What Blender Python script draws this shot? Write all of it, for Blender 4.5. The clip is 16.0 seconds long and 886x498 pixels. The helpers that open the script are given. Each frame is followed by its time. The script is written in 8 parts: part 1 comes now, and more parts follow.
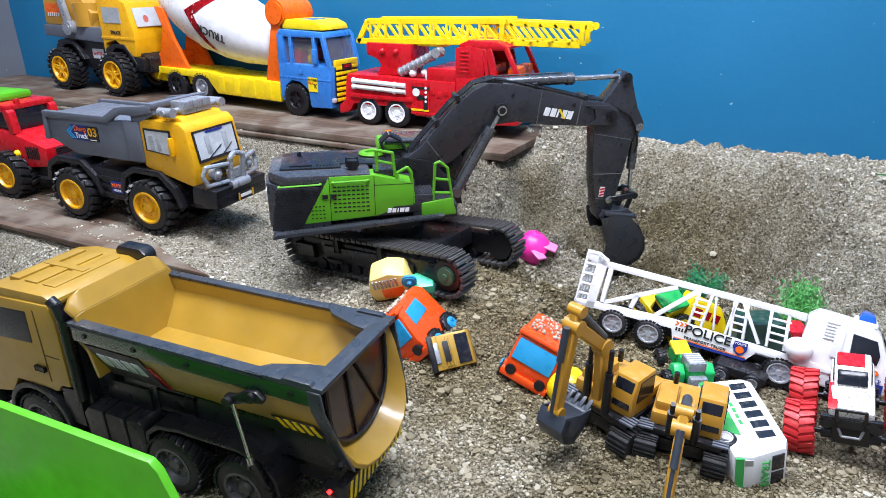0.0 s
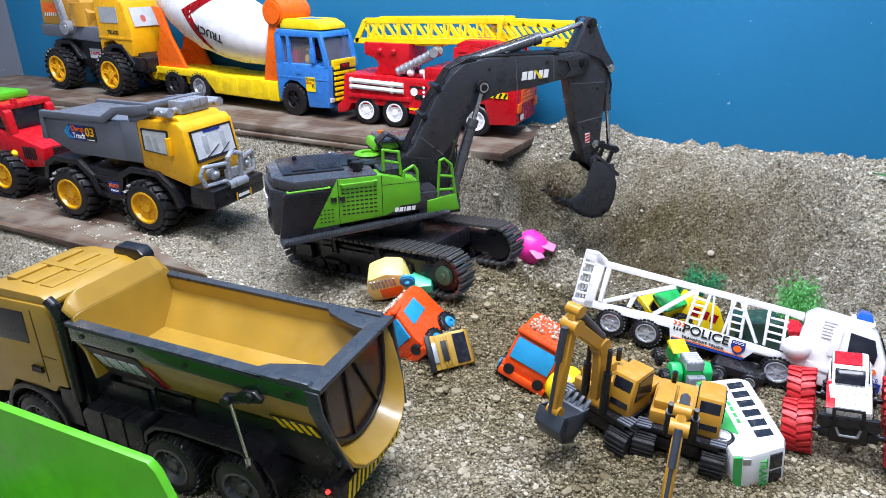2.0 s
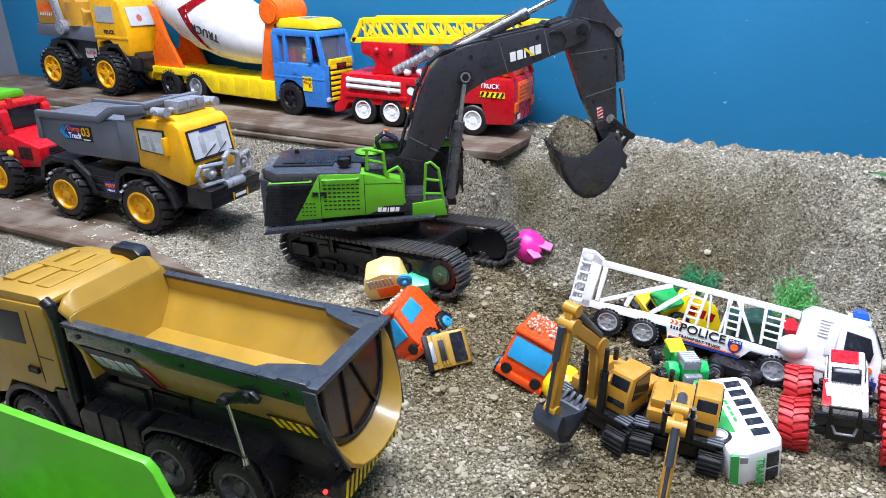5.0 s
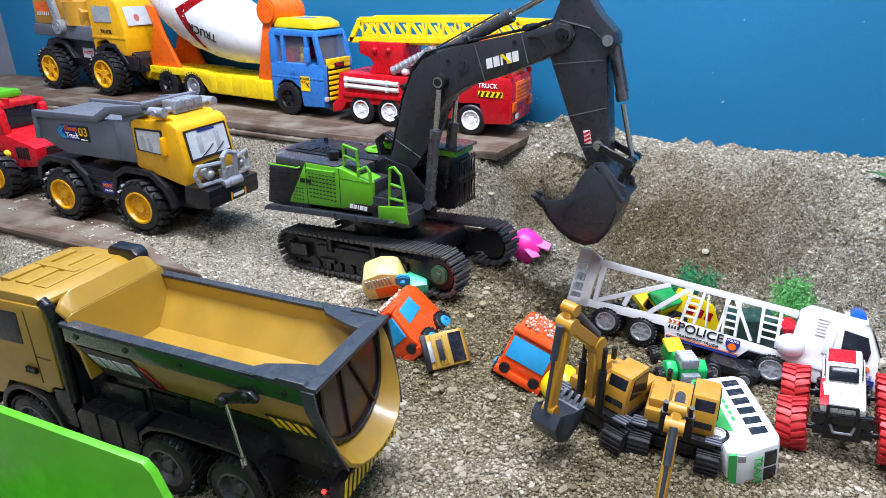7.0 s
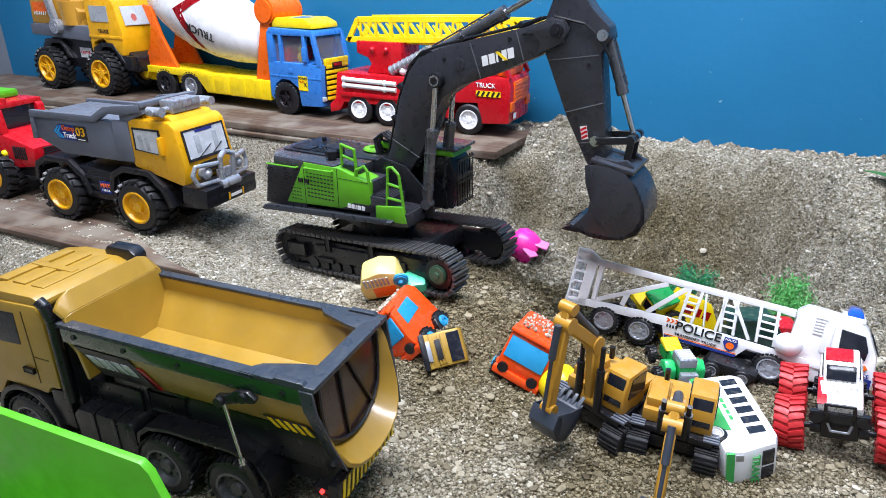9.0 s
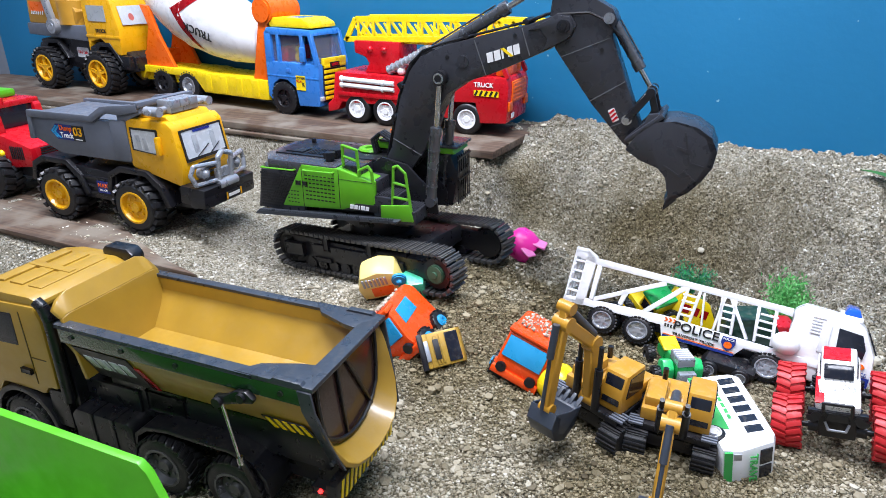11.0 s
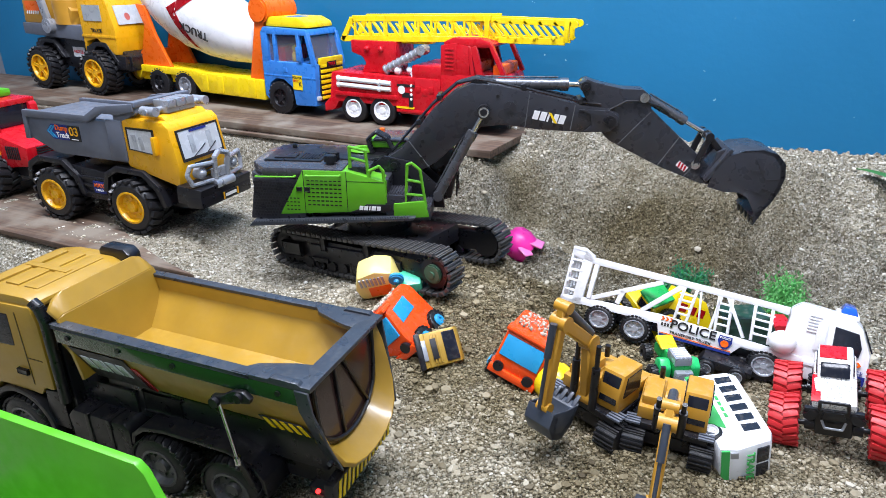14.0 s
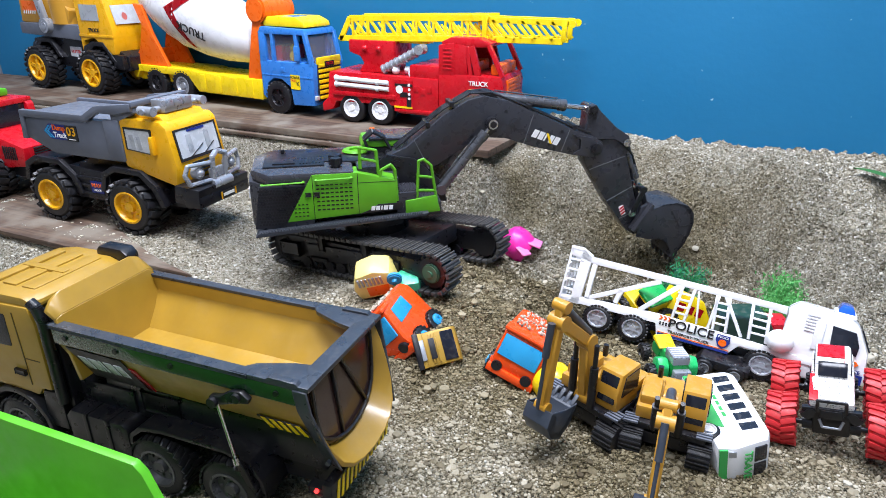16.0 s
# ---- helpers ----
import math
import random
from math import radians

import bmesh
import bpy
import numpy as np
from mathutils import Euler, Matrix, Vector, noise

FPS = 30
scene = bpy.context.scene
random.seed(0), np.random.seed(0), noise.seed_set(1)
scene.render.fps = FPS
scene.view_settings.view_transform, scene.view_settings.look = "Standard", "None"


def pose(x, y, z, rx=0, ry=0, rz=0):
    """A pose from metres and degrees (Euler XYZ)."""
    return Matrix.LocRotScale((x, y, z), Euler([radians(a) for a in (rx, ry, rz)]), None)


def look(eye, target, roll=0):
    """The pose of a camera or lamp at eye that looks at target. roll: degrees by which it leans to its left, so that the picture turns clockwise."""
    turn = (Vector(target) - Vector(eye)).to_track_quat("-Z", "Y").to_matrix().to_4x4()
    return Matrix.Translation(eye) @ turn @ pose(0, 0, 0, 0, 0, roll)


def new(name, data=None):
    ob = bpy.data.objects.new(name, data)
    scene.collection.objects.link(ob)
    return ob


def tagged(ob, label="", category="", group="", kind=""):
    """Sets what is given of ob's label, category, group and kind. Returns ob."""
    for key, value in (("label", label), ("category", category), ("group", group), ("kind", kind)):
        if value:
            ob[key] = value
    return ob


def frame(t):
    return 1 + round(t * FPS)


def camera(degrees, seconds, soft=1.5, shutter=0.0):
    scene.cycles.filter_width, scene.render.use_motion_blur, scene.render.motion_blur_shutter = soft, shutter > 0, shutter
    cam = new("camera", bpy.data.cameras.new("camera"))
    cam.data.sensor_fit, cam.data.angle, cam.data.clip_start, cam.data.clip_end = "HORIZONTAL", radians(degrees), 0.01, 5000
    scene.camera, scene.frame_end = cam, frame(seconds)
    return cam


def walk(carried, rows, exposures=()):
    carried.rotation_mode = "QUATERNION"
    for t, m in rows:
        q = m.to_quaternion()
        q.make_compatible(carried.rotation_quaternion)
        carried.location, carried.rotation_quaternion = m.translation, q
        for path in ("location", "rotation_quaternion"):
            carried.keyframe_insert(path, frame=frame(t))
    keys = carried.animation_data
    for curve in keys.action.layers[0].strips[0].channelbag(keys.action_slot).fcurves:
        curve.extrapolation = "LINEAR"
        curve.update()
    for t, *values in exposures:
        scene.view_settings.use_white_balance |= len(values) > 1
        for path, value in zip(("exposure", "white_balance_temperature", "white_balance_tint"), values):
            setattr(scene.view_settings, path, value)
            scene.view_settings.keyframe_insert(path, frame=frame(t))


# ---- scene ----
# ---- camera ----
EYE = Vector((0, 0, 0.60))
AZ, DIP = 25.6, 23.288
cam = camera(69, 16.0, soft=0.6)


def aim(right, down):
    return pose(*EYE, 90 - DIP - down, 0, AZ - right)


walk(cam, [(t, aim(1.46 * t / 16, 0.25 * t / 16)) for t in (0, 4, 8, 12, 16)], [(0, 0.0), (16, 0.0)])

# ---- light: ceiling tubes of a small room ----
world = bpy.data.worlds.new("room_air")
scene.world = world
world.use_nodes = True
world.node_tree.nodes["Background"].inputs[0].default_value = (0.75, 0.87, 1.0, 1)
world.node_tree.nodes["Background"].inputs[1].default_value = 0.20


def area(name, at, target, sx, sy, watts, colour):
    d = bpy.data.lights.new(name, "AREA")
    d.shape, d.size, d.size_y, d.energy, d.color = "RECTANGLE", sx, sy, watts, colour
    ob = new(name, d)
    ob.matrix_world = look(at, target)
    return ob


area("ceiling_light_west", (-1.15, 0.75, 2.35), (-1.15, 1.1, 0), 1.2, 0.45, 86, (0.82, 0.865, 1.0))
area("ceiling_light_middle", (0.10, 0.62, 2.35), (0.0, 1.2, 0), 1.2, 0.45, 78, (0.82, 0.865, 1.0))
area("ceiling_light_south", (-0.3, -0.7, 2.2), (-0.5, 0.9, 0), 1.2, 0.3, 29, (0.82, 0.865, 1.0))

# ---- materials ----


def nodes(name):
    m = bpy.data.materials.new(name)
    m.use_nodes = True
    t = m.node_tree
    return m, t, t.nodes["Principled BSDF"]


def ramp_noise(t, scale, detail, c0, c1, p0=0.35, p1=0.65, coord=None):
    n = t.nodes.new("ShaderNodeTexNoise")
    n.inputs["Scale"].default_value, n.inputs["Detail"].default_value = scale, detail
    if coord:
        t.links.new(coord, n.inputs["Vector"])
    r = t.nodes.new("ShaderNodeValToRGB")
    r.color_ramp.elements[0].position, r.color_ramp.elements[1].position = p0, p1
    r.color_ramp.elements[0].color, r.color_ramp.elements[1].color = (*c0, 1), (*c1, 1)
    t.links.new(n.outputs["Fac"], r.inputs["Fac"])
    return r.outputs["Color"], n


def plastic(name, c, rough=0.35, metal=0.0, dust=0.25, grain=0.0, coat=0.0):
    """Moulded plastic or paint, with handling marks, fine dust on upward faces and a little uneven gloss."""
    m, t, p = nodes(name)
    tc = t.nodes.new("ShaderNodeTexCoord").outputs["Object"]
    dark = tuple(x * 0.86 for x in c)
    col, _ = ramp_noise(t, 22, 4, dark, c, coord=tc)
    if dust:
        g = t.nodes.new("ShaderNodeNewGeometry")
        s = t.nodes.new("ShaderNodeSeparateXYZ")
        t.links.new(g.outputs["Normal"], s.inputs[0])
        mr = t.nodes.new("ShaderNodeMapRange")
        mr.inputs["From Min"].default_value, mr.inputs["From Max"].default_value = 0.3, 1.0
        mr.inputs["To Max"].default_value = dust
        t.links.new(s.outputs["Z"], mr.inputs["Value"])
        nn, _ = ramp_noise(t, 160, 5, (0, 0, 0), (1, 1, 1), 0.5, 0.75, coord=tc)
        mu = t.nodes.new("ShaderNodeMath")
        mu.operation = "MULTIPLY"
        t.links.new(mr.outputs["Result"], mu.inputs[0])
        t.links.new(nn, mu.inputs[1])
        mx = t.nodes.new("ShaderNodeMix")
        mx.data_type = "RGBA"
        t.links.new(mu.outputs[0], mx.inputs["Factor"])
        t.links.new(col, mx.inputs[6])
        mx.inputs[7].default_value = (0.42, 0.36, 0.27, 1)
        col = mx.outputs[2]
    t.links.new(col, p.inputs["Base Color"])
    rr, _ = ramp_noise(t, 60, 3, (rough * 0.8,) * 3, (min(1, rough * 1.25),) * 3, coord=tc)
    t.links.new(rr, p.inputs["Roughness"])
    p.inputs["Metallic"].default_value = metal
    p.inputs["Coat Weight"].default_value = coat
    p.inputs["Coat Roughness"].default_value = 0.12
    if grain:
        n = t.nodes.new("ShaderNodeTexNoise")
        n.inputs["Scale"].default_value = 900
        t.links.new(tc, n.inputs["Vector"])
        b = t.nodes.new("ShaderNodeBump")
        b.inputs["Strength"].default_value, b.inputs["Distance"].default_value = grain, 0.0006
        t.links.new(n.outputs["Fac"], b.inputs["Height"])
        t.links.new(b.outputs["Normal"], p.inputs["Normal"])
    return m


GRAINS = ((0.0, (0.13, 0.108, 0.072)), (0.18, (0.255, 0.222, 0.155)), (0.50, (0.40, 0.362, 0.275)), (0.80, (0.52, 0.482, 0.392)), (0.95, (0.62, 0.592, 0.515)), (1.0, (0.73, 0.715, 0.67)))


def grain_ramp(t, fac):
    r = t.nodes.new("ShaderNodeValToRGB")
    e = r.color_ramp.elements
    e[0].color, e[1].color = (*GRAINS[0][1], 1), (*GRAINS[-1][1], 1)
    for pos, c in GRAINS[1:-1]:
        e.new(pos).color = (*c, 1)
    t.links.new(fac, r.inputs["Fac"])
    return r.outputs["Color"]


def sand_material(name):
    """Coarse river sand: grains of two sizes, each of its own colour, browner where it is damp and where the pit's
    shade is painted in.
    """
    m, t, p = nodes(name)
    tc = t.nodes.new("ShaderNodeTexCoord").outputs["Object"]
    cells, seps = [], []
    for scale in (230, 480):
        v = t.nodes.new("ShaderNodeTexVoronoi")
        v.inputs["Scale"].default_value = scale
        t.links.new(tc, v.inputs["Vector"])
        sep = t.nodes.new("ShaderNodeSeparateColor")
        t.links.new(v.outputs["Color"], sep.inputs[0])
        cells.append(v)
        seps.append(sep.outputs[0])
    which, n1 = ramp_noise(t, 130, 4, (0, 0, 0), (1, 1, 1), 0.46, 0.54, tc)
    pick = t.nodes.new("ShaderNodeMix")
    pick.data_type = "RGBA"
    t.links.new(which, pick.inputs["Factor"])
    t.links.new(grain_ramp(t, seps[0]), pick.inputs[6])
    t.links.new(grain_ramp(t, seps[1]), pick.inputs[7])
    # damp, freshly dug sand and the pit's painted shade are browner and darker, dry crust greyer
    at = t.nodes.new("ShaderNodeAttribute")
    at.attribute_name = "damp_shade"
    big, _ = ramp_noise(t, 9, 5, (0.0, 0.0, 0.0), (0.20, 0.20, 0.20), 0.4, 0.7, tc)
    add = t.nodes.new("ShaderNodeMath")
    add.operation, add.use_clamp = "ADD", True
    t.links.new(at.outputs["Fac"], add.inputs[0])
    t.links.new(big, add.inputs[1])
    wet_shade = t.nodes.new("ShaderNodeMix")
    wet_shade.data_type, wet_shade.blend_type = "RGBA", "MULTIPLY"
    t.links.new(add.outputs[0], wet_shade.inputs["Factor"])
    t.links.new(pick.outputs[2], wet_shade.inputs[6])
    wet_shade.inputs[7].default_value = (0.43, 0.38, 0.262, 1)
    t.links.new(wet_shade.outputs[2], p.inputs["Base Color"])
    p.inputs["Roughness"].default_value = 0.92
    p.inputs["Specular IOR Level"].default_value = 0.25
    b1 = t.nodes.new("ShaderNodeBump")
    b1.inputs["Strength"].default_value, b1.inputs["Distance"].default_value = 1.0, 0.0075
    b1.invert = True
    t.links.new(cells[0].outputs["Distance"], b1.inputs["Height"])
    b2 = t.nodes.new("ShaderNodeBump")
    b2.inputs["Strength"].default_value, b2.inputs["Distance"].default_value = 1.0, 0.0036
    b2.invert = True
    t.links.new(cells[1].outputs["Distance"], b2.inputs["Height"])
    t.links.new(b1.outputs["Normal"], b2.inputs["Normal"])
    b3 = t.nodes.new("ShaderNodeBump")
    b3.inputs["Strength"].default_value, b3.inputs["Distance"].default_value = 0.8, 0.006
    t.links.new(n1.outputs["Fac"], b3.inputs["Height"])
    t.links.new(b2.outputs["Normal"], b3.inputs["Normal"])
    t.links.new(b3.outputs["Normal"], p.inputs["Normal"])
    return m


def pebble_material(name):
    m, t, p = nodes(name)
    oi = t.nodes.new("ShaderNodeNewGeometry").outputs["Random Per Island"]
    col = grain_ramp(t, oi)
    at = t.nodes.new("ShaderNodeAttribute")
    at.attribute_name = "damp_shade"
    wet_shade = t.nodes.new("ShaderNodeMix")
    wet_shade.data_type, wet_shade.blend_type = "RGBA", "MULTIPLY"
    t.links.new(at.outputs["Fac"], wet_shade.inputs["Factor"])
    t.links.new(col, wet_shade.inputs[6])
    wet_shade.inputs[7].default_value = (0.46, 0.405, 0.285, 1)
    t.links.new(wet_shade.outputs[2], p.inputs["Base Color"])
    p.inputs["Roughness"].default_value = 0.8
    return m


def wood_material(name):
    m, t, p = nodes(name)
    tc = t.nodes.new("ShaderNodeTexCoord")
    mp = t.nodes.new("ShaderNodeMapping")
    mp.inputs["Scale"].default_value = (1.5, 40, 40)
    t.links.new(tc.outputs["Object"], mp.inputs[0])
    c1, n = ramp_noise(t, 3, 6, (0.040, 0.023, 0.015), (0.145, 0.092, 0.060), 0.3, 0.7, mp.outputs[0])
    dust, _ = ramp_noise(t, 9, 6, (0, 0, 0), (1, 1, 1), 0.45, 0.62, tc.outputs["Object"])
    mx = t.nodes.new("ShaderNodeMix")
    mx.data_type = "RGBA"
    t.links.new(dust, mx.inputs["Factor"])
    t.links.new(c1, mx.inputs[6])
    mx.inputs[7].default_value = (0.185, 0.155, 0.12, 1)
    t.links.new(mx.outputs[2], p.inputs["Base Color"])
    p.inputs["Roughness"].default_value = 0.75
    b = t.nodes.new("ShaderNodeBump")
    b.inputs["Strength"].default_value, b.inputs["Distance"].default_value = 0.4, 0.002
    t.links.new(n.outputs["Fac"], b.inputs["Height"])
    t.links.new(b.outputs["Normal"], p.inputs["Normal"])
    return m


def wall_material(name, c0, c1):
    m, t, p = nodes(name)
    tc = t.nodes.new("ShaderNodeTexCoord").outputs["Object"]
    col, _ = ramp_noise(t, 2.2, 5, c0, c1, 0.3, 0.7, tc)
    spot, _ = ramp_noise(t, 70, 2, (0, 0, 0), (1, 1, 1), 0.765, 0.785, tc)
    mx = t.nodes.new("ShaderNodeMix")
    mx.data_type = "RGBA"
    t.links.new(spot, mx.inputs["Factor"])
    t.links.new(col, mx.inputs[6])
    mx.inputs[7].default_value = (0.25, 0.4, 0.5, 1)
    t.links.new(mx.outputs[2], p.inputs["Base Color"])
    p.inputs["Roughness"].default_value = 0.5
    n = t.nodes.new("ShaderNodeTexNoise")
    n.inputs["Scale"].default_value = 60
    t.links.new(tc, n.inputs["Vector"])
    b = t.nodes.new("ShaderNodeBump")
    b.inputs["Strength"].default_value, b.inputs["Distance"].default_value = 0.25, 0.002
    t.links.new(n.outputs["Fac"], b.inputs["Height"])
    t.links.new(b.outputs["Normal"], p.inputs["Normal"])
    return m


def glass_material(name, c, rough=0.05, alpha=0.35):
    m, t, p = nodes(name)
    p.inputs["Base Color"].default_value = (*c, 1)
    p.inputs["Roughness"].default_value = rough
    p.inputs["Transmission Weight"].default_value = 1 - alpha
    p.inputs["IOR"].default_value = 1.3
    return m


def leaf_material(name, a, b):
    m, t, p = nodes(name)
    g = t.nodes.new("ShaderNodeNewGeometry").outputs["Random Per Island"]
    r = t.nodes.new("ShaderNodeValToRGB")
    r.color_ramp.elements[0].color, r.color_ramp.elements[1].color = (*a, 1), (*b, 1)
    t.links.new(g, r.inputs["Fac"])
    t.links.new(r.outputs["Color"], p.inputs["Base Color"])
    p.inputs["Roughness"].default_value = 0.5
    return m


def glow(name, c, strength):
    m, t, p = nodes(name)
    p.inputs["Base Color"].default_value = (*c, 1)
    p.inputs["Emission Color"].default_value = (*c, 1)
    p.inputs["Emission Strength"].default_value = strength
    return m


SAND = sand_material("dug_sand")
PEBBLE = pebble_material("pebbles")
WOOD = wood_material("dusty_board")
BLUE_WALL = wall_material("blue_wall_paint", (0.004, 0.128, 0.27), (0.007, 0.15, 0.31))
DIM_WALL = wall_material("dark_plaster", (0.11, 0.12, 0.14), (0.16, 0.17, 0.19))
GREY_WALL = wall_material("grey_plaster", (0.30, 0.31, 0.32), (0.4, 0.41, 0.42))
BLACK = plastic("black_plastic", (0.008, 0.008, 0.011), 0.32, dust=0.05, grain=0.12)
RUBBER = plastic("black_rubber", (0.009, 0.009, 0.011), 0.42, dust=0.08, grain=0.3)
CHAR = plastic("charcoal_paint", (0.028, 0.029, 0.036), 0.30, dust=0.06, grain=0.08)
ROOF_GREY = plastic("dark_metallic_grey", (0.07, 0.07, 0.082), 0.25, metal=0.35, dust=0.14)
GREEN = plastic("lime_green_paint", (0.10, 0.36, 0.014), 0.35, dust=0.1)
STEEL = plastic("polished_steel", (0.62, 0.63, 0.65), 0.22, metal=1.0, dust=0.05)
GOLD = plastic("gold_brown_paint", (0.355, 0.205, 0.022), 0.36, dust=0.06, coat=0.25)
GREYBLUE = plastic("slate_grey_plastic", (0.115, 0.128, 0.16), 0.42, dust=0.2, grain=0.1)
RAILGREY = plastic("dark_grey_metallic_trim", (0.042, 0.048, 0.060), 0.32, metal=0.2, dust=0.08, grain=0.2)
YELLOW = plastic("yellow_plastic", (0.80, 0.40, 0.006), 0.3, dust=0.1)
LEMON = plastic("lemon_yellow_plastic", (0.90, 0.64, 0.008), 0.3, dust=0.05)
OCHRE = plastic("ochre_yellow_plastic", (0.50, 0.25, 0.025), 0.36, dust=0.3)
ORANGE = plastic("orange_plastic", (0.85, 0.13, 0.006), 0.3, dust=0.2)
RED = plastic("red_plastic", (0.52, 0.006, 0.014), 0.28, dust=0.08)
SKYBLUE = plastic("blue_plastic", (0.035, 0.20, 0.60), 0.3, dust=0.05)
WHITE = plastic("white_plastic", (0.80, 0.80, 0.82), 0.3, dust=0.08)
SILVER = plastic("silver_plastic", (0.40, 0.42, 0.46), 0.3, metal=0.5, dust=0.1)
LIME = plastic("bright_green_plastic", (0.085, 0.42, 0.010), 0.4, dust=0.0)
MINT = plastic("mint_green_plastic", (0.08, 0.62, 0.36), 0.3, dust=0.1)
KELLY = plastic("kelly_green_plastic", (0.01, 0.36, 0.07), 0.3, dust=0.1)
PINK = plastic("hot_pink_plastic", (0.86, 0.03, 0.35), 0.3, dust=0.1)
CREAM = plastic("cream_yellow_plastic", (0.85, 0.68, 0.22), 0.35, dust=0.15)
CYAN = plastic("printed_blue_window", (0.02, 0.30, 0.58), 0.3, dust=0.2)
SMOKE = glass_material("smoked_glass", (0.42, 0.40, 0.46), 0.05, 0.12)
DARKGLASS = plastic("dark_window", (0.012, 0.014, 0.022), 0.12, dust=0.15)
BLUEGLASS = plastic("deep_blue_window", (0.01, 0.025, 0.12), 0.15, dust=0.0)
PALEWIN = plastic("printed_pale_window", (0.52, 0.54, 0.56), 0.25, dust=0.0)
INK = plastic("black_print", (0.012, 0.012, 0.014), 0.4, dust=0.0)
NAVY = plastic("navy_print", (0.01, 0.025, 0.2), 0.4, dust=0.0)
WHITEINK = plastic("white_print", (0.82, 0.82, 0.82), 0.4, dust=0.0)
REDLAMP = plastic("red_lamp_lens", (0.30, 0.006, 0.008), 0.15, dust=0.0)
REDGLOW = glow("lit_red_led", (1.0, 0.02, 0.02), 6.0)
BLUELENS = plastic("blue_lamp_lens", (0.02, 0.12, 0.62), 0.12, dust=0.0)
STRING = plastic("mottled_print", (0.5, 0.12, 0.1), 0.4, dust=0.0)

# fixed room axes: across, up and out of the sandbox towards its open front
ACROSS = Vector((math.cos(radians(25.6)), math.sin(radians(25.6)), 0))
OUTWARD = Vector((math.sin(radians(25.6)) * math.cos(radians(30)), -math.cos(radians(25.6)) * math.cos(radians(30)), math.sin(radians(30))))
RISE = OUTWARD.cross(ACROSS)


def facing(at, f, u, scale=1.0):
    """A pose at a place with its nose along f and its roof along u, both as (across, rise, outward)."""
    F = (ACROSS * f[0] + RISE * f[1] + OUTWARD * f[2]).normalized()
    U = ACROSS * u[0] + RISE * u[1] + OUTWARD * u[2]
    L = U.cross(F).normalized()
    U = F.cross(L)
    m = Matrix((F, L, U)).transposed().to_4x4()
    return Matrix.Translation(at) @ m @ Matrix.Diagonal((scale, scale, scale, 1))


# ---- mesh helpers ----


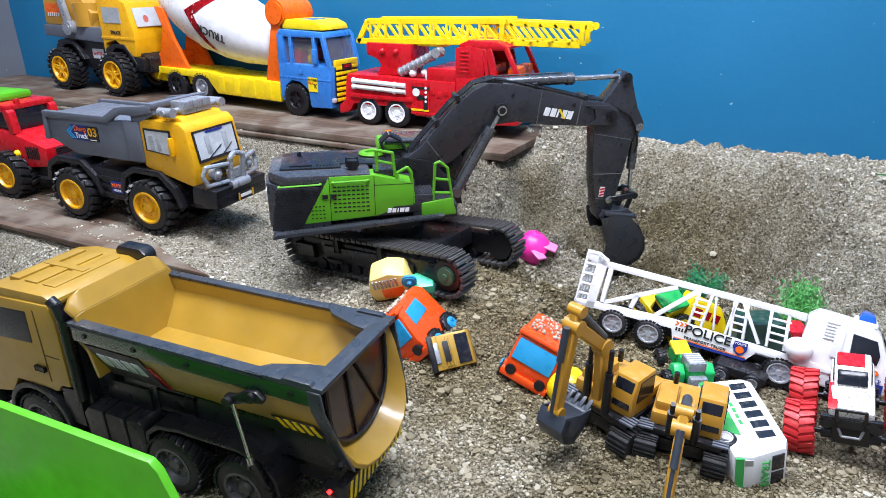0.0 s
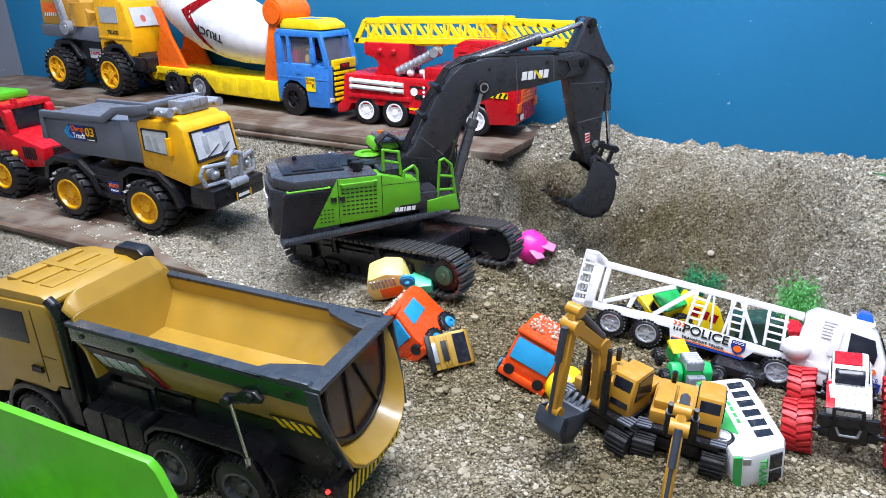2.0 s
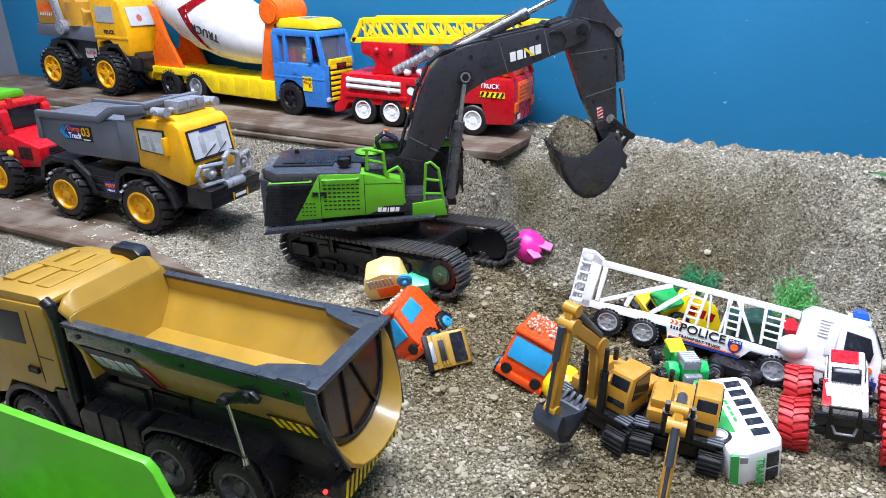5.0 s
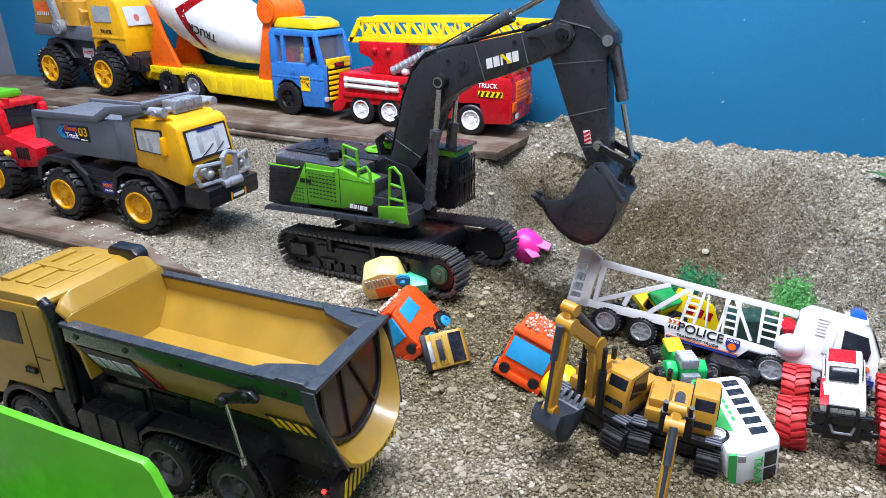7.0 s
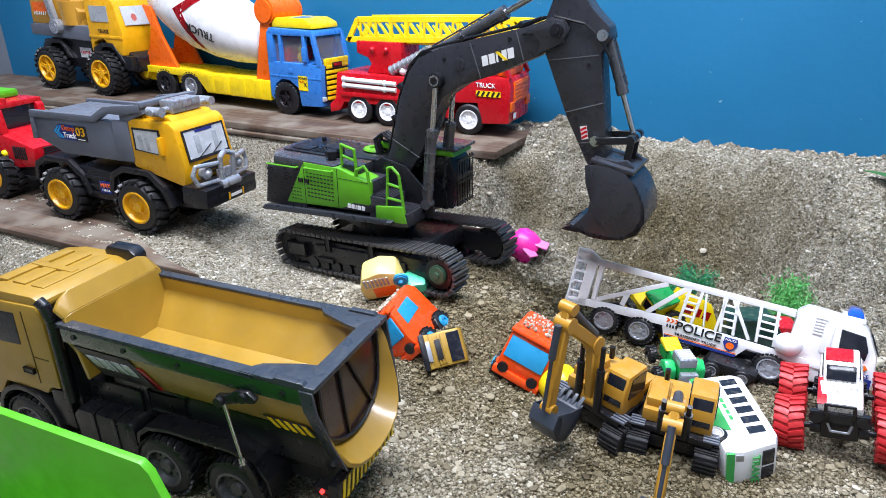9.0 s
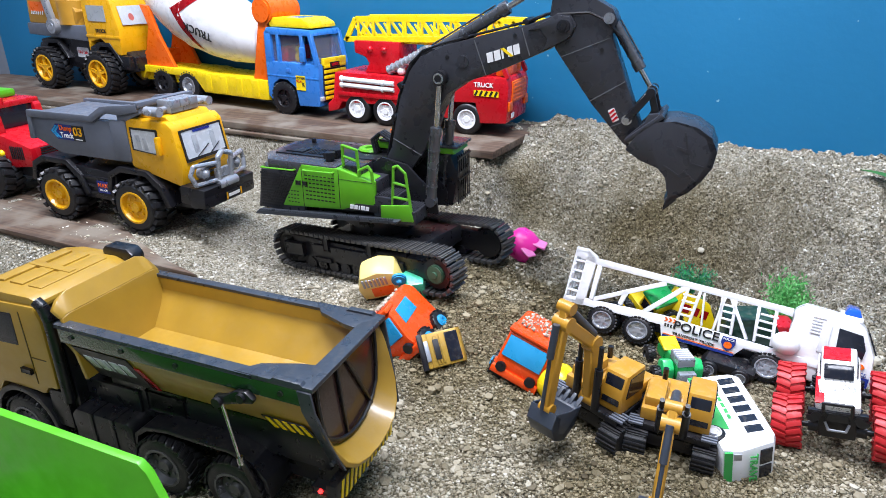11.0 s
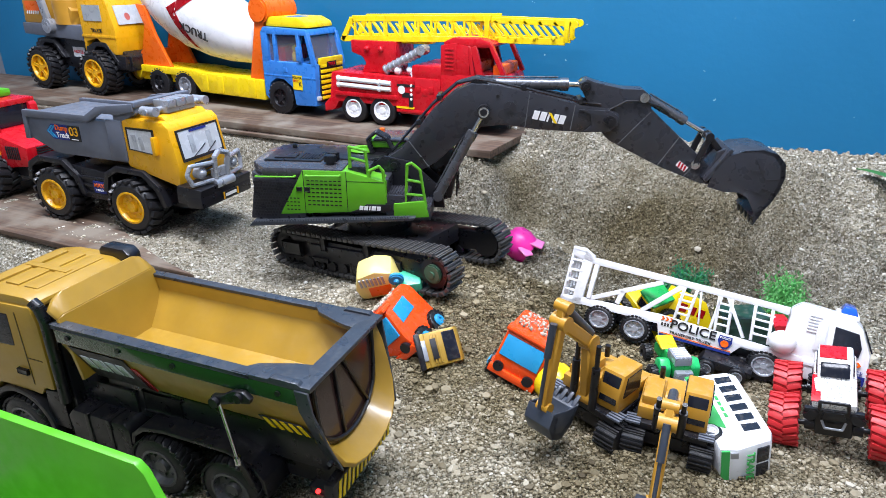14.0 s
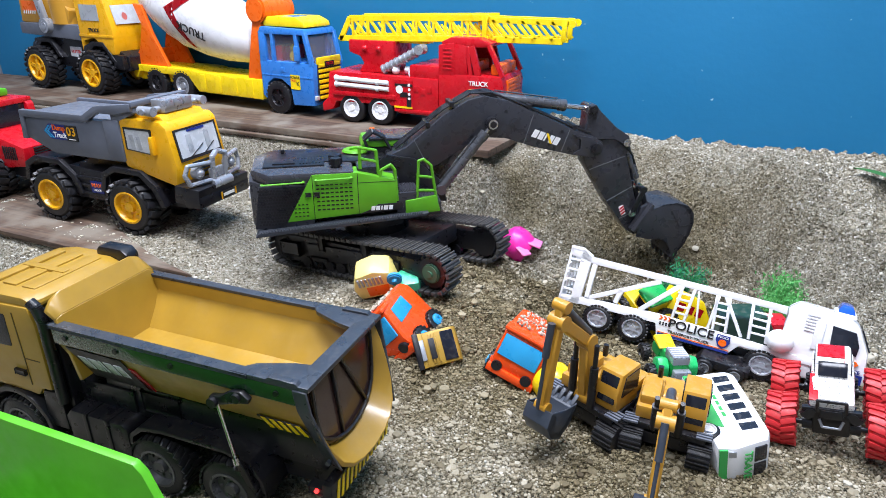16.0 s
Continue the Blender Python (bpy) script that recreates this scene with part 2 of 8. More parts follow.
class Mesh:
    """Gathers simple solids into one bmesh."""

    def __init__(self):
        self.bm = bmesh.new()

    def add(self, tmp, m=None, bevel=0.0, seg=2):
        if bevel:
            edges = [e for e in tmp.edges if len(e.link_faces) == 2 and e.calc_face_angle(0) > 0.5]
            bmesh.ops.bevel(tmp, geom=edges, offset=bevel, segments=seg, profile=0.6, affect="EDGES", clamp_overlap=True)
        if m is not None:
            tmp.transform(m)
        me = bpy.data.meshes.new("tmp")
        tmp.to_mesh(me)
        self.bm.from_mesh(me)
        bpy.data.meshes.remove(me)
        tmp.free()
        return self

    def box(self, x0, x1, y0, y1, z0, z1, bevel=0.002, m=None, tx=1.0, ty=1.0):
        """A box; tx and ty narrow its top."""
        b = bmesh.new()
        bmesh.ops.create_cube(b, size=1)
        for v in b.verts:
            k = v.co.z > 0
            v.co = Vector(((x0 + x1) / 2 + v.co.x * (x1 - x0) * (tx if k else 1), (y0 + y1) / 2 + v.co.y * (y1 - y0) * (ty if k else 1), z1 if k else z0))
        return self.add(b, m, bevel)

    def prism(self, pts, y0, y1, bevel=0.002, m=None, inset=0.0):
        """The outline pts of (x, z), from y0 to y1."""
        b = bmesh.new()
        area2 = sum(a[0] * c[1] - c[0] * a[1] for a, c in zip(pts, pts[1:] + pts[:1]))
        if area2 < 0:
            pts = pts[::-1]
        lo = [b.verts.new((x, y0, z)) for x, z in pts]
        hi = [b.verts.new((x, y1, z)) for x, z in pts]
        n = len(pts)
        flip = y1 > y0
        b.faces.new(lo if flip else lo[::-1])
        b.faces.new(hi[::-1] if flip else hi)
        for i in range(n):
            j = (i + 1) % n
            f = (lo[i], hi[i], hi[j], lo[j])
            b.faces.new(f if flip else f[::-1])
        bmesh.ops.recalc_face_normals(b, faces=b.faces)
        return self.add(b, m, bevel)

    def plan(self, pts, z0, z1, bevel=0.002, m=None):
        """The outline pts of (x, y), from z0 to z1."""
        turn = Matrix(((1, 0, 0, 0), (0, 0, 1, 0), (0, 1, 0, 0), (0, 0, 0, 1)))
        t = Mesh().prism(pts, z0, z1, bevel)
        t.bm.transform(turn)
        bmesh.ops.recalc_face_normals(t.bm, faces=t.bm.faces)
        return self.add(t.bm, m)

    def cyl(self, a, b, r, seg=20, r2=None, bevel=0.0, m=None):
        a, b = Vector(a), Vector(b)
        k = bmesh.new()
        bmesh.ops.create_cone(k, cap_ends=True, segments=seg, radius1=r, radius2=r if r2 is None else r2, depth=(b - a).length)
        if bevel:
            edges = [e for e in k.edges if e.calc_face_angle(0) > 1.2]
            bmesh.ops.bevel(k, geom=edges, offset=bevel, segments=2, affect="EDGES", clamp_overlap=True)
        k.transform(Matrix.Translation((a + b) / 2) @ (b - a).to_track_quat("Z", "Y").to_matrix().to_4x4())
        return self.add(k, m)

    def lathe(self, prof, a, b, seg=28, m=None, ring=False):
        """prof: (along, radius) pairs, along running from a (0) to b (1) or in metres from a."""
        a, b = Vector(a), Vector(b)
        k = bmesh.new()
        rings = []
        for u, r in prof:
            rings.append([k.verts.new((r * math.cos(2 * math.pi * i / seg), r * math.sin(2 * math.pi * i / seg), u)) for i in range(seg)])
        for p, q in zip(rings, rings[1:]):
            for i in range(seg):
                j = (i + 1) % seg
                k.faces.new((p[i], p[j], q[j], q[i]))
        if ring:
            for i in range(seg):
                j = (i + 1) % seg
                k.faces.new((rings[-1][i], rings[-1][j], rings[0][j], rings[0][i]))
        else:
            k.faces.new(rings[0][::-1])
            k.faces.new(rings[-1])
        bmesh.ops.recalc_face_normals(k, faces=k.faces)
        k.transform(Matrix.Translation(a) @ (b - a).to_track_quat("Z", "Y").to_matrix().to_4x4())
        return self.add(k, m)

    def tube(self, pts, r, seg=8, m=None):
        for p, q in zip(pts, pts[1:]):
            self.cyl(p, q, r, seg, m=m)
        for p in pts[1:-1]:
            self.ball(p, r, 1, m=m)
        return self

    def ball(self, c, r, sub=2, s=(1, 1, 1), m=None):
        k = bmesh.new()
        bmesh.ops.create_icosphere(k, subdivisions=sub, radius=1)
        k.transform(Matrix.Translation(c) @ Matrix.Diagonal((r * s[0], r * s[1], r * s[2], 1)))
        return self.add(k, m)

    def bar(self, p, q, w, h, bevel=0.0008, m=None):
        p, q = Vector(p), Vector(q)
        k = bmesh.new()
        bmesh.ops.create_cube(k, size=1)
        k.transform(Matrix.Diagonal((w, h, (q - p).length, 1)))
        if bevel:
            bmesh.ops.bevel(k, geom=list(k.edges), offset=bevel, segments=1, affect="EDGES", clamp_overlap=True)
        d = q - p
        x = Vector((0, 1, 0))
        if abs(d.normalized().dot(x)) > 0.95:
            x = Vector((1, 0, 0))
        z = d.normalized()
        y = z.cross(x).normalized()
        x = y.cross(z)
        k.transform(Matrix.Translation((p + q) / 2) @ Matrix((x, y, z)).transposed().to_4x4())
        return self.add(k, m)


def finish(name, mesh, material, angle=38):
    me = bpy.data.meshes.new(name)
    mesh.bm.to_mesh(me)
    mesh.bm.free()
    me.materials.append(material)
    me.polygons.foreach_set("use_smooth", [True] * len(me.polygons))
    me.set_sharp_from_angle(angle=radians(angle))
    return me


def part(name, mesh, material, parent=None, label="", at=None):
    ob = new(name, finish(name, mesh, material))
    if parent is not None:
        ob.parent = parent
    if at is not None:
        ob.matrix_basis = at
    return tagged(ob, label)


def thing(name, at, label, category, group=""):
    ob = new(name)
    ob.empty_display_size = 0.02
    ob.matrix_basis = at
    return tagged(ob, label, category, group)


def lettering(name, words, size, material, parent, at, spread=1.0, depth=0.0006, label="", lean=0.0, squash=1.0):
    c = bpy.data.curves.new(name, "FONT")
    c.body, c.size, c.extrude, c.align_x, c.align_y, c.space_character, c.shear = words, size, depth, "CENTER", "CENTER", spread, lean
    c.offset = size * 0.012
    tmp = bpy.data.objects.new(name, c)
    me = bpy.data.meshes.new_from_object(tmp)
    bpy.data.objects.remove(tmp)
    bpy.data.curves.remove(c)
    me.materials.clear()
    me.materials.append(material)
    me.transform(Matrix.Diagonal((squash, 1, 1, 1)))
    ob = new(name, me)
    ob.parent, ob.matrix_basis = parent, at
    return tagged(ob, label)


def face(x, y, z, side=-1, roll=0, lean=0):
    """A pose for print on a thing's side: side -1 faces -y, 1 faces +y."""
    return pose(x, y, z, 90, 0, 0 if side < 0 else 180) @ pose(0, 0, 0, lean, 0, roll)


def front_face(x, y, z, back=0, roll=0):
    """A pose for print on a thing's front, facing +x."""
    return pose(x, y, z, 90, 0, 90) @ pose(0, 0, 0, -back, 0, roll)


def mark(w, h, depth=0.0008):
    return Mesh().box(-w / 2, w / 2, -h / 2, h / 2, -depth, depth, 0)


def wheel(parent, x, y, z, r, w, rim_mat, side=-1, lugs=0, hub=0.55, spokes=0, tyre_mat=None, rim_label="", lug_h=0.05, dish=0.12):
    """A tyre with tread and a rim; side says which way its outer face looks."""
    t = Mesh()
    rt = r * (1 - lug_h if lugs else 1)
    prof = [(-w / 2, r * hub), (-w / 2, rt * 0.86), (-w * 0.42, rt * 0.96), (-w * 0.3, rt), (w * 0.3, rt), (w * 0.42, rt * 0.96), (w / 2, rt * 0.86), (w / 2, r * hub)]
    t.lathe(prof, (0, 0, 0), (0, 1, 0), 32, ring=True)
    if lugs:
        for i in range(lugs):
            a = 2 * math.pi * i / lugs
            for s in (-1, 1):
                m = pose(0, 0, 0, 0, math.degrees(a) + (180 / lugs if s > 0 else 0), 0) @ pose(0, s * w * 0.25, rt * 0.985, 0, 0, s * 18)
                t.box(-r * 0.95 * math.pi / lugs * 0.62, r * 0.95 * math.pi / lugs * 0.62, -w * 0.26, w * 0.26, -r * 0.03, r - rt + 0.0005, r * 0.012, m)
    ob = part("wheel", t, tyre_mat or RUBBER, parent, at=pose(x, y, z))
    k = Mesh()
    rh, o = r * hub, side * w / 2
    k.lathe([(-w * 0.35, rh * 0.98), (w * 0.5 + 0.001, rh * 1.02), (w * 0.5 + 0.0012, rh * 0.9), (w * 0.5 - r * dish, rh * 0.8), (w * 0.5 - r * dish * 1.05, rh * 0.36), (w * 0.5 - r * dish * 0.3, rh * 0.3), (w * 0.5 - r * dish * 0.3, rh * 0.02)], (0, 0, 0), (0, side, 0), 28)
    for i in range(spokes):
        a = 2 * math.pi * i / spokes
        m = pose(0, 0, 0, 0, math.degrees(a), 0)
        k.box(-rh * 0.11, rh * 0.11, o - side * r * dish * 0.9 - 0.001, o - side * r * dish * 0.2 + 0.001, rh * 0.25, rh * 0.86, 0.0008, m)
    if not spokes:
        for i in range(8):
            a = 2 * math.pi * i / 8
            c = Vector((math.cos(a) * rh * 0.58, o - side * r * dish, math.sin(a) * rh * 0.58))
            k.cyl(c, c + Vector((0, side * r * 0.05, 0)), rh * 0.075, 8)
    part("rim", k, rim_mat, ob, rim_label)
    return ob

# ---- ground, boards, walls ----


def ss(a, b, x):
    u = np.clip((x - a) / (b - a), 0, 1)
    return u * u * (3 - 2 * u)


def bump(x, y, cx, cy, sx, sy, a):
    return a * np.exp(-((x - cx) / sx) ** 2 - ((y - cy) / sy) ** 2)


def waves(x, y, seed, k, n=14):
    rs = np.random.RandomState(seed)
    s = np.zeros_like(x)
    for _ in range(n):
        a, f, p = rs.uniform(0, 2 * np.pi), k * rs.uniform(0.6, 1.7), rs.uniform(0, 6.28)
        s = s + np.sin(f * (x * np.cos(a) + y * np.sin(a)) + p)
    return s / n


def ground_height(x, y):
    x, y = np.asarray(x, float), np.asarray(y, float)
    flat = 0.03 * ss(-0.42, -0.28, x)
    shelf = 0.06 * (1 - ss(-0.40, -0.22, x)) + 0.037 * (1 - ss(-0.98, -0.80, x))
    z = flat + (np.maximum(shelf, flat) - flat) * ss(0.66, 0.80, y)
    right = ss(-0.52, -0.3, x)
    far = ss(0.02, 0.3, x)
    start = 1.245 + 0.13 * right - 0.2 * far
    end = 1.318 + 0.245 * right + 0.03 * far
    top = 0.213 + 0.006 * far
    z = z + (top - z) * ss(start, end, y) ** 0.9
    z = z + bump(x, y, -0.10, 1.30, 0.19, 0.10, -0.045)
    z = z + bump(x, y, -0.305, 1.155, 0.075, 0.06, 0.060) + bump(x, y, -0.02, 1.13, 0.2, 0.05, 0.014) + bump(x, y, -0.315, 0.935, 0.085, 0.12, 0.042)
    z = z + bump(x, y, -0.37, 1.62, 0.12, 0.10, 0.030) + bump(x, y, -0.56, 1.36, 0.10, 0.05, -0.012) + bump(x, y, -0.425, 1.375, 0.075, 0.055, -0.045) + bump(x, y, -0.21, 1.50, 0.06, 0.05, -0.02)
    rough = ss(0.72, 1.15, y) * ss(-0.7, -0.4, x) * (1 - 0.75 * ss(1.46, 1.6, y))
    z = z + waves(x, y, 3, 22) * (0.005 + 0.024 * rough) + waves(x, y, 5, 70) * (0.003 + 0.032 * rough) + waves(x, y, 8, 210, 20) * (0.0045 + 0.003 * rough)
    z = z + waves(x, y, 11, 700, 30) * 0.0028
    # clods with creases between them, largest on the dug bank
    clod = np.abs(waves(x, y, 31, 95, 10)) * 1.3 + np.abs(waves(x, y, 33, 230, 12)) * 0.7
    z = z + (clod - 0.25) * (0.012 + 0.055 * rough) * (0.6 + 1.6 * waves(x, y, 37, 14)).clip(0.12, 1.3)
    # wheels and tracks press the sand level under the large machines
    for cx, cy, sx, sy, lvl in ((-0.68, 0.54, 0.42, 0.14, -0.002), (0.2, 0.86, 0.1, 0.1, 0.026), (0.07, 0.98, 0.25, 0.06, 0.03)):
        w = np.exp(-(((x - cx) / sx) ** 4 + ((y - cy) / sy) ** 4))
        z = z + (lvl + (z - lvl) * 0.3 - z) * w
    # the excavator's tracks stand nose up on heaped sand
    w = np.exp(-(((x + 0.56) / 0.25) ** 4 + ((y - 1.01) / 0.17) ** 4))
    lvl = np.clip(0.046 + (x + 0.735) * 0.118, 0.04, 0.09)
    return z + (lvl + (z - lvl) * 0.2 - z) * w


def damp_and_shade(x, y):
    """Where the sand has been dug and is still damp, plus shade painted into the pit and hollow, 0 to 1."""
    # these pit and hollow terms also darken the colour for the shade there
    d = bump(x, y, -0.08, 1.42, 0.24, 0.11, 0.95) + bump(x, y, -0.10, 1.29, 0.25, 0.09, 0.75) + bump(x, y, -0.43, 1.39, 0.12, 0.07, 0.6)
    d = d + bump(x, y, -0.22, 0.92, 0.26, 0.20, 0.55) + 0.72 * ss(-0.62, -0.42, x) * (1 - ss(1.0, 1.15, y)) * ss(0.25, 0.5, y) - 0.3 * ss(0.08, 0.25, x) * ss(1.0, 1.15, y)
    return np.clip(d - 0.03 + 0.5 * waves(x, y, 21, 16) + 0.4 * waves(x, y, 23, 60), 0, 1)


def axis(parts):
    out = []
    for a, b, step in parts:
        out += list(np.arange(a, b, step))
    return np.array(out + [parts[-1][1]])


gx = axis([(-2.62, -1.9, 0.02), (-1.9, -1.0, 0.008), (-1.0, 0.42, 0.0042), (0.42, 1.6, 0.03)])
gy = axis([(-1.6, 0.3, 0.05), (0.3, 1.65, 0.0042)])
GX, GY = np.meshgrid(gx, gy)
GZ = ground_height(GX, GY)
ny, nx = GX.shape
me = bpy.data.meshes.new("ground")
verts = np.stack([GX, GY, GZ], -1).reshape(-1, 3)
idx = np.arange(nx * ny).reshape(ny, nx)
quads = np.stack([idx[:-1, :-1], idx[:-1, 1:], idx[1:, 1:], idx[1:, :-1]], -1).reshape(-1, 4)
me.from_pydata(verts.tolist(), [], quads.tolist())
me.polygons.foreach_set("use_smooth", [True] * len(me.polygons))
damp_shade = damp_and_shade(GX, GY).reshape(-1)
at = me.attributes.new("damp_shade", "FLOAT", "POINT")
at.data.foreach_set("value", damp_shade.astype(np.float32))
me.materials.append(SAND)
tagged(new("ground", me), "pale brown coarse sand heaped against the wall with a dug pit", "sand", kind="structure")


def pebbles(name, count, box, rmin, rmax, seed, label, power=4):
    """Loose grains and small stones strewn over the sand, as one object."""
    rs = np.random.RandomState(seed)
    t = bmesh.new()
    bmesh.ops.create_icosphere(t, subdivisions=1, radius=1)
    base = np.array([v.co[:] for v in t.verts])
    tri = np.array([[v.index for v in f.verts] for f in t.faces])
    t.free()
    x, y = rs.uniform(box[0], box[1], count), rs.uniform(box[2], box[3], count)
    r = rmin + (rmax - rmin) * rs.uniform(0, 1, count) ** power
    z = ground_height(x, y)
    sc = rs.uniform(0.6, 1.25, (count, 1, 3)) * r[:, None, None]
    jit = 1 + rs.uniform(-0.22, 0.22, (count, len(base), 1))
    ang = rs.uniform(0, 6.28, count)
    p = base[None] * jit * sc
    c, s = np.cos(ang)[:, None], np.sin(ang)[:, None]
    q = np.stack([p[..., 0] * c - p[..., 1] * s + x[:, None], p[..., 0] * s + p[..., 1] * c + y[:, None], p[..., 2] * 0.75 + (z + r * 0.15)[:, None]], -1)
    f = (tri[None] + (np.arange(count) * len(base))[:, None, None]).reshape(-1, 3)
    m = bpy.data.meshes.new(name)
    m.from_pydata(q.reshape(-1, 3).tolist(), [], f.tolist())
    m.materials.append(PEBBLE)
    wet_shade = m.attributes.new("damp_shade", "FLOAT", "POINT")
    wet_shade.data.foreach_set("value", np.repeat(damp_and_shade(x, y), len(base)).astype(np.float32))
    return tagged(new(name, m), label, "gravel", kind="stuff")


pebbles("gravel", 42000, (-0.62, 0.36, 0.50, 0.98), 0.0010, 0.0030, 1, "fine brown gravel grains strewn over the sand", 2)
pebbles("gravel", 3800, (-0.70, 0.40, 0.50, 1.10), 0.0022, 0.0085, 6, "loose pale and grey stones strewn over the sand", 5)
pebbles("gravel", 34000, (-0.85, 0.45, 0.98, 1.64), 0.0011, 0.0032, 2, "fine brown gravel grains strewn over the bank", 2)
pebbles("gravel", 2600, (-1.00, 0.45, 1.0, 1.64), 0.002, 0.0070, 7, "loose pale and grey stones strewn over the bank", 6)
pebbles("gravel", 9000, (-1.35, -0.6, 0.70, 1.32), 0.0012, 0.0042, 4, "fine grey gravel grains beside the lower board")


def slab(name, outline, z0, z1, material, label, category):
    ob = part(name, Mesh().plan(outline, z0, z1, 0.0015), material)
    return tagged(ob, label, category, kind="structure")


slab("lower_board", [(-2.6, 0.757), (-0.83, 0.760), (-0.93, 0.785), (-1.05, 0.83), (-1.2, 0.90), (-1.5, 1.02), (-2.6, 1.12)], 0.088, 0.100, WOOD, "worn brown plywood board dusted with sand, under the dump truck", "board")
slab("upper_board", [(-2.6, 1.321), (-0.62, 1.302), (-0.478, 1.312), (-0.452, 1.615), (-2.6, 1.62)], 0.213, 0.230, WOOD, "worn brown plywood board dusted with sand, under the parked trucks", "board")
slab("board_strip", [(-2.6, 1.309), (-0.66, 1.290), (-0.66, 1.305), (-2.6, 1.324)], 0.202, 0.211, WOOD, "split lower ply of the worn board", "board")


def wall(name, x0, x1, y0, y1, z0, z1, material, label, category="wall"):
    return tagged(part(name, Mesh().box(x0, x1, y0, y1, z0, z1, 0), material), label, category, kind="structure")


wall("wall_north", -2.72, 1.7, 1.65, 1.75, -0.1, 2.5, BLUE_WALL, "wall painted deep cyan blue, slightly glossy")
wall("wall_west", -2.72, -2.62, -1.6, 1.65, -0.1, 2.5, DIM_WALL, "dark grey plastered side wall")
wall("wall_east", 1.6, 1.7, -1.6, 1.65, -0.1, 2.5, GREY_WALL, "grey plastered side wall")
wall("wall_south", -2.72, 1.7, -1.7, -1.6, -0.1, 2.5, GREY_WALL, "grey plastered wall")
wall("ceiling", -2.72, 1.7, -1.7, 1.75, 2.5, 2.6, GREY_WALL, "plain pale ceiling", "ceiling")

# ---- trucks on the upper board ----
PEWTER = plastic("grey_print", (0.36, 0.38, 0.40), 0.3, dust=0.0)


def fire_truck(at):
    o = thing("fire_truck", at, "red plastic toy fire truck with yellow ladder on the upper board", "toy truck")
    w = 0.075
    body = Mesh()
    body.prism([(-0.087, 0.022), (-0.055, 0.03), (-0.042, 0.052), (0.13, 0.052), (0.14, 0.035), (0.25, 0.035), (0.25, 0.125), (0.0, 0.127), (-0.06, 0.127), (-0.068, 0.06), (-0.087, 0.045)], -w, w, 0.004)
    body.box(0.17, 0.26, -w + 0.004, w - 0.004, 0.12, 0.155, 0.006)
    for s in (-1, 1):
        body.box(-0.05, 0.135, s * w - 0.004, s * w + 0.004, 0.068, 0.08, 0.003)
        body.box(0.13, 0.25, s * w - 0.003, s * w + 0.003, 0.04, 0.047, 0.001)
        for i in range(4):
            body.box(0.165 + 0.018 * i, 0.178 + 0.018 * i, s * w - 0.0015, s * w + 0.0015, 0.085 + 0.006 * (i % 2), 0.10 + 0.006 * (i % 2), 0.001)
    part("body", body, RED, o)
    cab = Mesh()
    cab.prism([(0.25, 0.035), (0.268, 0.035), (0.268, 0.075), (0.345, 0.078), (0.36, 0.03), (0.448, 0.035), (0.452, 0.12), (0.443, 0.14), (0.25, 0.14)], -w, w, 0.004)
    cab.prism([(0.25, 0.135), (0.292, 0.135), (0.292, 0.212), (0.25, 0.205)], -w, w, 0.003)
    cab.prism([(0.262, 0.198), (0.40, 0.203), (0.408, 0.212), (0.37, 0.223), (0.28, 0.223), (0.255, 0.212)], -w + 0.002, w - 0.002, 0.005)
    for s in (-1, 1):
        cab.bar((0.345, s * (w - 0.006), 0.138), (0.33, s * (w - 0.006), 0.205), 0.009, 0.012)
        cab.bar((0.368, s * (w - 0.006), 0.138), (0.345, s * (w - 0.006), 0.205), 0.009, 0.02)
        cab.bar((0.446, s * (w - 0.008), 0.138), (0.40, s * (w - 0.008), 0.208), 0.011, 0.012)
    cab.prism([(0.288, 0.135), (0.335, 0.135), (0.328, 0.206), (0.288, 0.21)], -w + 0.001, -w + 0.014, 0.003).prism([(0.288, 0.135), (0.335, 0.135), (0.328, 0.206), (0.288, 0.21)], w - 0.014, w - 0.001, 0.003)
    for i in range(6):
        cab.box(0.262, 0.284, -w - 0.0015, -w + 0.002, 0.150 + i * 0.009, 0.153 + i * 0.009, 0.0005)
    part("cab", cab, RED, o)
    for x in (0.31, 0.40):
        part("seat", Mesh().box(x, x + 0.035, -0.055, 0.055, 0.14, 0.165, 0.006), ORANGE, o, "orange plastic seat")
    part("driver_figure", Mesh().ball((0.335, -0.03, 0.158), 0.012, 2, (1, 1, 1.5)).ball((0.335, -0.03, 0.182), 0.009), BLUEGLASS, o, "small dark blue moulded driver figure")
    g = Mesh().box(0.449, 0.455, -0.05, 0.05, 0.08, 0.13, 0.002)
    for i in range(5):
        g.box(0.453, 0.457, -0.046, 0.046, 0.084 + i * 0.009, 0.089 + i * 0.009, 0.001)
    part("grille", g, ORANGE, o, "orange plastic grille")
    for y in (-0.058, 0.058):
        part("headlight", Mesh().box(0.449, 0.456, y - 0.013, y + 0.013, 0.062, 0.085, 0.003), ORANGE, o)
    part("number_plate", mark(0.02, 0.012), WHITEINK, o, at=front_face(0.4155, -0.04, 0.05))
    ped = Mesh().prism([(-0.012, 0.205), (0.118, 0.205), (0.118, 0.165), (0.10, 0.15), (0.10, 0.127), (0.015, 0.127), (0.03, 0.15), (0.02, 0.165), (-0.012, 0.175)], -0.05, 0.05, 0.004)
    ped.ball((0.035, -0.05, 0.185), 0.008).ball((0.075, -0.05, 0.185), 0.008)
    part("turntable", ped, RED, o)
    lad = Mesh()
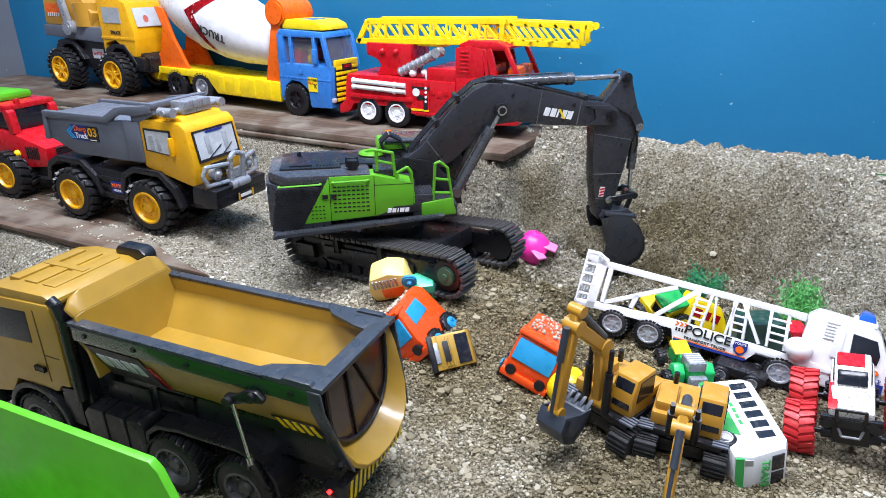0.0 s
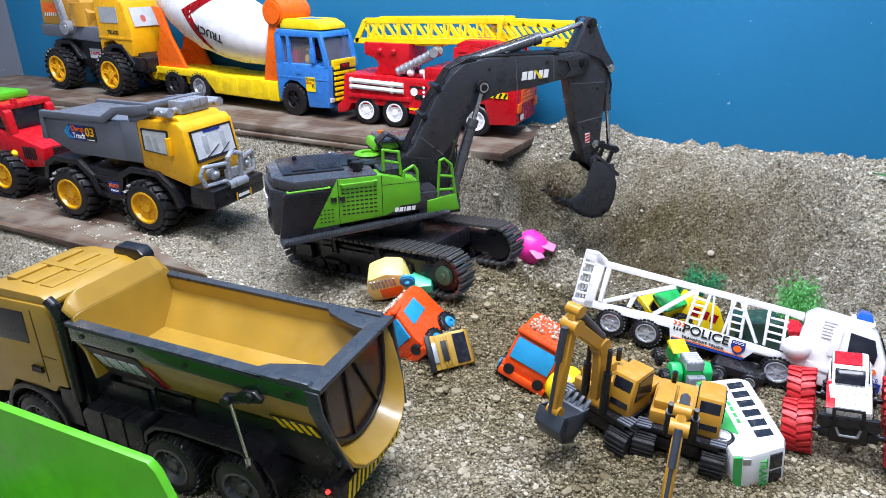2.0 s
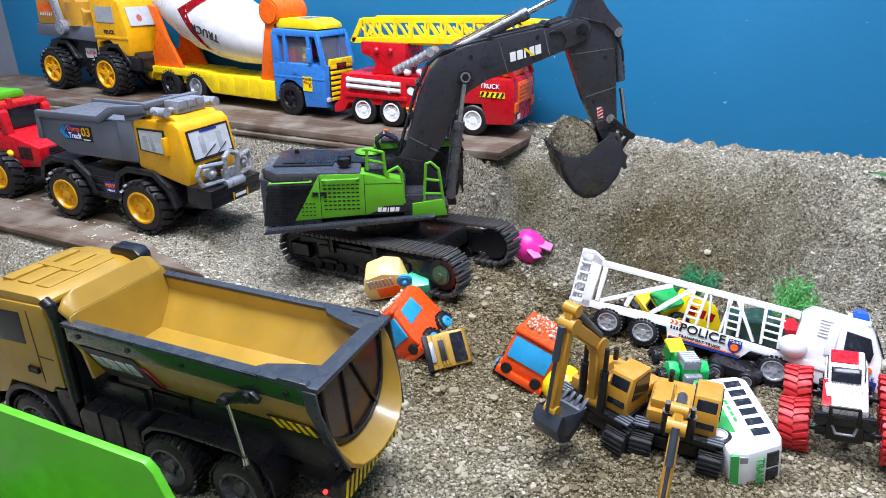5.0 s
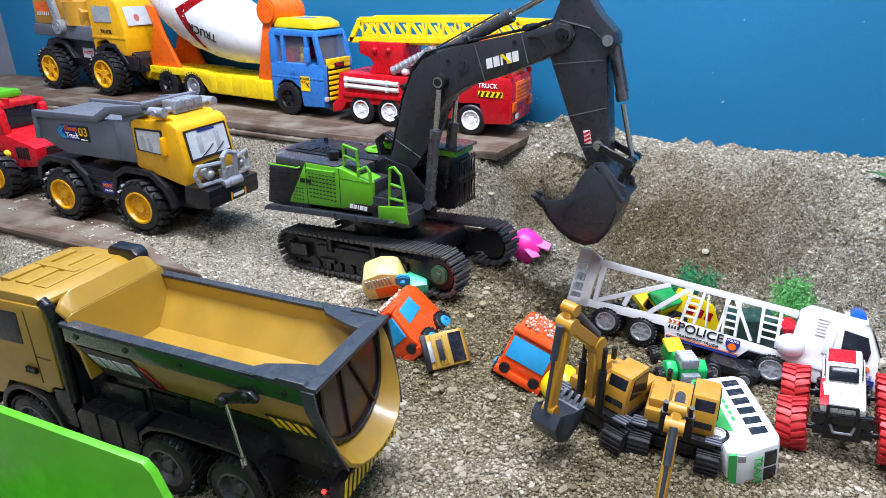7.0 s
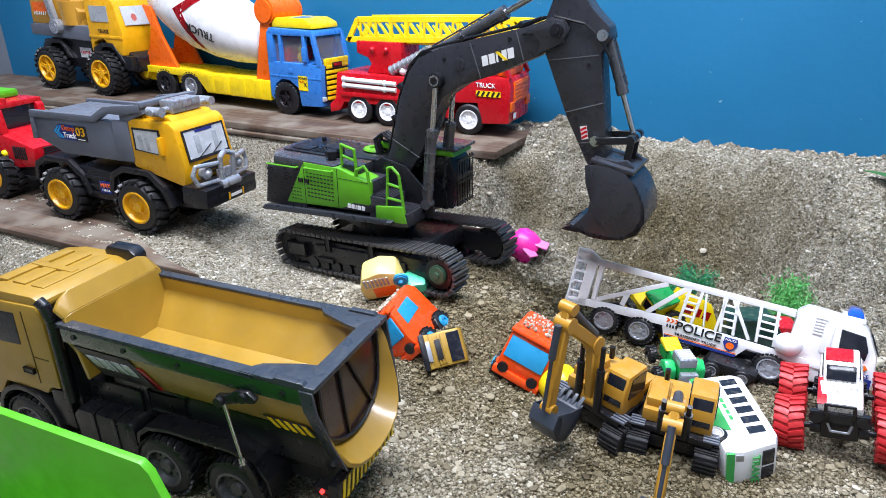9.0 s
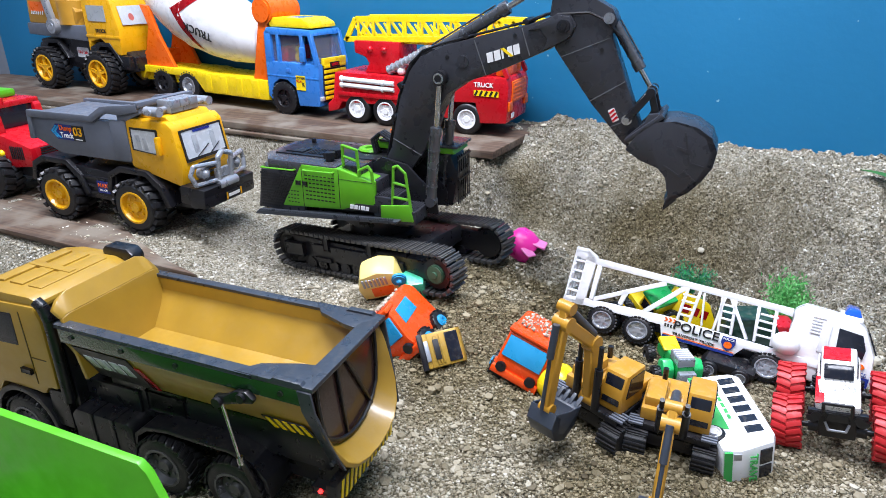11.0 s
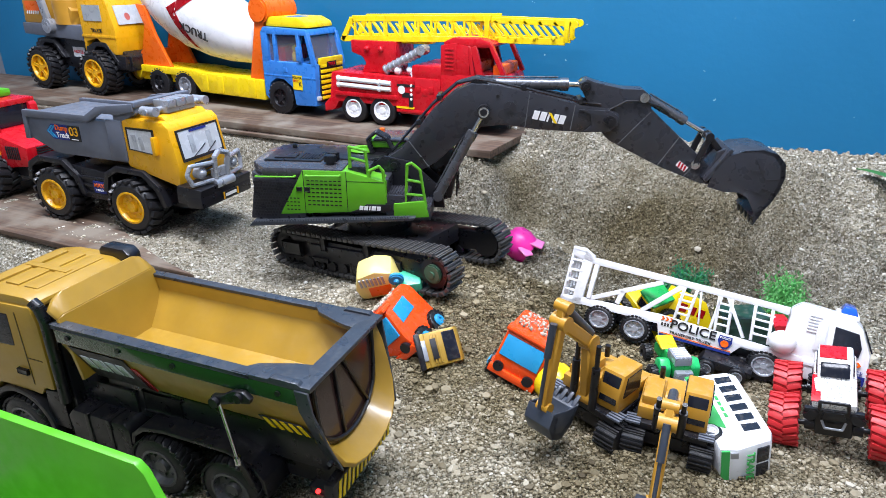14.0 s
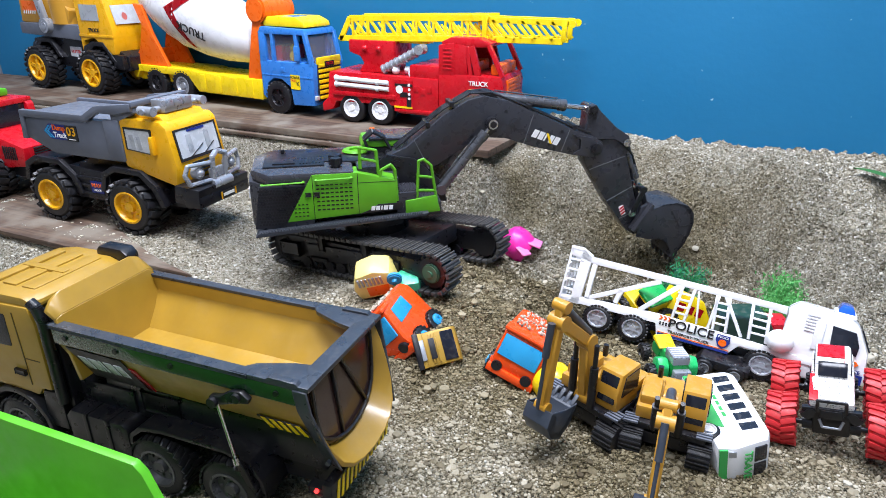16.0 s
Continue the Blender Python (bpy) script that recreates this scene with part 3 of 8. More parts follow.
    for s in (-1, 1):
        y = s * 0.036
        lad.bar((-0.045, y, 0.206), (0.37, y, 0.222), 0.007, 0.017)
        lad.bar((-0.012, y, 0.266), (0.37, y, 0.279), 0.007, 0.017)
        lad.bar((-0.045, y, 0.20), (-0.012, y, 0.268), 0.007, 0.014)
        for i in range(8):
            x = -0.005 + i * 0.046
            lad.bar((x, y, 0.212), (x, y, 0.272), 0.006, 0.006)
            lad.bar((x, y, 0.272), (x + 0.04, y, 0.212), 0.006, 0.007)
            lad.bar((x - 0.012, y, 0.25), (x + 0.01, y, 0.216), 0.005, 0.005)
        y = s * 0.026
        lad.bar((0.30, y, 0.220), (0.548, y, 0.222), 0.006, 0.017)
        lad.bar((0.30, y, 0.274), (0.560, y, 0.271), 0.006, 0.016)
        for i in range(6):
            x = 0.34 + i * 0.036
            lad.bar((x, y, 0.273), (x + 0.037, y, 0.226), 0.006, 0.007)
            lad.bar((x - 0.01, y, 0.262), (x + 0.017, y, 0.228), 0.005, 0.005)
        lad.box(0.544, 0.556, y - 0.004, y + 0.004, 0.222, 0.28, 0.002)
        lad.bar((0.36, s * 0.036, 0.215), (0.36, s * 0.036, 0.287), 0.008, 0.012)
        lad.cyl((0.566, y - 0.003, 0.268), (0.566, y + 0.003, 0.268), 0.010, 16)
    for i in range(13):
        x = -0.03 + i * 0.046
        lad.bar((x, -0.036, 0.21 + x * 0.04), (x, 0.036, 0.21 + x * 0.04), 0.006, 0.006)
    lad.box(0.06, 0.20, -0.02, 0.02, 0.197, 0.21, 0.003)
    part("ladder", lad, LEMON, o, "yellow plastic lattice ladder")
    cy = Mesh().cyl((0.09, -0.055, 0.137), (0.205, -0.055, 0.195), 0.010, 14).cyl((0.195, -0.07, 0.19), (0.195, -0.04, 0.19), 0.012, 14)
    for i in range(8):
        u = i / 8
        cy.cyl((0.09 + 0.1 * u, -0.055, 0.137 + 0.05 * u), (0.094 + 0.1 * u, -0.055, 0.139 + 0.05 * u), 0.0125, 12)
    part("lift_cylinder", cy, SILVER, o, "silver ribbed plastic lift cylinder")
    part("hose_reel", Mesh().cyl((0.18, -0.065, 0.135), (0.18, 0.0, 0.135), 0.016, 18).ball((0.125, -0.055, 0.138), 0.011).ball((0.155, -0.05, 0.14), 0.009), WHITE, o, "white plastic water cannon and reel")
    for z in (0.093, 0.108):
        part("hose_pipe", Mesh().cyl((-0.04, -w - 0.002, z + 0.004), (0.115, -w - 0.002, z), 0.006, 10).cyl((-0.04, -w - 0.002, z + 0.004), (-0.034, -w - 0.002, z + 0.004), 0.008, 10).cyl((0.08, -w - 0.002, z), (0.086, -w - 0.002, z), 0.008, 10), WHITE, o, "white plastic hose pipe")
    panel = part("control_panel", mark(0.052, 0.07), RED, o, "red printed control panel", at=face(0.155, -w - 0.001, 0.083))
    part("gauge", Mesh().cyl((0, 0, 0.0009), (0, 0, 0.0022), 0.010, 20), WHITEINK, panel, at=pose(-0.01, 0.012, 0))
    part("panel_print", mark(0.02, 0.012).box(-0.024, 0.024, 0.02, 0.026, -0.001, 0.0008, 0).box(0.008, 0.02, -0.03, 0.0, -0.001, 0.0008, 0), INK, panel, at=pose(0.002, 0.0, 0.001))
    for i in range(4):
        part("button", Mesh().cyl((0, 0, 0.0009), (0, 0, 0.0022), 0.0035, 10), WHITEINK, panel, at=pose(0.017, 0.024 - i * 0.011, 0))
    part("yellow_stripe", mark(0.05, 0.005), LEMON, panel, at=pose(0, -0.031, 0.001))
    lettering("lettering", "TRUCK", 0.015, WHITEINK, o, face(0.353, -w - 0.001, 0.121), 1.0)
    st = part("hazard_stripe", mark(0.062, 0.013), LEMON, o, at=face(0.360, -w - 0.001, 0.102))
    for i in range(5):
        part("stripe", mark(0.005, 0.013), INK, st, at=pose(-0.025 + i * 0.0125, 0, 0.0004, 0, 0, -28))
    for s in (-1, 1):
        for x in (0.0, 0.084, 0.308):
            wheel(o, x + 0.003, s * (w - 0.012), 0.0375, 0.0375, 0.026, WHITE, s, hub=0.62, rim_label="white plastic rim", dish=0.08)
    # the cab's nose is short and the ladder shallow
    for ob in o.children:
        kind = ob.name.split(".")[0]
        for v in ob.data.vertices:
            if kind in ("cab", "seat", "driver_figure", "grille", "headlight") and v.co.x > 0.29:
                v.co.x = 0.29 + (v.co.x - 0.29) * 0.77
            if kind == "ladder":
                v.co.z = 0.205 + (v.co.z - 0.205) * 0.82
                v.co.x *= 0.975
    return o


def mixer_truck(at):
    o = thing("concrete_mixer_truck", at, "toy concrete mixer truck with white drum and blue cab", "toy truck")
    w = 0.082
    d = Mesh()
    d.prism([(-0.077, 0.10), (-0.077, 0.06), (-0.062, 0.055), (-0.045, 0.078), (0.185, 0.078), (0.225, 0.034), (0.495, 0.034), (0.495, 0.092), (0.23, 0.095), (0.20, 0.10)], -w, w, 0.004)
    for i in range(4):
        d.box(0.235 + i * 0.066, 0.262 + i * 0.066, -w - 0.003, w + 0.003, 0.038, 0.09, 0.003)
    d.box(-0.07, 0.12, -0.06, 0.06, 0.05, 0.085, 0.003)
    part("chassis", d, LEMON, o, "yellow plastic chassis")
    sup = Mesh()
    for s in (-1, 1):
        y = s * 0.06
        sup.prism([(-0.06, 0.095), (0.09, 0.095), (0.03, 0.20), (0.0, 0.285), (-0.04, 0.29), (-0.012, 0.225)], y - 0.008, y + 0.008, 0.003)
        sup.prism([(0.435, 0.09), (0.49, 0.09), (0.512, 0.28), (0.482, 0.282)], y - 0.012, y + 0.012, 0.003)
    sup.cyl((0.495, -0.08, 0.285), (0.495, 0.08, 0.285), 0.037, 28, bevel=0.006)
    sup.prism([(-0.075, 0.10), (0.0, 0.10), (0.0, 0.15), (-0.06, 0.145), (-0.075, 0.125)], -0.055, 0.055, 0.004)
    part("drum_support", sup, ORANGE, o, "orange plastic drum support and roller")
    a, b = Vector((-0.03, 0, 0.325)), Vector((0.45, 0, 0.188))
    L = (b - a).length
    drum = Mesh().lathe([(0, 0.048), (0.004, 0.052), (L * 0.16, 0.083), (L * 0.30, 0.101), (L * 0.45, 0.108), (L * 0.62, 0.106), (L * 0.78, 0.094), (L * 0.92, 0.074), (L * 0.985, 0.062), (L, 0.05)], a, b, 48)
    drum.lathe([(L * 0.43, 0.107), (L * 0.435, 0.1095), (L * 0.455, 0.1095), (L * 0.46, 0.107)], a, b, 48)
    dr = part("drum", drum, WHITE, o, "white plastic mixer drum with red swoosh")
    ax = (b - a).normalized()

    def on_drum(u, ang, r):
        up = Vector((0, 0, 1)) - ax * ax.z
        up.normalize()
        sd = ax.cross(up)
        n = -sd * math.cos(ang) + up * math.sin(ang)
        if n.y > 0:
            n = sd * math.cos(ang) + up * math.sin(ang)
        p = a + ax * (u * L) + n * r
        t = n.cross(ax).normalized()
        return Matrix((ax, t, n)).transposed().to_4x4(), p

    m, p = on_drum(0.60, radians(-12), 0.1075)
    k = Matrix.Translation(p) @ m
    lettering("lettering", "TRUCK", 0.034, INK, dr, Matrix.Translation(p) @ m @ pose(0, 0, 0.0016, 0, 0, 180), 1.1, 0.0012)
    for ang0, ang1 in ((4, 54), (6, -46)):
        sw = Mesh()
        k2 = bmesh.new()
        prev = None
        for i in range(21):
            u = i / 20
            wide = 0.045 * (1 - 0.55 * u)
            row = []
            for e in (-1, 0, 1):
                uu = 0.40 + 0.20 * u + e * wide
                rr = float(np.interp(uu, [0.16, 0.30, 0.45, 0.62, 0.78], [0.083, 0.101, 0.108, 0.106, 0.094])) + 0.0022
                row.append(k2.verts.new(on_drum(uu, radians(ang0 + (ang1 - ang0) * u), rr)[1]))
            if prev:
                k2.faces.new((prev[0], row[0], row[1], prev[1]))
                k2.faces.new((prev[1], row[1], row[2], prev[2]))
            prev = row
        bmesh.ops.solidify(k2, geom=list(k2.faces), thickness=0.0012)
        sw.add(k2)
        part("swoosh", sw, RED, dr, "red printed swoosh")
    c = Mesh()
    c.prism([(0.498, 0.05), (0.512, 0.038), (0.52, 0.085), (0.545, 0.102), (0.575, 0.10), (0.605, 0.08), (0.612, 0.03), (0.688, 0.034), (0.692, 0.15), (0.498, 0.15)], -w, w, 0.004)
    c.prism([(0.498, 0.145), (0.524, 0.145), (0.524, 0.235), (0.512, 0.238), (0.5, 0.23)], -w, w, 0.004)
    c.prism([(0.498, 0.222), (0.672, 0.224), (0.667, 0.240), (0.51, 0.243)], -w, w, 0.005)
    for s in (-1, 1):
        y = s * (w - 0.006)
        c.bar((0.549, y, 0.145), (0.549, y, 0.23), 0.012, 0.010)
        c.bar((0.64, y, 0.145), (0.634, y, 0.23), 0.012, 0.010)
        c.bar((0.686, y, 0.145), (0.666, y, 0.23), 0.014, 0.012)
        c.box(0.63, 0.648, y + s * 0.006 - 0.006, y + s * 0.006 + 0.006, 0.155, 0.195, 0.004)
        c.box(0.5, 0.69, s * (w - 0.001) - 0.002, s * (w - 0.001) + 0.002, 0.108, 0.113, 0.001)
        c.prism([(0.575, 0.122), (0.59, 0.122), (0.59, 0.134), (0.575, 0.134)], s * w - 0.002, s * w + 0.002, 0.001)
    c.box(0.655, 0.69, -w + 0.002, w - 0.002, 0.14, 0.15, 0.002)
    part("cab", c, SKYBLUE, o, "blue plastic cab")
    part("roof_deflector", Mesh().prism([(0.515, 0.243), (0.665, 0.243), (0.66, 0.258), (0.63, 0.27), (0.53, 0.27), (0.515, 0.256)], -0.07, 0.07, 0.006), LEMON, o, "yellow plastic roof deflector")
    part("roof_sticker", mark(0.045, 0.06), SKYBLUE, o, at=pose(0.60, -0.02, 0.2705))
    for s in (-1, 1):
        part("side_window", Mesh().box(0.52, 0.64, s * (w - 0.012) - 0.001, s * (w - 0.012) + 0.001, 0.148, 0.226, 0), SMOKE, o, "dark see-through side window").visible_shadow = False
    part("windscreen", Mesh().prism([(0.682, 0.148), (0.684, 0.148), (0.664, 0.226), (0.662, 0.226)], -0.07, 0.07, 0), SMOKE, o, "dark red tinted windscreen").visible_shadow = False
    part("driver_figure", Mesh().ball((0.60, -0.045, 0.162), 0.013, 2, (1, 1, 1.3)).ball((0.60, -0.045, 0.185), 0.010), LEMON, o, "small yellow moulded driver figure")
    part("seat", Mesh().box(0.53, 0.57, -0.06, 0.06, 0.14, 0.19, 0.006), RED, o)
    gr = Mesh()
    for i in range(7):
        gr.box(0.689, 0.699, -0.058, 0.058, 0.052 + i * 0.0145, 0.061 + i * 0.0145, 0.002)
    gr.box(0.689, 0.698, -0.062, 0.062, 0.146, 0.166, 0.003)
    part("grille", gr, LEMON, o, "yellow plastic slatted grille")
    part("grille_back", Mesh().box(0.688, 0.694, -0.06, 0.06, 0.045, 0.15, 0.001), INK, o)
    bd = part("badge", mark(0.05, 0.014), INK, o, "black badge on grille", at=front_face(0.6995, -0.005, 0.147))
    lettering("lettering", "TRUCK", 0.011, RED, bd, pose(0, 0, 0.0009), 1.1)
    for y in (-0.07, 0.07):
        part("headlight", Mesh().box(0.686, 0.695, y - 0.009, y + 0.009, 0.05, 0.062, 0.002), PALEWIN, o)
    stk = part("sticker", mark(0.034, 0.04), LEMON, o, "yellow sticker with black print", at=face(0.625, -w - 0.001, 0.096))
    lettering("lettering", "POWER", 0.0095, INK, stk, pose(0, 0.013, 0.0009))
    lettering("lettering", "TRUC", 0.0085, RED, stk, pose(-0.006, 0.004, 0.0009))
    lettering("lettering", "K", 0.017, INK, stk, pose(0.010, -0.004, 0.0009))
    for s in (-1, 1):
        for x, rim in ((0.032, BLACK), (0.154, SILVER), (0.556, BLACK)):
            wheel(o, x, s * (w - 0.013), 0.047, 0.047, 0.028, rim, s, 22, 0.6, 5 if rim is BLACK else 0, dish=0.15, lug_h=0.03)
    return o


def digger_truck(at):
    """The yellow truck with a jib at the far left end of the upper board."""
    o = thing("crane_truck", at, "ochre yellow toy crane truck with big black wheels on upper board", "toy truck")
    w = 0.085
    part("chassis", Mesh().prism([(-0.06, 0.10), (-0.03, 0.075), (0.30, 0.06), (0.38, 0.075), (0.38, 0.115), (0.30, 0.15), (0.0, 0.16), (-0.06, 0.15)], -w + 0.02, w - 0.02, 0.004), BLACK, o)
    for s in (-1, 1):
        for x in (0.02, 0.27):
            part("mudguard", Mesh().prism([(x - 0.075, 0.10), (x - 0.06, 0.14), (x - 0.02, 0.155), (x + 0.03, 0.155), (x + 0.075, 0.10), (x + 0.06, 0.10), (x + 0.025, 0.142), (x - 0.015, 0.142), (x - 0.06, 0.10)], s * (w + 0.002), s * (w - 0.045), 0.002), BLACK, o)
    part("deck", Mesh().prism([(-0.09, 0.165), (0.20, 0.155), (0.20, 0.20), (-0.09, 0.20)], -w, w, 0.004), GREYBLUE, o, "grey plastic deck")
    part("upper_body", Mesh().prism([(-0.085, 0.20), (0.15, 0.20), (0.16, 0.24), (0.12, 0.285), (-0.075, 0.285)], -w + 0.008, w - 0.008, 0.006).cyl((0.11, -0.05, 0.2), (0.11, -0.05, 0.27), 0.045, 24), OCHRE, o, "ochre plastic upper body")
    c = Mesh().prism([(0.20, 0.11), (0.215, 0.155), (0.26, 0.165), (0.33, 0.12), (0.345, 0.12), (0.352, 0.19), (0.33, 0.275), (0.30, 0.285), (0.20, 0.285)], -w, w, 0.006)
    c.box(0.20, 0.35, -w - 0.002, w + 0.002, 0.168, 0.176, 0.001)
    part("cab", c, YELLOW, o, "yellow plastic cab")
    part("side_window", mark(0.080, 0.045), PEWTER, o, "grey printed side window", at=face(0.262, -w - 0.001, 0.238))
    part("windscreen", mark(0.13, 0.055), PALEWIN, o, "pale printed windscreen", at=front_face(0.3445, 0, 0.233, 15))
    part("window_print", Mesh().cyl((0, 0, 0), (0, 0, 0.0008), 0.011, 18), STRING, o, "red-brown printed window picture", at=front_face(0.346, -0.02, 0.228, 15))
    lettering("lettering", "TRUCK", 0.015, INK, o, face(0.27, -w - 0.001, 0.188))
    part("bumper", Mesh().box(0.33, 0.372, -w, w, 0.078, 0.12, 0.006), BLACK, o)
    part("front_lamp", Mesh().box(0.37, 0.375, -0.045, -0.02, 0.098, 0.106, 0.001), LEMON, o)
    sgn = part("sign", mark(0.055, 0.03), PALEWIN, o, "pale sign with dark lettering", at=face(0.145, -w + 0.018, 0.118))
    lettering("lettering", "FASTER", 0.013, RED, sgn, pose(0, 0, 0.001), 1.05)
    part("jib", Mesh().bar((0.06, -w - 0.008, 0.195), (0.02, -w - 0.008, 0.36), 0.02, 0.024, 0.003).cyl((0.06, -w + 0.006, 0.195), (0.06, -w - 0.022, 0.195), 0.022, 20).cyl((0.06, -w - 0.02, 0.195), (0.06, -w - 0.024, 0.195), 0.012, 16), SILVER, o, "grey plastic jib arm")
    pb = part("stripe_print", mark(0.07, 0.03), ORANGE, o, at=face(-0.03, -w + 0.007, 0.25))
    for i in range(6):
        part("stripe", mark(0.004, 0.012), WHITEINK, pb, at=pose(-0.028 + i * 0.011, -0.018, 0.0005, 0, 0, -30))
    for s in (-1, 1):
        for x in (0.0, 0.262):
            wheel(o, x, s * (w + 0.006), 0.066, 0.066, 0.066, YELLOW, s, 22, 0.62, 5, rim_label="yellow plastic spoked rim", lug_h=0.07, dish=0.2)
    return o


fire_truck(pose(-0.906, 1.4435 + 0.068, 0.230, 0, 0, 0))
mixer_truck(pose(-1.672, 1.568, 0.230, 0, 0, -6.0) @ Matrix.Diagonal((0.965, 0.76, 0.94, 1)))
digger_truck(pose(-2.124, 1.565, 0.230, 0, 0, -4) @ Matrix.Diagonal((1.06, 0.85, 1.03, 1)))

# ---- trucks on the lower board ----


def dump_truck(at):
    o = thing("dump_truck", at, "yellow and grey plastic toy dump truck with big wheels", "toy truck")
    w = 0.075
    ch = Mesh().box(-0.03, 0.345, -0.045, 0.045, 0.06, 0.105, 0.004)
    ch.prism([(0.05, 0.06), (0.165, 0.06), (0.165, 0.125), (0.05, 0.135)], -w, w, 0.003)
    for i in range(3):
        ch.box(0.06, 0.16, -w - 0.004, w + 0.004, 0.070 + i * 0.018, 0.078 + i * 0.018, 0.002)
    part("chassis", ch, BLACK, o)
    for s in (-1, 1):
        for x in (-0.002, 0.224):
            part("mudguard", Mesh().prism([(x - 0.085, 0.085), (x - 0.073, 0.13), (x - 0.04, 0.148), (x + 0.035, 0.146), (x + 0.072, 0.115), (x + 0.088, 0.072), (x + 0.075, 0.068), (x + 0.06, 0.105), (x + 0.03, 0.133), (x - 0.036, 0.135), (x - 0.062, 0.12), (x - 0.072, 0.085)], s * (w + 0.008), s * (w - 0.045), 0.003), BLACK, o)
    bed = Mesh()
    bed.prism([(-0.058, 0.19), (-0.050, 0.245), (0.215, 0.245), (0.218, 0.158), (0.02, 0.158)], -w, w, 0.003)
    for s in (-1, 1):
        bed.prism([(-0.056, 0.236), (0.135, 0.24), (0.172, 0.262), (0.215, 0.262), (0.262, 0.272), (0.262, 0.288), (0.19, 0.28), (0.165, 0.276), (0.128, 0.254), (-0.056, 0.252)], s * (w + 0.006), s * (w - 0.006), 0.002)
        bed.box(0.18, 0.222, s * w - 0.004, s * w + 0.004, 0.162, 0.25, 0.003)
        bed.prism([(-0.064, 0.185), (-0.052, 0.185), (-0.046, 0.25), (-0.058, 0.25)], s * (w + 0.005), s * (w - 0.005), 0.002)
    bed.prism([(0.20, 0.245), (0.215, 0.245), (0.265, 0.268), (0.26, 0.288), (0.20, 0.262)], -w, w, 0.003)
    bed.box(0.248, 0.266, -w - 0.004, w + 0.004, 0.280, 0.292, 0.003)
    part("dump_bed", bed, GREYBLUE, o, "slate grey plastic tipping bed")
    ld = Mesh().box(-0.04, 0.19, -w + 0.008, w - 0.008, 0.22, 0.2465, 0.001)
    part("bed_floor", ld, GREYBLUE, o)
    c = Mesh()
    c.prism([(0.216, 0.150), (0.345, 0.118), (0.352, 0.165), (0.338, 0.243), (0.325, 0.255), (0.225, 0.258), (0.216, 0.245)], -w, w, 0.008)
    c.prism([(0.235, 0.253), (0.325, 0.252), (0.315, 0.264), (0.24, 0.266)], -0.06, 0.06, 0.004)
    for i in range(5):
        c.box(0.226, 0.236, -w - 0.0015, -w + 0.002, 0.205 + i * 0.007, 0.209 + i * 0.007, 0.0006)
    c.box(0.300, 0.309, -w - 0.012, -w + 0.001, 0.185, 0.225, 0.004)
    part("cab", c, YELLOW, o, "yellow plastic cab")
    wn = part("side_window", Mesh().plan([(-0.035, -0.02), (0.030, -0.026), (0.030, 0.022), (-0.035, 0.024)], -0.0008, 0.001, 0), PALEWIN, o, "pale printed side window", at=face(0.268, -w - 0.001, 0.212))
    part("window_frame", Mesh().box(-0.037, 0.032, 0.022, 0.026, -0.001, 0.0015, 0).box(-0.037, -0.0335, -0.022, 0.025, -0.001, 0.0015, 0).box(0.029, 0.033, -0.027, 0.024, -0.001, 0.0015, 0).bar((-0.036, -0.021, 0.0002), (0.032, -0.027, 0.0002), 0.002, 0.004, 0), INK, wn)
    part("seat_print", mark(0.012, 0.03).box(0.012, 0.022, -0.018, 0.01, -0.0005, 0.0008, 0.001), PEWTER, wn, at=pose(-0.018, -0.004, 0.0008, 0, 0, 8))
    ws = part("windscreen", mark(0.118, 0.062), PALEWIN, o, "pale printed windscreen with wipers", at=front_face(0.3475, 0, 0.204, 10))
    part("window_frame", Mesh().box(-0.061, 0.061, 0.029, 0.033, -0.001, 0.0016, 0).box(-0.061, 0.061, -0.034, -0.028, -0.001, 0.0016, 0).box(-0.061, -0.057, -0.03, 0.03, -0.001, 0.0016, 0).box(0.057, 0.061, -0.03, 0.03, -0.001, 0.0016, 0), INK, ws)
    part("sun_strip", mark(0.05, 0.005), NAVY, ws, at=pose(0, 0.026, 0.001))
    part("wiper", Mesh().bar((-0.03, -0.028, 0.002), (0.01, -0.008, 0.002), 0.001, 0.002, 0).bar((0.01, -0.028, 0.002), (0.042, -0.010, 0.002), 0.001, 0.002, 0), INK, ws)
    part("seat_print", Mesh().box(-0.032, -0.018, -0.02, 0.018, -0.0006, 0.0008, 0.001).box(0.02, 0.034, -0.02, 0.018, -0.0006, 0.0008, 0.001), PEWTER, ws, at=pose(0, 0, 0.0009))
    rack = Mesh().box(0.282, 0.312, -0.04, 0.04, 0.266, 0.283, 0.002)
    for y in (-0.04, -0.014, 0.012):
        rack.box(0.278, 0.316, y, y + 0.024, 0.276, 0.293, 0.003)
    for s in (-1, 1):
        rack.cyl((0.297, s * 0.04, 0.275), (0.297, s * 0.085, 0.275), 0.006, 10).cyl((0.28, s * 0.072, 0.275), (0.314, s * 0.072, 0.275), 0.010, 14)
    part("light_bar", rack, SILVER, o, "silver plastic roof light bar")
    bb = Mesh().prism([(0.335, 0.085), (0.395, 0.08), (0.402, 0.12), (0.34, 0.125)], -w - 0.004, w + 0.004, 0.005)
    bb.box(0.36, 0.40, -0.08, 0.08, 0.078, 0.105, 0.006)
    part("bumper", bb, BLACK, o, "black plastic front bumper")
    g = Mesh()
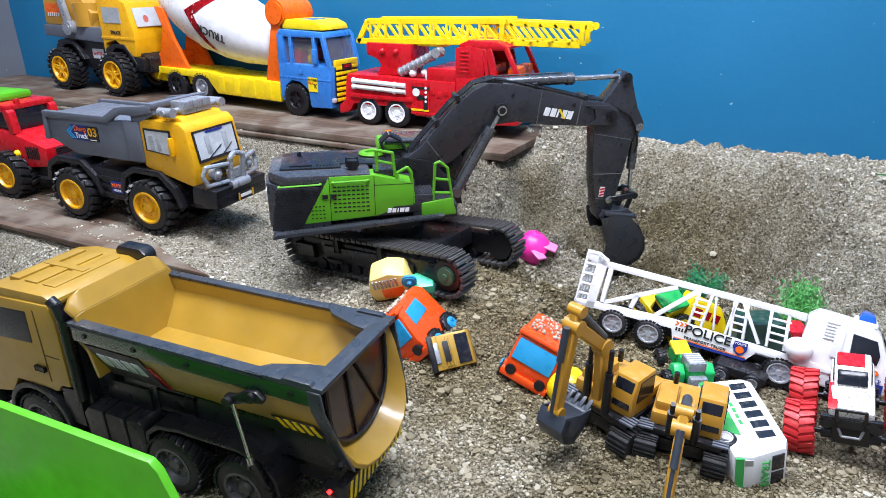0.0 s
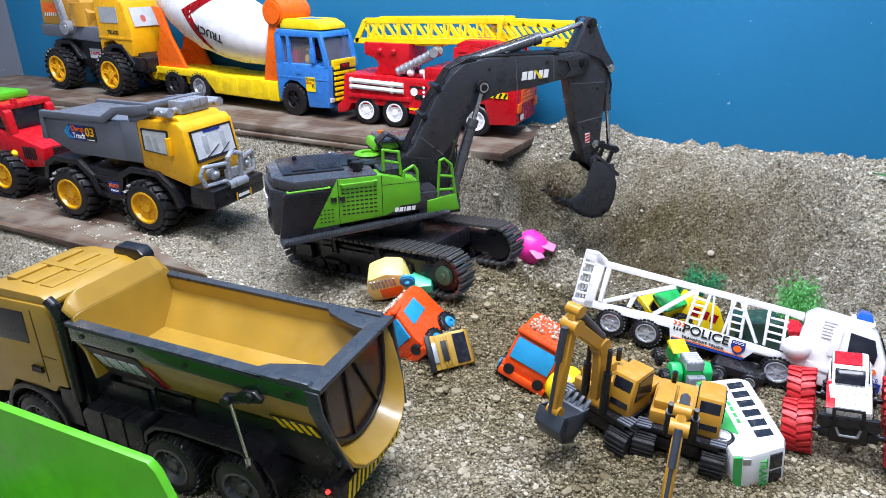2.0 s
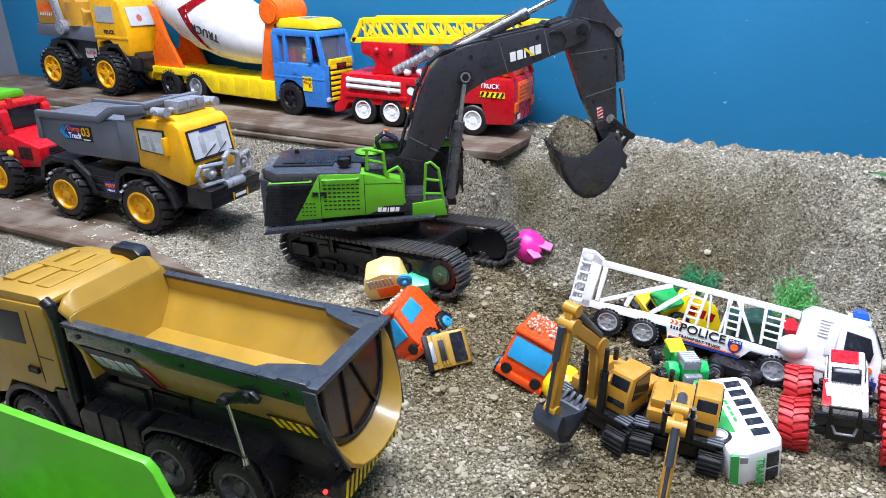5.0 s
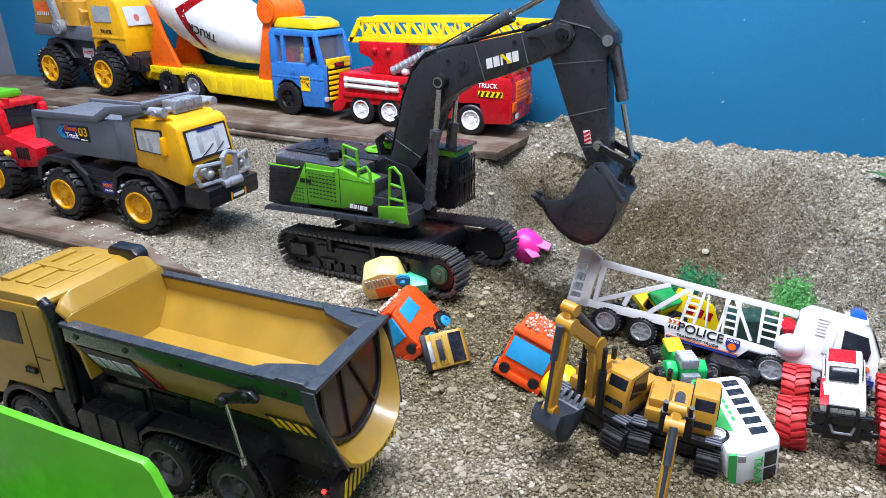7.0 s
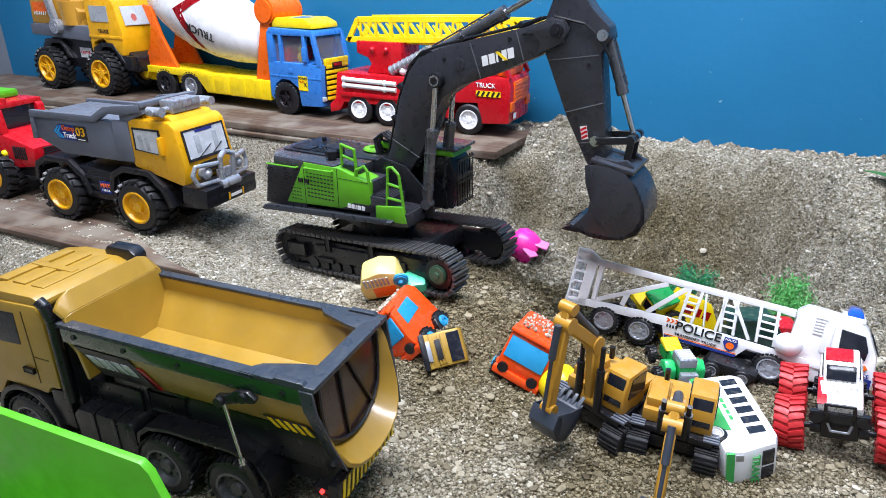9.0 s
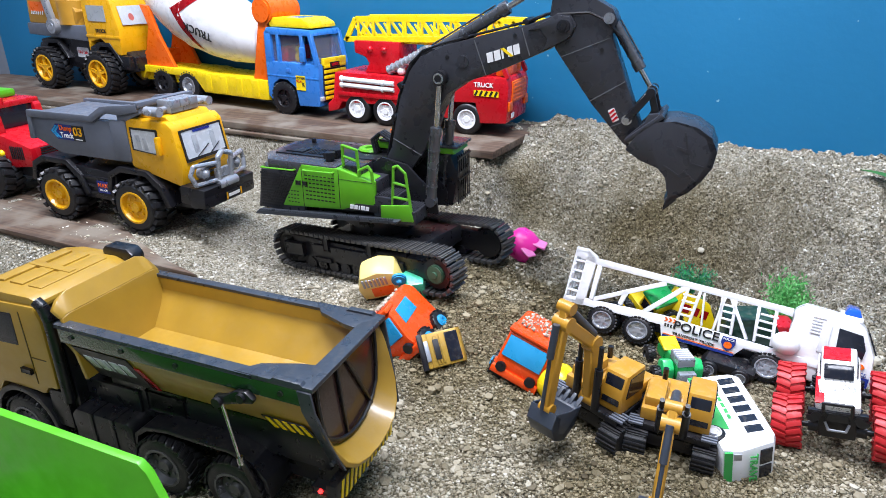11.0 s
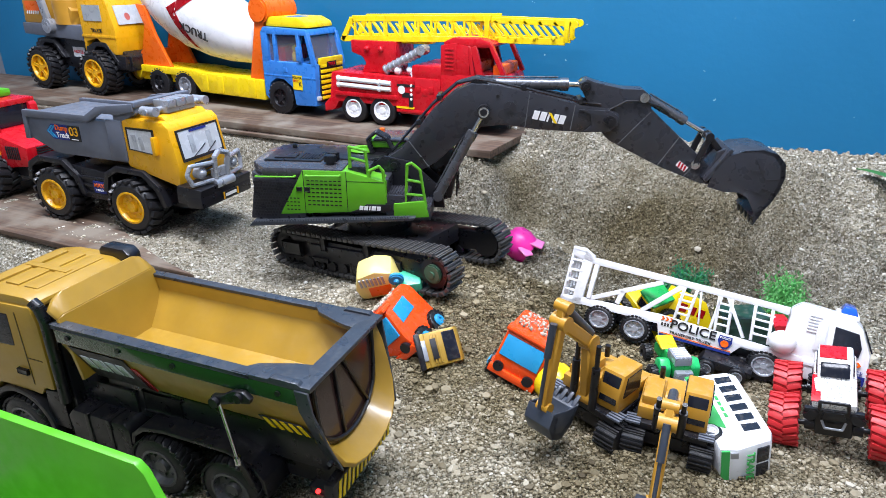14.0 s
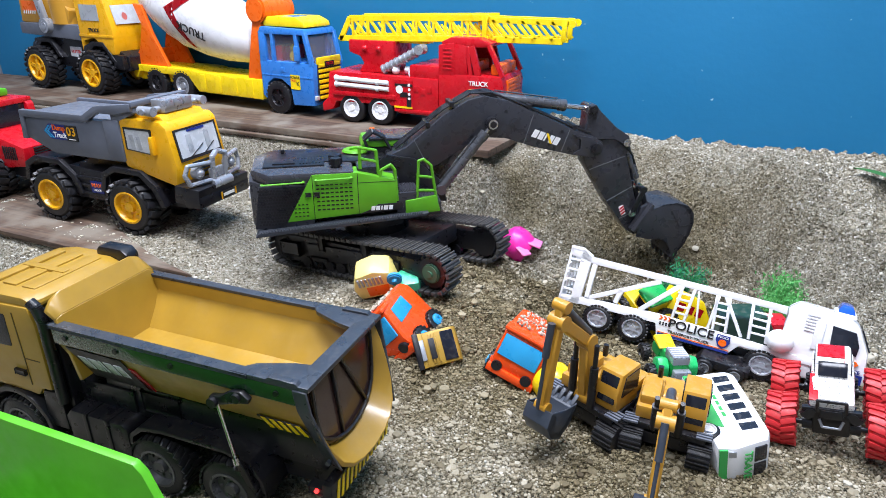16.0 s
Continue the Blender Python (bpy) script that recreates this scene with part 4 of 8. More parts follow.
    for s in (-1, 1):
        g.tube([(0.41, s * 0.018, 0.115), (0.415, s * 0.02, 0.178), (0.41, 0, 0.186)], 0.0055)
        g.tube([(0.41, s * 0.025, 0.128), (0.40, s * 0.075, 0.128), (0.395, s * 0.082, 0.15), (0.398, s * 0.074, 0.168), (0.412, s * 0.022, 0.166)], 0.0048)
        g.cyl((0.39, s * 0.048, 0.148), (0.404, s * 0.048, 0.148), 0.013, 16).ball((0.403, s * 0.048, 0.148), 0.009, 2)
    g.cyl((0.412, -0.028, 0.118), (0.412, 0.028, 0.118), 0.011, 16)
    g.box(0.40, 0.41, -0.02, 0.02, 0.13, 0.15, 0.002)
    part("bull_bar", g, SILVER, o, "silver plastic bull bar with lamps", pose(-0.020, 0, 0))
    gl = Mesh()
    for i in range(4):
        gl.box(0.351, 0.356, -0.03, 0.03, 0.135 + i * 0.008, 0.139 + i * 0.008, 0.001)
    part("grille", gl, INK, o)
    pl = part("number_plate", mark(0.05, 0.016), INK, o, "black plate with yellow ends", at=front_face(0.4035, 0.005, 0.092, -2))
    for x in (-0.022, 0.022):
        part("plate_end", mark(0.004, 0.016), YELLOW, pl, at=pose(x, 0, 0.0006))
    part("plate_bar", mark(0.034, 0.007), WHITEINK, pl, at=pose(0, 0, 0.0006))
    s1 = part("side_sticker", mark(0.034, 0.027), NAVY, o, "blue sticker with orange lettering", at=face(0.128, -w - 0.0052, 0.092))
    lettering("lettering", "MAX", 0.0135, ORANGE, s1, pose(0, 0.004, 0.001))
    lettering("lettering", "TRUCK", 0.0065, WHITEINK, s1, pose(0, -0.007, 0.001), 1.15)
    s2 = part("bed_sticker", mark(0.032, 0.034), INK, o, "black sticker with gold number", at=face(0.083, -w - 0.001, 0.209))
    lettering("lettering", "03", 0.027, YELLOW, s2, pose(0, 0.003, 0.001), 1.0)
    part("number_bar", mark(0.02, 0.002), WHITEINK, s2, at=pose(0, -0.0135, 0.0006))
    s3 = part("arrow_print", Mesh().plan([(-0.03, 0), (-0.012, 0.017), (0.035, 0.017), (0.035, -0.017), (-0.012, -0.017)], -0.0008, 0.0008, 0), NAVY, o, "blue printed arrow", at=face(0.032, -w - 0.001, 0.209))
    for d in (0, 0.008):
        part("chevron", Mesh().plan([(-0.028 + d, 0), (-0.013 + d, 0.014), (-0.008 + d, 0.014), (-0.022 + d, 0), (-0.008 + d, -0.014), (-0.013 + d, -0.014)], 0, 0.0012, 0), CYAN, s3)
    lettering("lettering", "Dump", 0.017, ORANGE, s3, pose(0.016, 0.009, 0.0012), 1.0, squash=0.85)
    lettering("lettering", "Truck", 0.017, WHITEINK, s3, pose(0.017, -0.007, 0.0012), 1.0, squash=0.9)
    for s in (-1, 1):
        for x in (0.0, 0.222):
            wheel(o, x, s * (w - 0.008), 0.062, 0.062, 0.058, YELLOW, s, 18, 0.58, rim_label="yellow plastic rim", lug_h=0.08, dish=0.14)
    return o


def red_jeep(at):
    o = thing("toy_truck", at, "red and green plastic toy truck behind the dump truck", "toy truck")
    w = 0.065
    b = Mesh().prism([(-0.2, 0.09), (0.06, 0.07), (0.135, 0.08), (0.14, 0.125), (0.03, 0.155), (0.0, 0.158), (-0.2, 0.15)], -w, w, 0.008)
    b.prism([(-0.06, 0.15), (-0.045, 0.215), (0.03, 0.215), (0.045, 0.2), (0.05, 0.15), (0.035, 0.15), (0.025, 0.2), (-0.035, 0.2), (-0.045, 0.15)], -w, -w + 0.02, 0.003)
    b.prism([(-0.06, 0.15), (-0.045, 0.215), (0.03, 0.215), (0.045, 0.2), (0.05, 0.15), (0.035, 0.15), (0.025, 0.2), (-0.035, 0.2), (-0.045, 0.15)], w - 0.02, w, 0.003)
    b.box(-0.05, 0.04, -w, w, 0.203, 0.216, 0.004)
    b.cyl((0.035, -0.03, 0.21), (0.035, -0.03, 0.226), 0.007, 12)
    part("body", b, RED, o)
    part("roof_load", Mesh().box(-0.12, -0.01, -0.05, 0.05, 0.216, 0.235, 0.008), LIME, o, "bright green plastic roof")
    part("window", Mesh().box(-0.04, 0.035, -w + 0.012, w - 0.012, 0.155, 0.203, 0.002), DARKGLASS, o)
    v = Mesh()
    for i in range(7):
        v.box(0.075 + i * 0.006, 0.078 + i * 0.006, -w - 0.002, -w + 0.004, 0.095, 0.125, 0.0005)
    for i in range(6):
        v.box(0.138, 0.143, -0.04, 0.04, 0.088 + i * 0.006, 0.091 + i * 0.006, 0.0005)
    part("vent", v, INK, o)
    part("headlight", Mesh().ball((0.045, -w, 0.105), 0.009), LEMON, o)
    part("chassis", Mesh().box(-0.2, 0.13, -0.05, 0.05, 0.05, 0.085, 0.004), BLACK, o)
    for s in (-1, 1):
        for x in (-0.17, 0.02):
            wheel(o, x, s * (w + 0.004), 0.056, 0.056, 0.05, YELLOW, s, 18, 0.55, lug_h=0.08)
    return o


dump_truck(pose(-1.300, 0.940, 0.100, 0, 0, 1.5) @ Matrix.Diagonal((0.985, 0.93, 0.92, 1)))
red_jeep(pose(-1.60, 0.97, 0.100, 0, 0, 5))

# ---- the large tipper in the foreground ----


def ribbon(a, b, thick, bevel=0.0008):
    """A bent plate between two rails of points, given depth by thick (x, y, z)."""
    k = bmesh.new()
    rows = []
    for p, q in zip(a, b):
        p, q = Vector(p), Vector(q)
        d = Vector(thick(p) if callable(thick) else thick)
        rows.append([k.verts.new(p), k.verts.new(q), k.verts.new(q + d), k.verts.new(p + d)])
    for p, q in zip(rows, rows[1:]):
        for i in range(4):
            j = (i + 1) % 4
            k.faces.new((p[i], p[j], q[j], q[i]))
    k.faces.new(rows[0])
    k.faces.new(rows[-1][::-1])
    bmesh.ops.recalc_face_normals(k, faces=k.faces)
    return Mesh().add(k, None, bevel, 1)


def tipper(at):
    """Origin at the rear corner of the near rail, 0.045 above the ground; x forward, the near side at y = 0."""
    o = thing("tipper_truck", at, "gold and black model tipper truck with empty load bed", "toy truck")
    W, rail, L = -0.168, 0.186, 0.366
    # chassis and running gear
    ch = Mesh().box(-0.006, 0.54, W / 2 - 0.035, W / 2 + 0.035, 0.005, 0.045, 0.003)
    ch.box(0.0, 0.34, W / 2 - 0.050, W / 2 + 0.050, 0.045, 0.095, 0.003)
    ch.box(0.29, 0.40, W + 0.03, -0.03, 0.03, 0.085, 0.003)
    part("chassis", ch, BLACK, o, "black chassis")
    for y, s in ((-0.004, 1), (W + 0.004, -1)):
        arch = [(0.285, 0.022), (0.281, 0.040), (0.262, 0.056), (0.225, 0.062), (0.125, 0.062), (0.092, 0.052), (0.074, 0.030), (0.070, 0.004), (0.076, 0.004), (0.080, 0.028), (0.096, 0.046), (0.127, 0.056), (0.223, 0.056), (0.258, 0.050), (0.275, 0.037), (0.279, 0.022)]
        part("mudguard", Mesh().prism(arch, y, y - s * 0.052, 0.0015), BLACK, o, "long black twin-wheel mudguard")
        t = Mesh().prism([(0.290, -0.012), (0.380, -0.012), (0.390, -0.003), (0.392, 0.040), (0.382, 0.052), (0.290, 0.052), (0.282, 0.044), (0.282, -0.004)], y + s * 0.002, y - s * 0.048, 0.005)
        for x in (0.312, 0.350):
            t.box(x, x + 0.007, y - s * 0.048, y + s * 0.004, -0.0125, 0.0535, 0.0012)
        part("fuel_tank", t, BLACK, o, "black plastic fuel tank with straps")
        part("battery_box", Mesh().box(0.215, 0.277, y - s * 0.030, y - s * 0.062, 0.060, 0.090, 0.003), BLACK, o)
        for x in (0.238, 0.124, 0.482):
            wheel(o, x, y - s * 0.012, 0.0, 0.046, 0.034, RIMGREY, s, 26, 0.62, lug_h=0.035, dish=0.18, rim_label="dark grey ten-hole rim")
        part("side_step", Mesh().prism([(0.395, 0.012), (0.432, 0.012), (0.428, 0.07), (0.395, 0.074)], y, y - s * 0.045, 0.003), BLACK, o)
    # load bed: two flared sides, stepped floor and leaning headboard
    bed = Mesh()
    for y, s in ((0.0, 1), (W, -1)):
        sec = [(0.0, rail), (0.0, rail - 0.021), (-0.024, 0.106), (-0.040, 0.098), (-0.040, 0.104), (-0.045, 0.122), (-0.022, 0.146), (-0.008, rail - 0.02), (-0.008, rail)]
        b = bmesh.new()
        rings = [[b.verts.new((x, y + s * p, z)) for p, z in sec] for x in (0.002, L)]
        n = len(sec)
        for i in range(n):
            j = (i + 1) % n
            b.faces.new((rings[0][i], rings[0][j], rings[1][j], rings[1][i]))
        b.faces.new(rings[0])
        b.faces.new(rings[1][::-1])
        bmesh.ops.recalc_face_normals(b, faces=b.faces)
        bed.add(b, None, 0.0008)
    bed.box(0.004, L - 0.004, W + 0.038, -0.038, 0.104, 0.1225, 0.001)
    low, high = [], []
    for u in (0.0, 0.06, 0.15, 0.85, 0.94, 1.0):
        y = -0.003 + (W + 0.006) * u
        d = min(u, 1 - u)
        low.append((0.340, y, 0.110))
        high.append((0.360, y, 0.196 if d == 0 else 0.199))
    bed.add(ribbon(low, high, (0.006, 0, -0.002)).bm)
    edge = []
    for u in (0.0, 0.06, 0.15, 0.85, 0.94, 1.0):
        d = min(u, 1 - u)
        edge.append((0.374, -0.003 + (W + 0.006) * u, 0.205 if d == 0 else 0.217 if d < 0.1 else 0.223))
    bed.add(ribbon(high, edge, (0.006, 0, -0.003)).bm)
    part("load_bed", bed, GOLD, o, "gold painted load bed, empty")
    for y, s in ((0.0, 1), (W, -1)):
        r = Mesh().box(0.070, L + 0.004, y + s * 0.003, y - s * 0.010, rail - 0.001, rail + 0.004, 0.0012)
        r.plan([(0.092, y + s * 0.003), (0.072, y - s * 0.020), (0.030, y - s * 0.036), (0.010, y - s * 0.040), (-0.006, y - s * 0.020), (-0.010, y + s * 0.003)], rail - 0.001, rail + 0.005, 0.0012)
        r.prism([(0.045, rail + 0.004), (0.040, rail + 0.008), (0.006, rail + 0.008), (0.002, rail + 0.004)], y + s * 0.003, y - s * 0.006, 0.001)
        part("side_rail", r, RAILGREY, o, "dark grey metallic rail")
        # the green tub's reflection in the bed side, painted as a dark green strip
        part("side_band", Mesh().box(0.002, L, y + s * 0.0004, y + s * 0.0028, rail - 0.0215, rail - 0.001, 0.0006), REFLECTION_GREEN, o, "green tub's reflection painted along the bed side")
        for x in (0.345, 0.262, 0.178, 0.032):
            part("rivet", Mesh().cyl((x, y + s * 0.002, rail - 0.011), (x, y + s * 0.0045, rail - 0.011), 0.0035, 12), BLACK, o)
        fl = pose(0, y, rail - 0.0215, s * -21 if s > 0 else 21, 0, 0)
        plate = Mesh().prism([(0.352, -0.004), (0.262, -0.004), (0.247, -0.060), (0.337, -0.060)], s * 0.0004, s * 0.002, 0.0004, fl)
        lg = part("logo_plate", plate, INK, o, "dark plate with pale angular logo")
        for i, (x0, wd) in enumerate(((0.340, 0.013), (0.323, 0.013), (0.307, 0.004), (0.298, 0.013), (0.281, 0.012))):
            part("logo_shape", Mesh().prism([(x0, -0.018), (x0 - wd, -0.018), (x0 - wd - 0.006, -0.040), (x0 - 0.006, -0.040)], s * 0.0018, s * 0.003, 0.0002, fl), PALEWIN, lg)
        part("logo_slash", Mesh().prism([(0.258, -0.020), (0.249, -0.020), (0.235, -0.060), (0.244, -0.060)], s * 0.0004, s * 0.0018, 0.0002, fl), REDLAMP, o, "dark red slash beside the logo")
        hz = part("hazard_plate", Mesh().prism([(0.078, -0.046), (0.018, -0.046), (0.005, -0.066), (0.066, -0.066)], s * 0.0004, s * 0.002, 0.0004, fl), INK, o, "black and yellow hazard plate")
        for i in range(5):
            x = 0.072 - i * 0.0118
            part("stripe", Mesh().prism([(x, -0.0465), (x - 0.0055, -0.0465), (x - 0.0125, -0.0655), (x - 0.007, -0.0655)], s * 0.0018, s * 0.0028, 0, fl), LEMON, hz)
        part("ram", Mesh().cyl((0.112, y + s * 0.008, 0.146), (0.100, y + s * 0.006, 0.066), 0.0024, 10).cyl((0.100, y + s * 0.006, 0.068), (0.099, y + s * 0.006, 0.058), 0.0045, 10), STEEL, o, "thin polished steel tailgate rod")
        part("rod_mount", Mesh().bar((0.099, y + s * 0.004, 0.062), (0.086, y - s * 0.004, 0.010), 0.006, 0.010, 0.001), BLACK, o)
        part("bracket", Mesh().prism([(0.120, 0.142), (0.120, 0.154), (0.105, 0.157), (0.088, 0.168), (0.074, 0.170), (0.064, 0.162), (0.066, 0.156), (0.082, 0.153), (0.102, 0.146)], y + s * 0.003, y + s * 0.011, 0.002).cyl((0.114, y + s * 0.003, 0.148), (0.114, y + s * 0.016, 0.148), 0.0065, 14).cyl((0.080, y + s * 0.003, 0.162), (0.080, y + s * 0.015, 0.162), 0.006, 14), BLACK, o, "black hinge bracket")
        fr = ribbon([(0.010, y + s * 0.002, rail), (0.006, y + s * 0.002, 0.160), (-0.004, y - s * 0.008, 0.118), (-0.012, y - s * 0.020, 0.076)],
                    [(-0.008, y + s * 0.002, rail), (-0.012, y + s * 0.002, 0.160), (-0.024, y - s * 0.006, 0.112), (-0.034, y - s * 0.016, 0.074)], (0, s * 0.003, 0))
        fr.cyl((-0.020, y - s * 0.012, 0.086), (-0.020, y - s * 0.006, 0.086), 0.003, 10)
        part("corner_frame", fr, RAILGREY, o, "dark grey rear corner frame")
    # tailgate: rail, scoop-shaped lip and smoked panel
    tg = Mesh().plan([(0.012, -0.030), (0.012, W + 0.030), (-0.010, W - 0.002), (-0.010, 0.002)], rail - 0.001, rail + 0.0055, 0.0012)
    part("tailgate_rail", tg, RAILGREY, o, "dark grey tailgate rail")
    half = [(0.000, 0.000, 0.178), (-0.010, -0.001, 0.155), (-0.019, -0.004, 0.128), (-0.027, -0.009, 0.104), (-0.034, -0.020, 0.082), (-0.038, -0.036, 0.069), (-0.040, -0.058, 0.062), (-0.041, W / 2, 0.060)]
    outer = half + [(x, W - y, z) for x, y, z in half[-2::-1]]
    half = [(0.002, -0.010, 0.178), (0.001, -0.010, 0.155), (0.000, -0.012, 0.128), (-0.001, -0.017, 0.106), (-0.003, -0.030, 0.090), (-0.004, -0.045, 0.081), (-0.005, -0.062, 0.076), (-0.005, W / 2, 0.074)]
    inner = half + [(x, W - y, z) for x, y, z in half[-2::-1]]
    part("tail_scoop", ribbon(outer, inner, lambda p: (0.002, -0.0035 * (1 if p.y < W / 2 else -1) * (abs(p.y - W / 2) > 0.02), -0.005 if p.z < 0.1 else -0.001)), GOLD, o, "gold painted scoop-shaped tail edge")
    k = bmesh.new()
    front = [k.verts.new((x - 0.001, y, z)) for x, y, z in inner]
    back = [k.verts.new((x + 0.003, y, z)) for x, y, z in inner]
    k.faces.new(front)
    k.faces.new(back[::-1])
    for i in range(len(front)):
        j = (i + 1) % len(front)
        k.faces.new((front[i], back[i], back[j], front[j]))
    bmesh.ops.recalc_face_normals(k, faces=k.faces)
    part("tail_window", Mesh().add(k), SMOKEPLATE, o, "dark brown translucent tailgate panel")
    for p, q in (((-0.001, -0.060, 0.178), (-0.007, -0.066, 0.078)), ((-0.001, -0.080, 0.178), (-0.007, -0.128, 0.084))):
        part("tail_frame_bar", Mesh().bar(p, q, 0.004, 0.004, 0.0006), BLACK, o)
    rim = [(x - 0.004, y + (-0.006 if y > W / 2 else 0.006) * (abs(y - W / 2) > 0.02), z + 0.004 * (z < 0.1)) for x, y, z in inner]
    part("tail_frame", Mesh().tube(rim, 0.0025, 6), BLACK, o, "black tailgate frame")
    bump_ = part("rear_bumper", Mesh().box(-0.020, -0.006, W + 0.010, -0.010, 0.016, 0.048, 0.003), BLACK, o, "black rear bumper with hazard stripes")
    for i in range(13):
        y = -0.018 - i * 0.0108
        part("stripe", Mesh().plan([(y, 0.018), (y - 0.005, 0.018), (y - 0.011, 0.046), (y - 0.006, 0.046)], -0.0005, 0.0005, 0, Matrix.Translation((-0.0206, 0, 0)) @ Matrix(((0, 0, 1, 0), (1, 0, 0, 0), (0, 1, 0, 0), (0, 0, 0, 1)))), LEMON, bump_)
    for y, s in ((0.0, 1), (W, -1)):
        part("tail_lamp", Mesh().box(-0.010, 0.012, y - s * 0.012, y - s * 0.022, 0.030, 0.040, 0.002), INK, o, "dark tail lamp housing")
        part("tail_led", Mesh().cyl((0.001, y - s * 0.011, 0.036), (0.001, y - s * 0.008, 0.036), 0.0028, 10), REDGLOW, o, "lit red tail light")
    # cab
    c = Mesh()
    c.prism([(0.405, 0.074), (0.424, 0.074), (0.434, 0.060), (0.45, 0.062), (0.515, 0.062), (0.535, 0.035), (0.58, 0.025), (0.584, 0.10), (0.57, 0.17), (0.55, 0.196), (0.412, 0.202), (0.404, 0.18)], W + 0.002, -0.002, 0.006)
    part("cab", c, GOLD, o, "gold painted cab")
    roof = Mesh().prism([(0.402, 0.199), (0.55, 0.193), (0.54, 0.203), (0.50, 0.211), (0.42, 0.213), (0.404, 0.208)], W + 0.006, -0.006, 0.005)
    for x0, x1 in ((0.425, 0.45), (0.46, 0.485), (0.495, 0.515)):
        roof.box(x0, x1, W + 0.030, -0.030, 0.205, 0.2145, 0.002)
    roof.box(0.43, 0.51, W / 2 - 0.006, W / 2 + 0.006, 0.205, 0.216, 0.002)
    part("cab_roof", roof, GOLD, o, "gold ribbed cab roof")
    for y, s in ((-0.002, 1), (W + 0.002, -1)):
        part("side_window", Mesh().prism([(0.458, 0.135), (0.55, 0.13), (0.54, 0.18), (0.456, 0.185)], y + s * 0.0012, y - s * 0.004, 0.003), DARKGLASS, o, "dark side window")
        part("door_line", Mesh().box(0.440, 0.4415, y + s * 0.0008, y - s * 0.004, 0.078, 0.190, 0).box(0.412, 0.44, y + s * 0.0008, y - s * 0.004, 0.120, 0.1212, 0), GOLDDARK, o)
        part("door_handle", Mesh().box(0.444, 0.462, y + s * 0.004, y - s * 0.002, 0.094, 0.101, 0.001), BLACK, o)
        pts = [(0.482 + 0.062 * math.cos(a), 0.060 * math.sin(a) + 0.004) for a in np.linspace(-0.1, math.pi + 0.1, 14)]
        q = [(0.482 + 0.054 * math.cos(a), 0.052 * math.sin(a) + 0.004) for a in np.linspace(math.pi + 0.1, -0.1, 14)]
        part("mudguard", Mesh().prism(pts + q, y + s * 0.003, y - s * 0.045, 0.0015), BLACK, o)
        part("exhaust_stack", Mesh().tube([(0.392, y - s * 0.004, 0.06), (0.390, y - s * 0.004, 0.185), (0.394, y - s * 0.003, 0.205), (0.402, y - s * 0.002, 0.212)], 0.0075, 14), BLACK, o, "black exhaust stack")
    part("air_intake", Mesh().prism([(0.388, 0.205), (0.444, 0.205), (0.448, 0.218), (0.440, 0.226), (0.398, 0.226), (0.388, 0.218)], W - 0.004, W + 0.020, 0.005), BLACK, o, "black plastic roof air intake")
    part("cab_back", Mesh().box(0.384, 0.406, W + 0.014, -0.014, 0.03, 0.195, 0.003), BLACK, o)
    part("bumper", Mesh().box(0.57, 0.60, W, 0.0, 0.0, 0.04, 0.005), BLACK, o)
    return o


RIMGREY = plastic("dark_rim", (0.13, 0.13, 0.14), 0.32, metal=0.6, dust=0.2)
REFLECTION_GREEN = plastic("painted_green_reflection", (0.012, 0.045, 0.016), 0.18, dust=0.05, coat=0.6)
GOLDDARK = plastic("panel_gap_brown", (0.08, 0.045, 0.006), 0.5, dust=0.0)
SMOKEPLATE = plastic("dark_brown_panel", (0.045, 0.024, 0.022), 0.16, dust=0.1)
tipper(pose(-0.346, 0.428, 0.042, 0, 0, 182.8) @ Matrix.Scale(0.93, 4))


def green_tub(at):
    """Origin on the ground under the upper corner of its raised wall; the wall runs along -x and the tray lies towards -y."""
    o = thing("toy_tub", at, "bright lime green plastic toy truck tub beside the tipper", "toy tub")
    wall_ = Mesh().prism([(-0.32, 0.03), (-0.32, 0.2095), (-0.006, 0.2095), (0.003, 0.201), (0.060, 0.06), (0.060, 0.03)], 0.005, -0.004, 0.0025)
    part("wall", wall_, LIME, o)
    turn = Matrix(((0, 1, 0, 0), (1, 0, 0, 0), (0, 0, 1, 0), (0, 0, 0, 1)))
    b = Mesh().prism([(-0.002, 0.0), (-0.002, 0.075), (-0.03, 0.045), (-0.14, 0.035), (-0.15, 0.06), (-0.155, 0.06), (-0.155, 0.0)], 0.055, -0.32, 0.003)
    b.bm.transform(turn)
    bmesh.ops.recalc_face_normals(b.bm, faces=b.bm.faces)
    part("tray", b, LIME, o)
    return o


green_tub(pose(-0.415, 0.290, 0.0, 0, 0, 2))

# ---- the excavator ----
BASE = Vector((-0.588, 1.003, 0.058))
FOOT = (0.038, 0.2184)
BOOM_L, STICK_L, LINK_R = 0.3825, 0.2026, 0.042
LUG, RAM_TOP = (0.177, 0.061), (0.176, 0.105)
STICK_TOP, STICK_BACK, IDLER = (-0.066, 0.0285), (0.028, 0.0598), (0.168, 0.008)
RAM_FOOT = (0.118, 0.165)


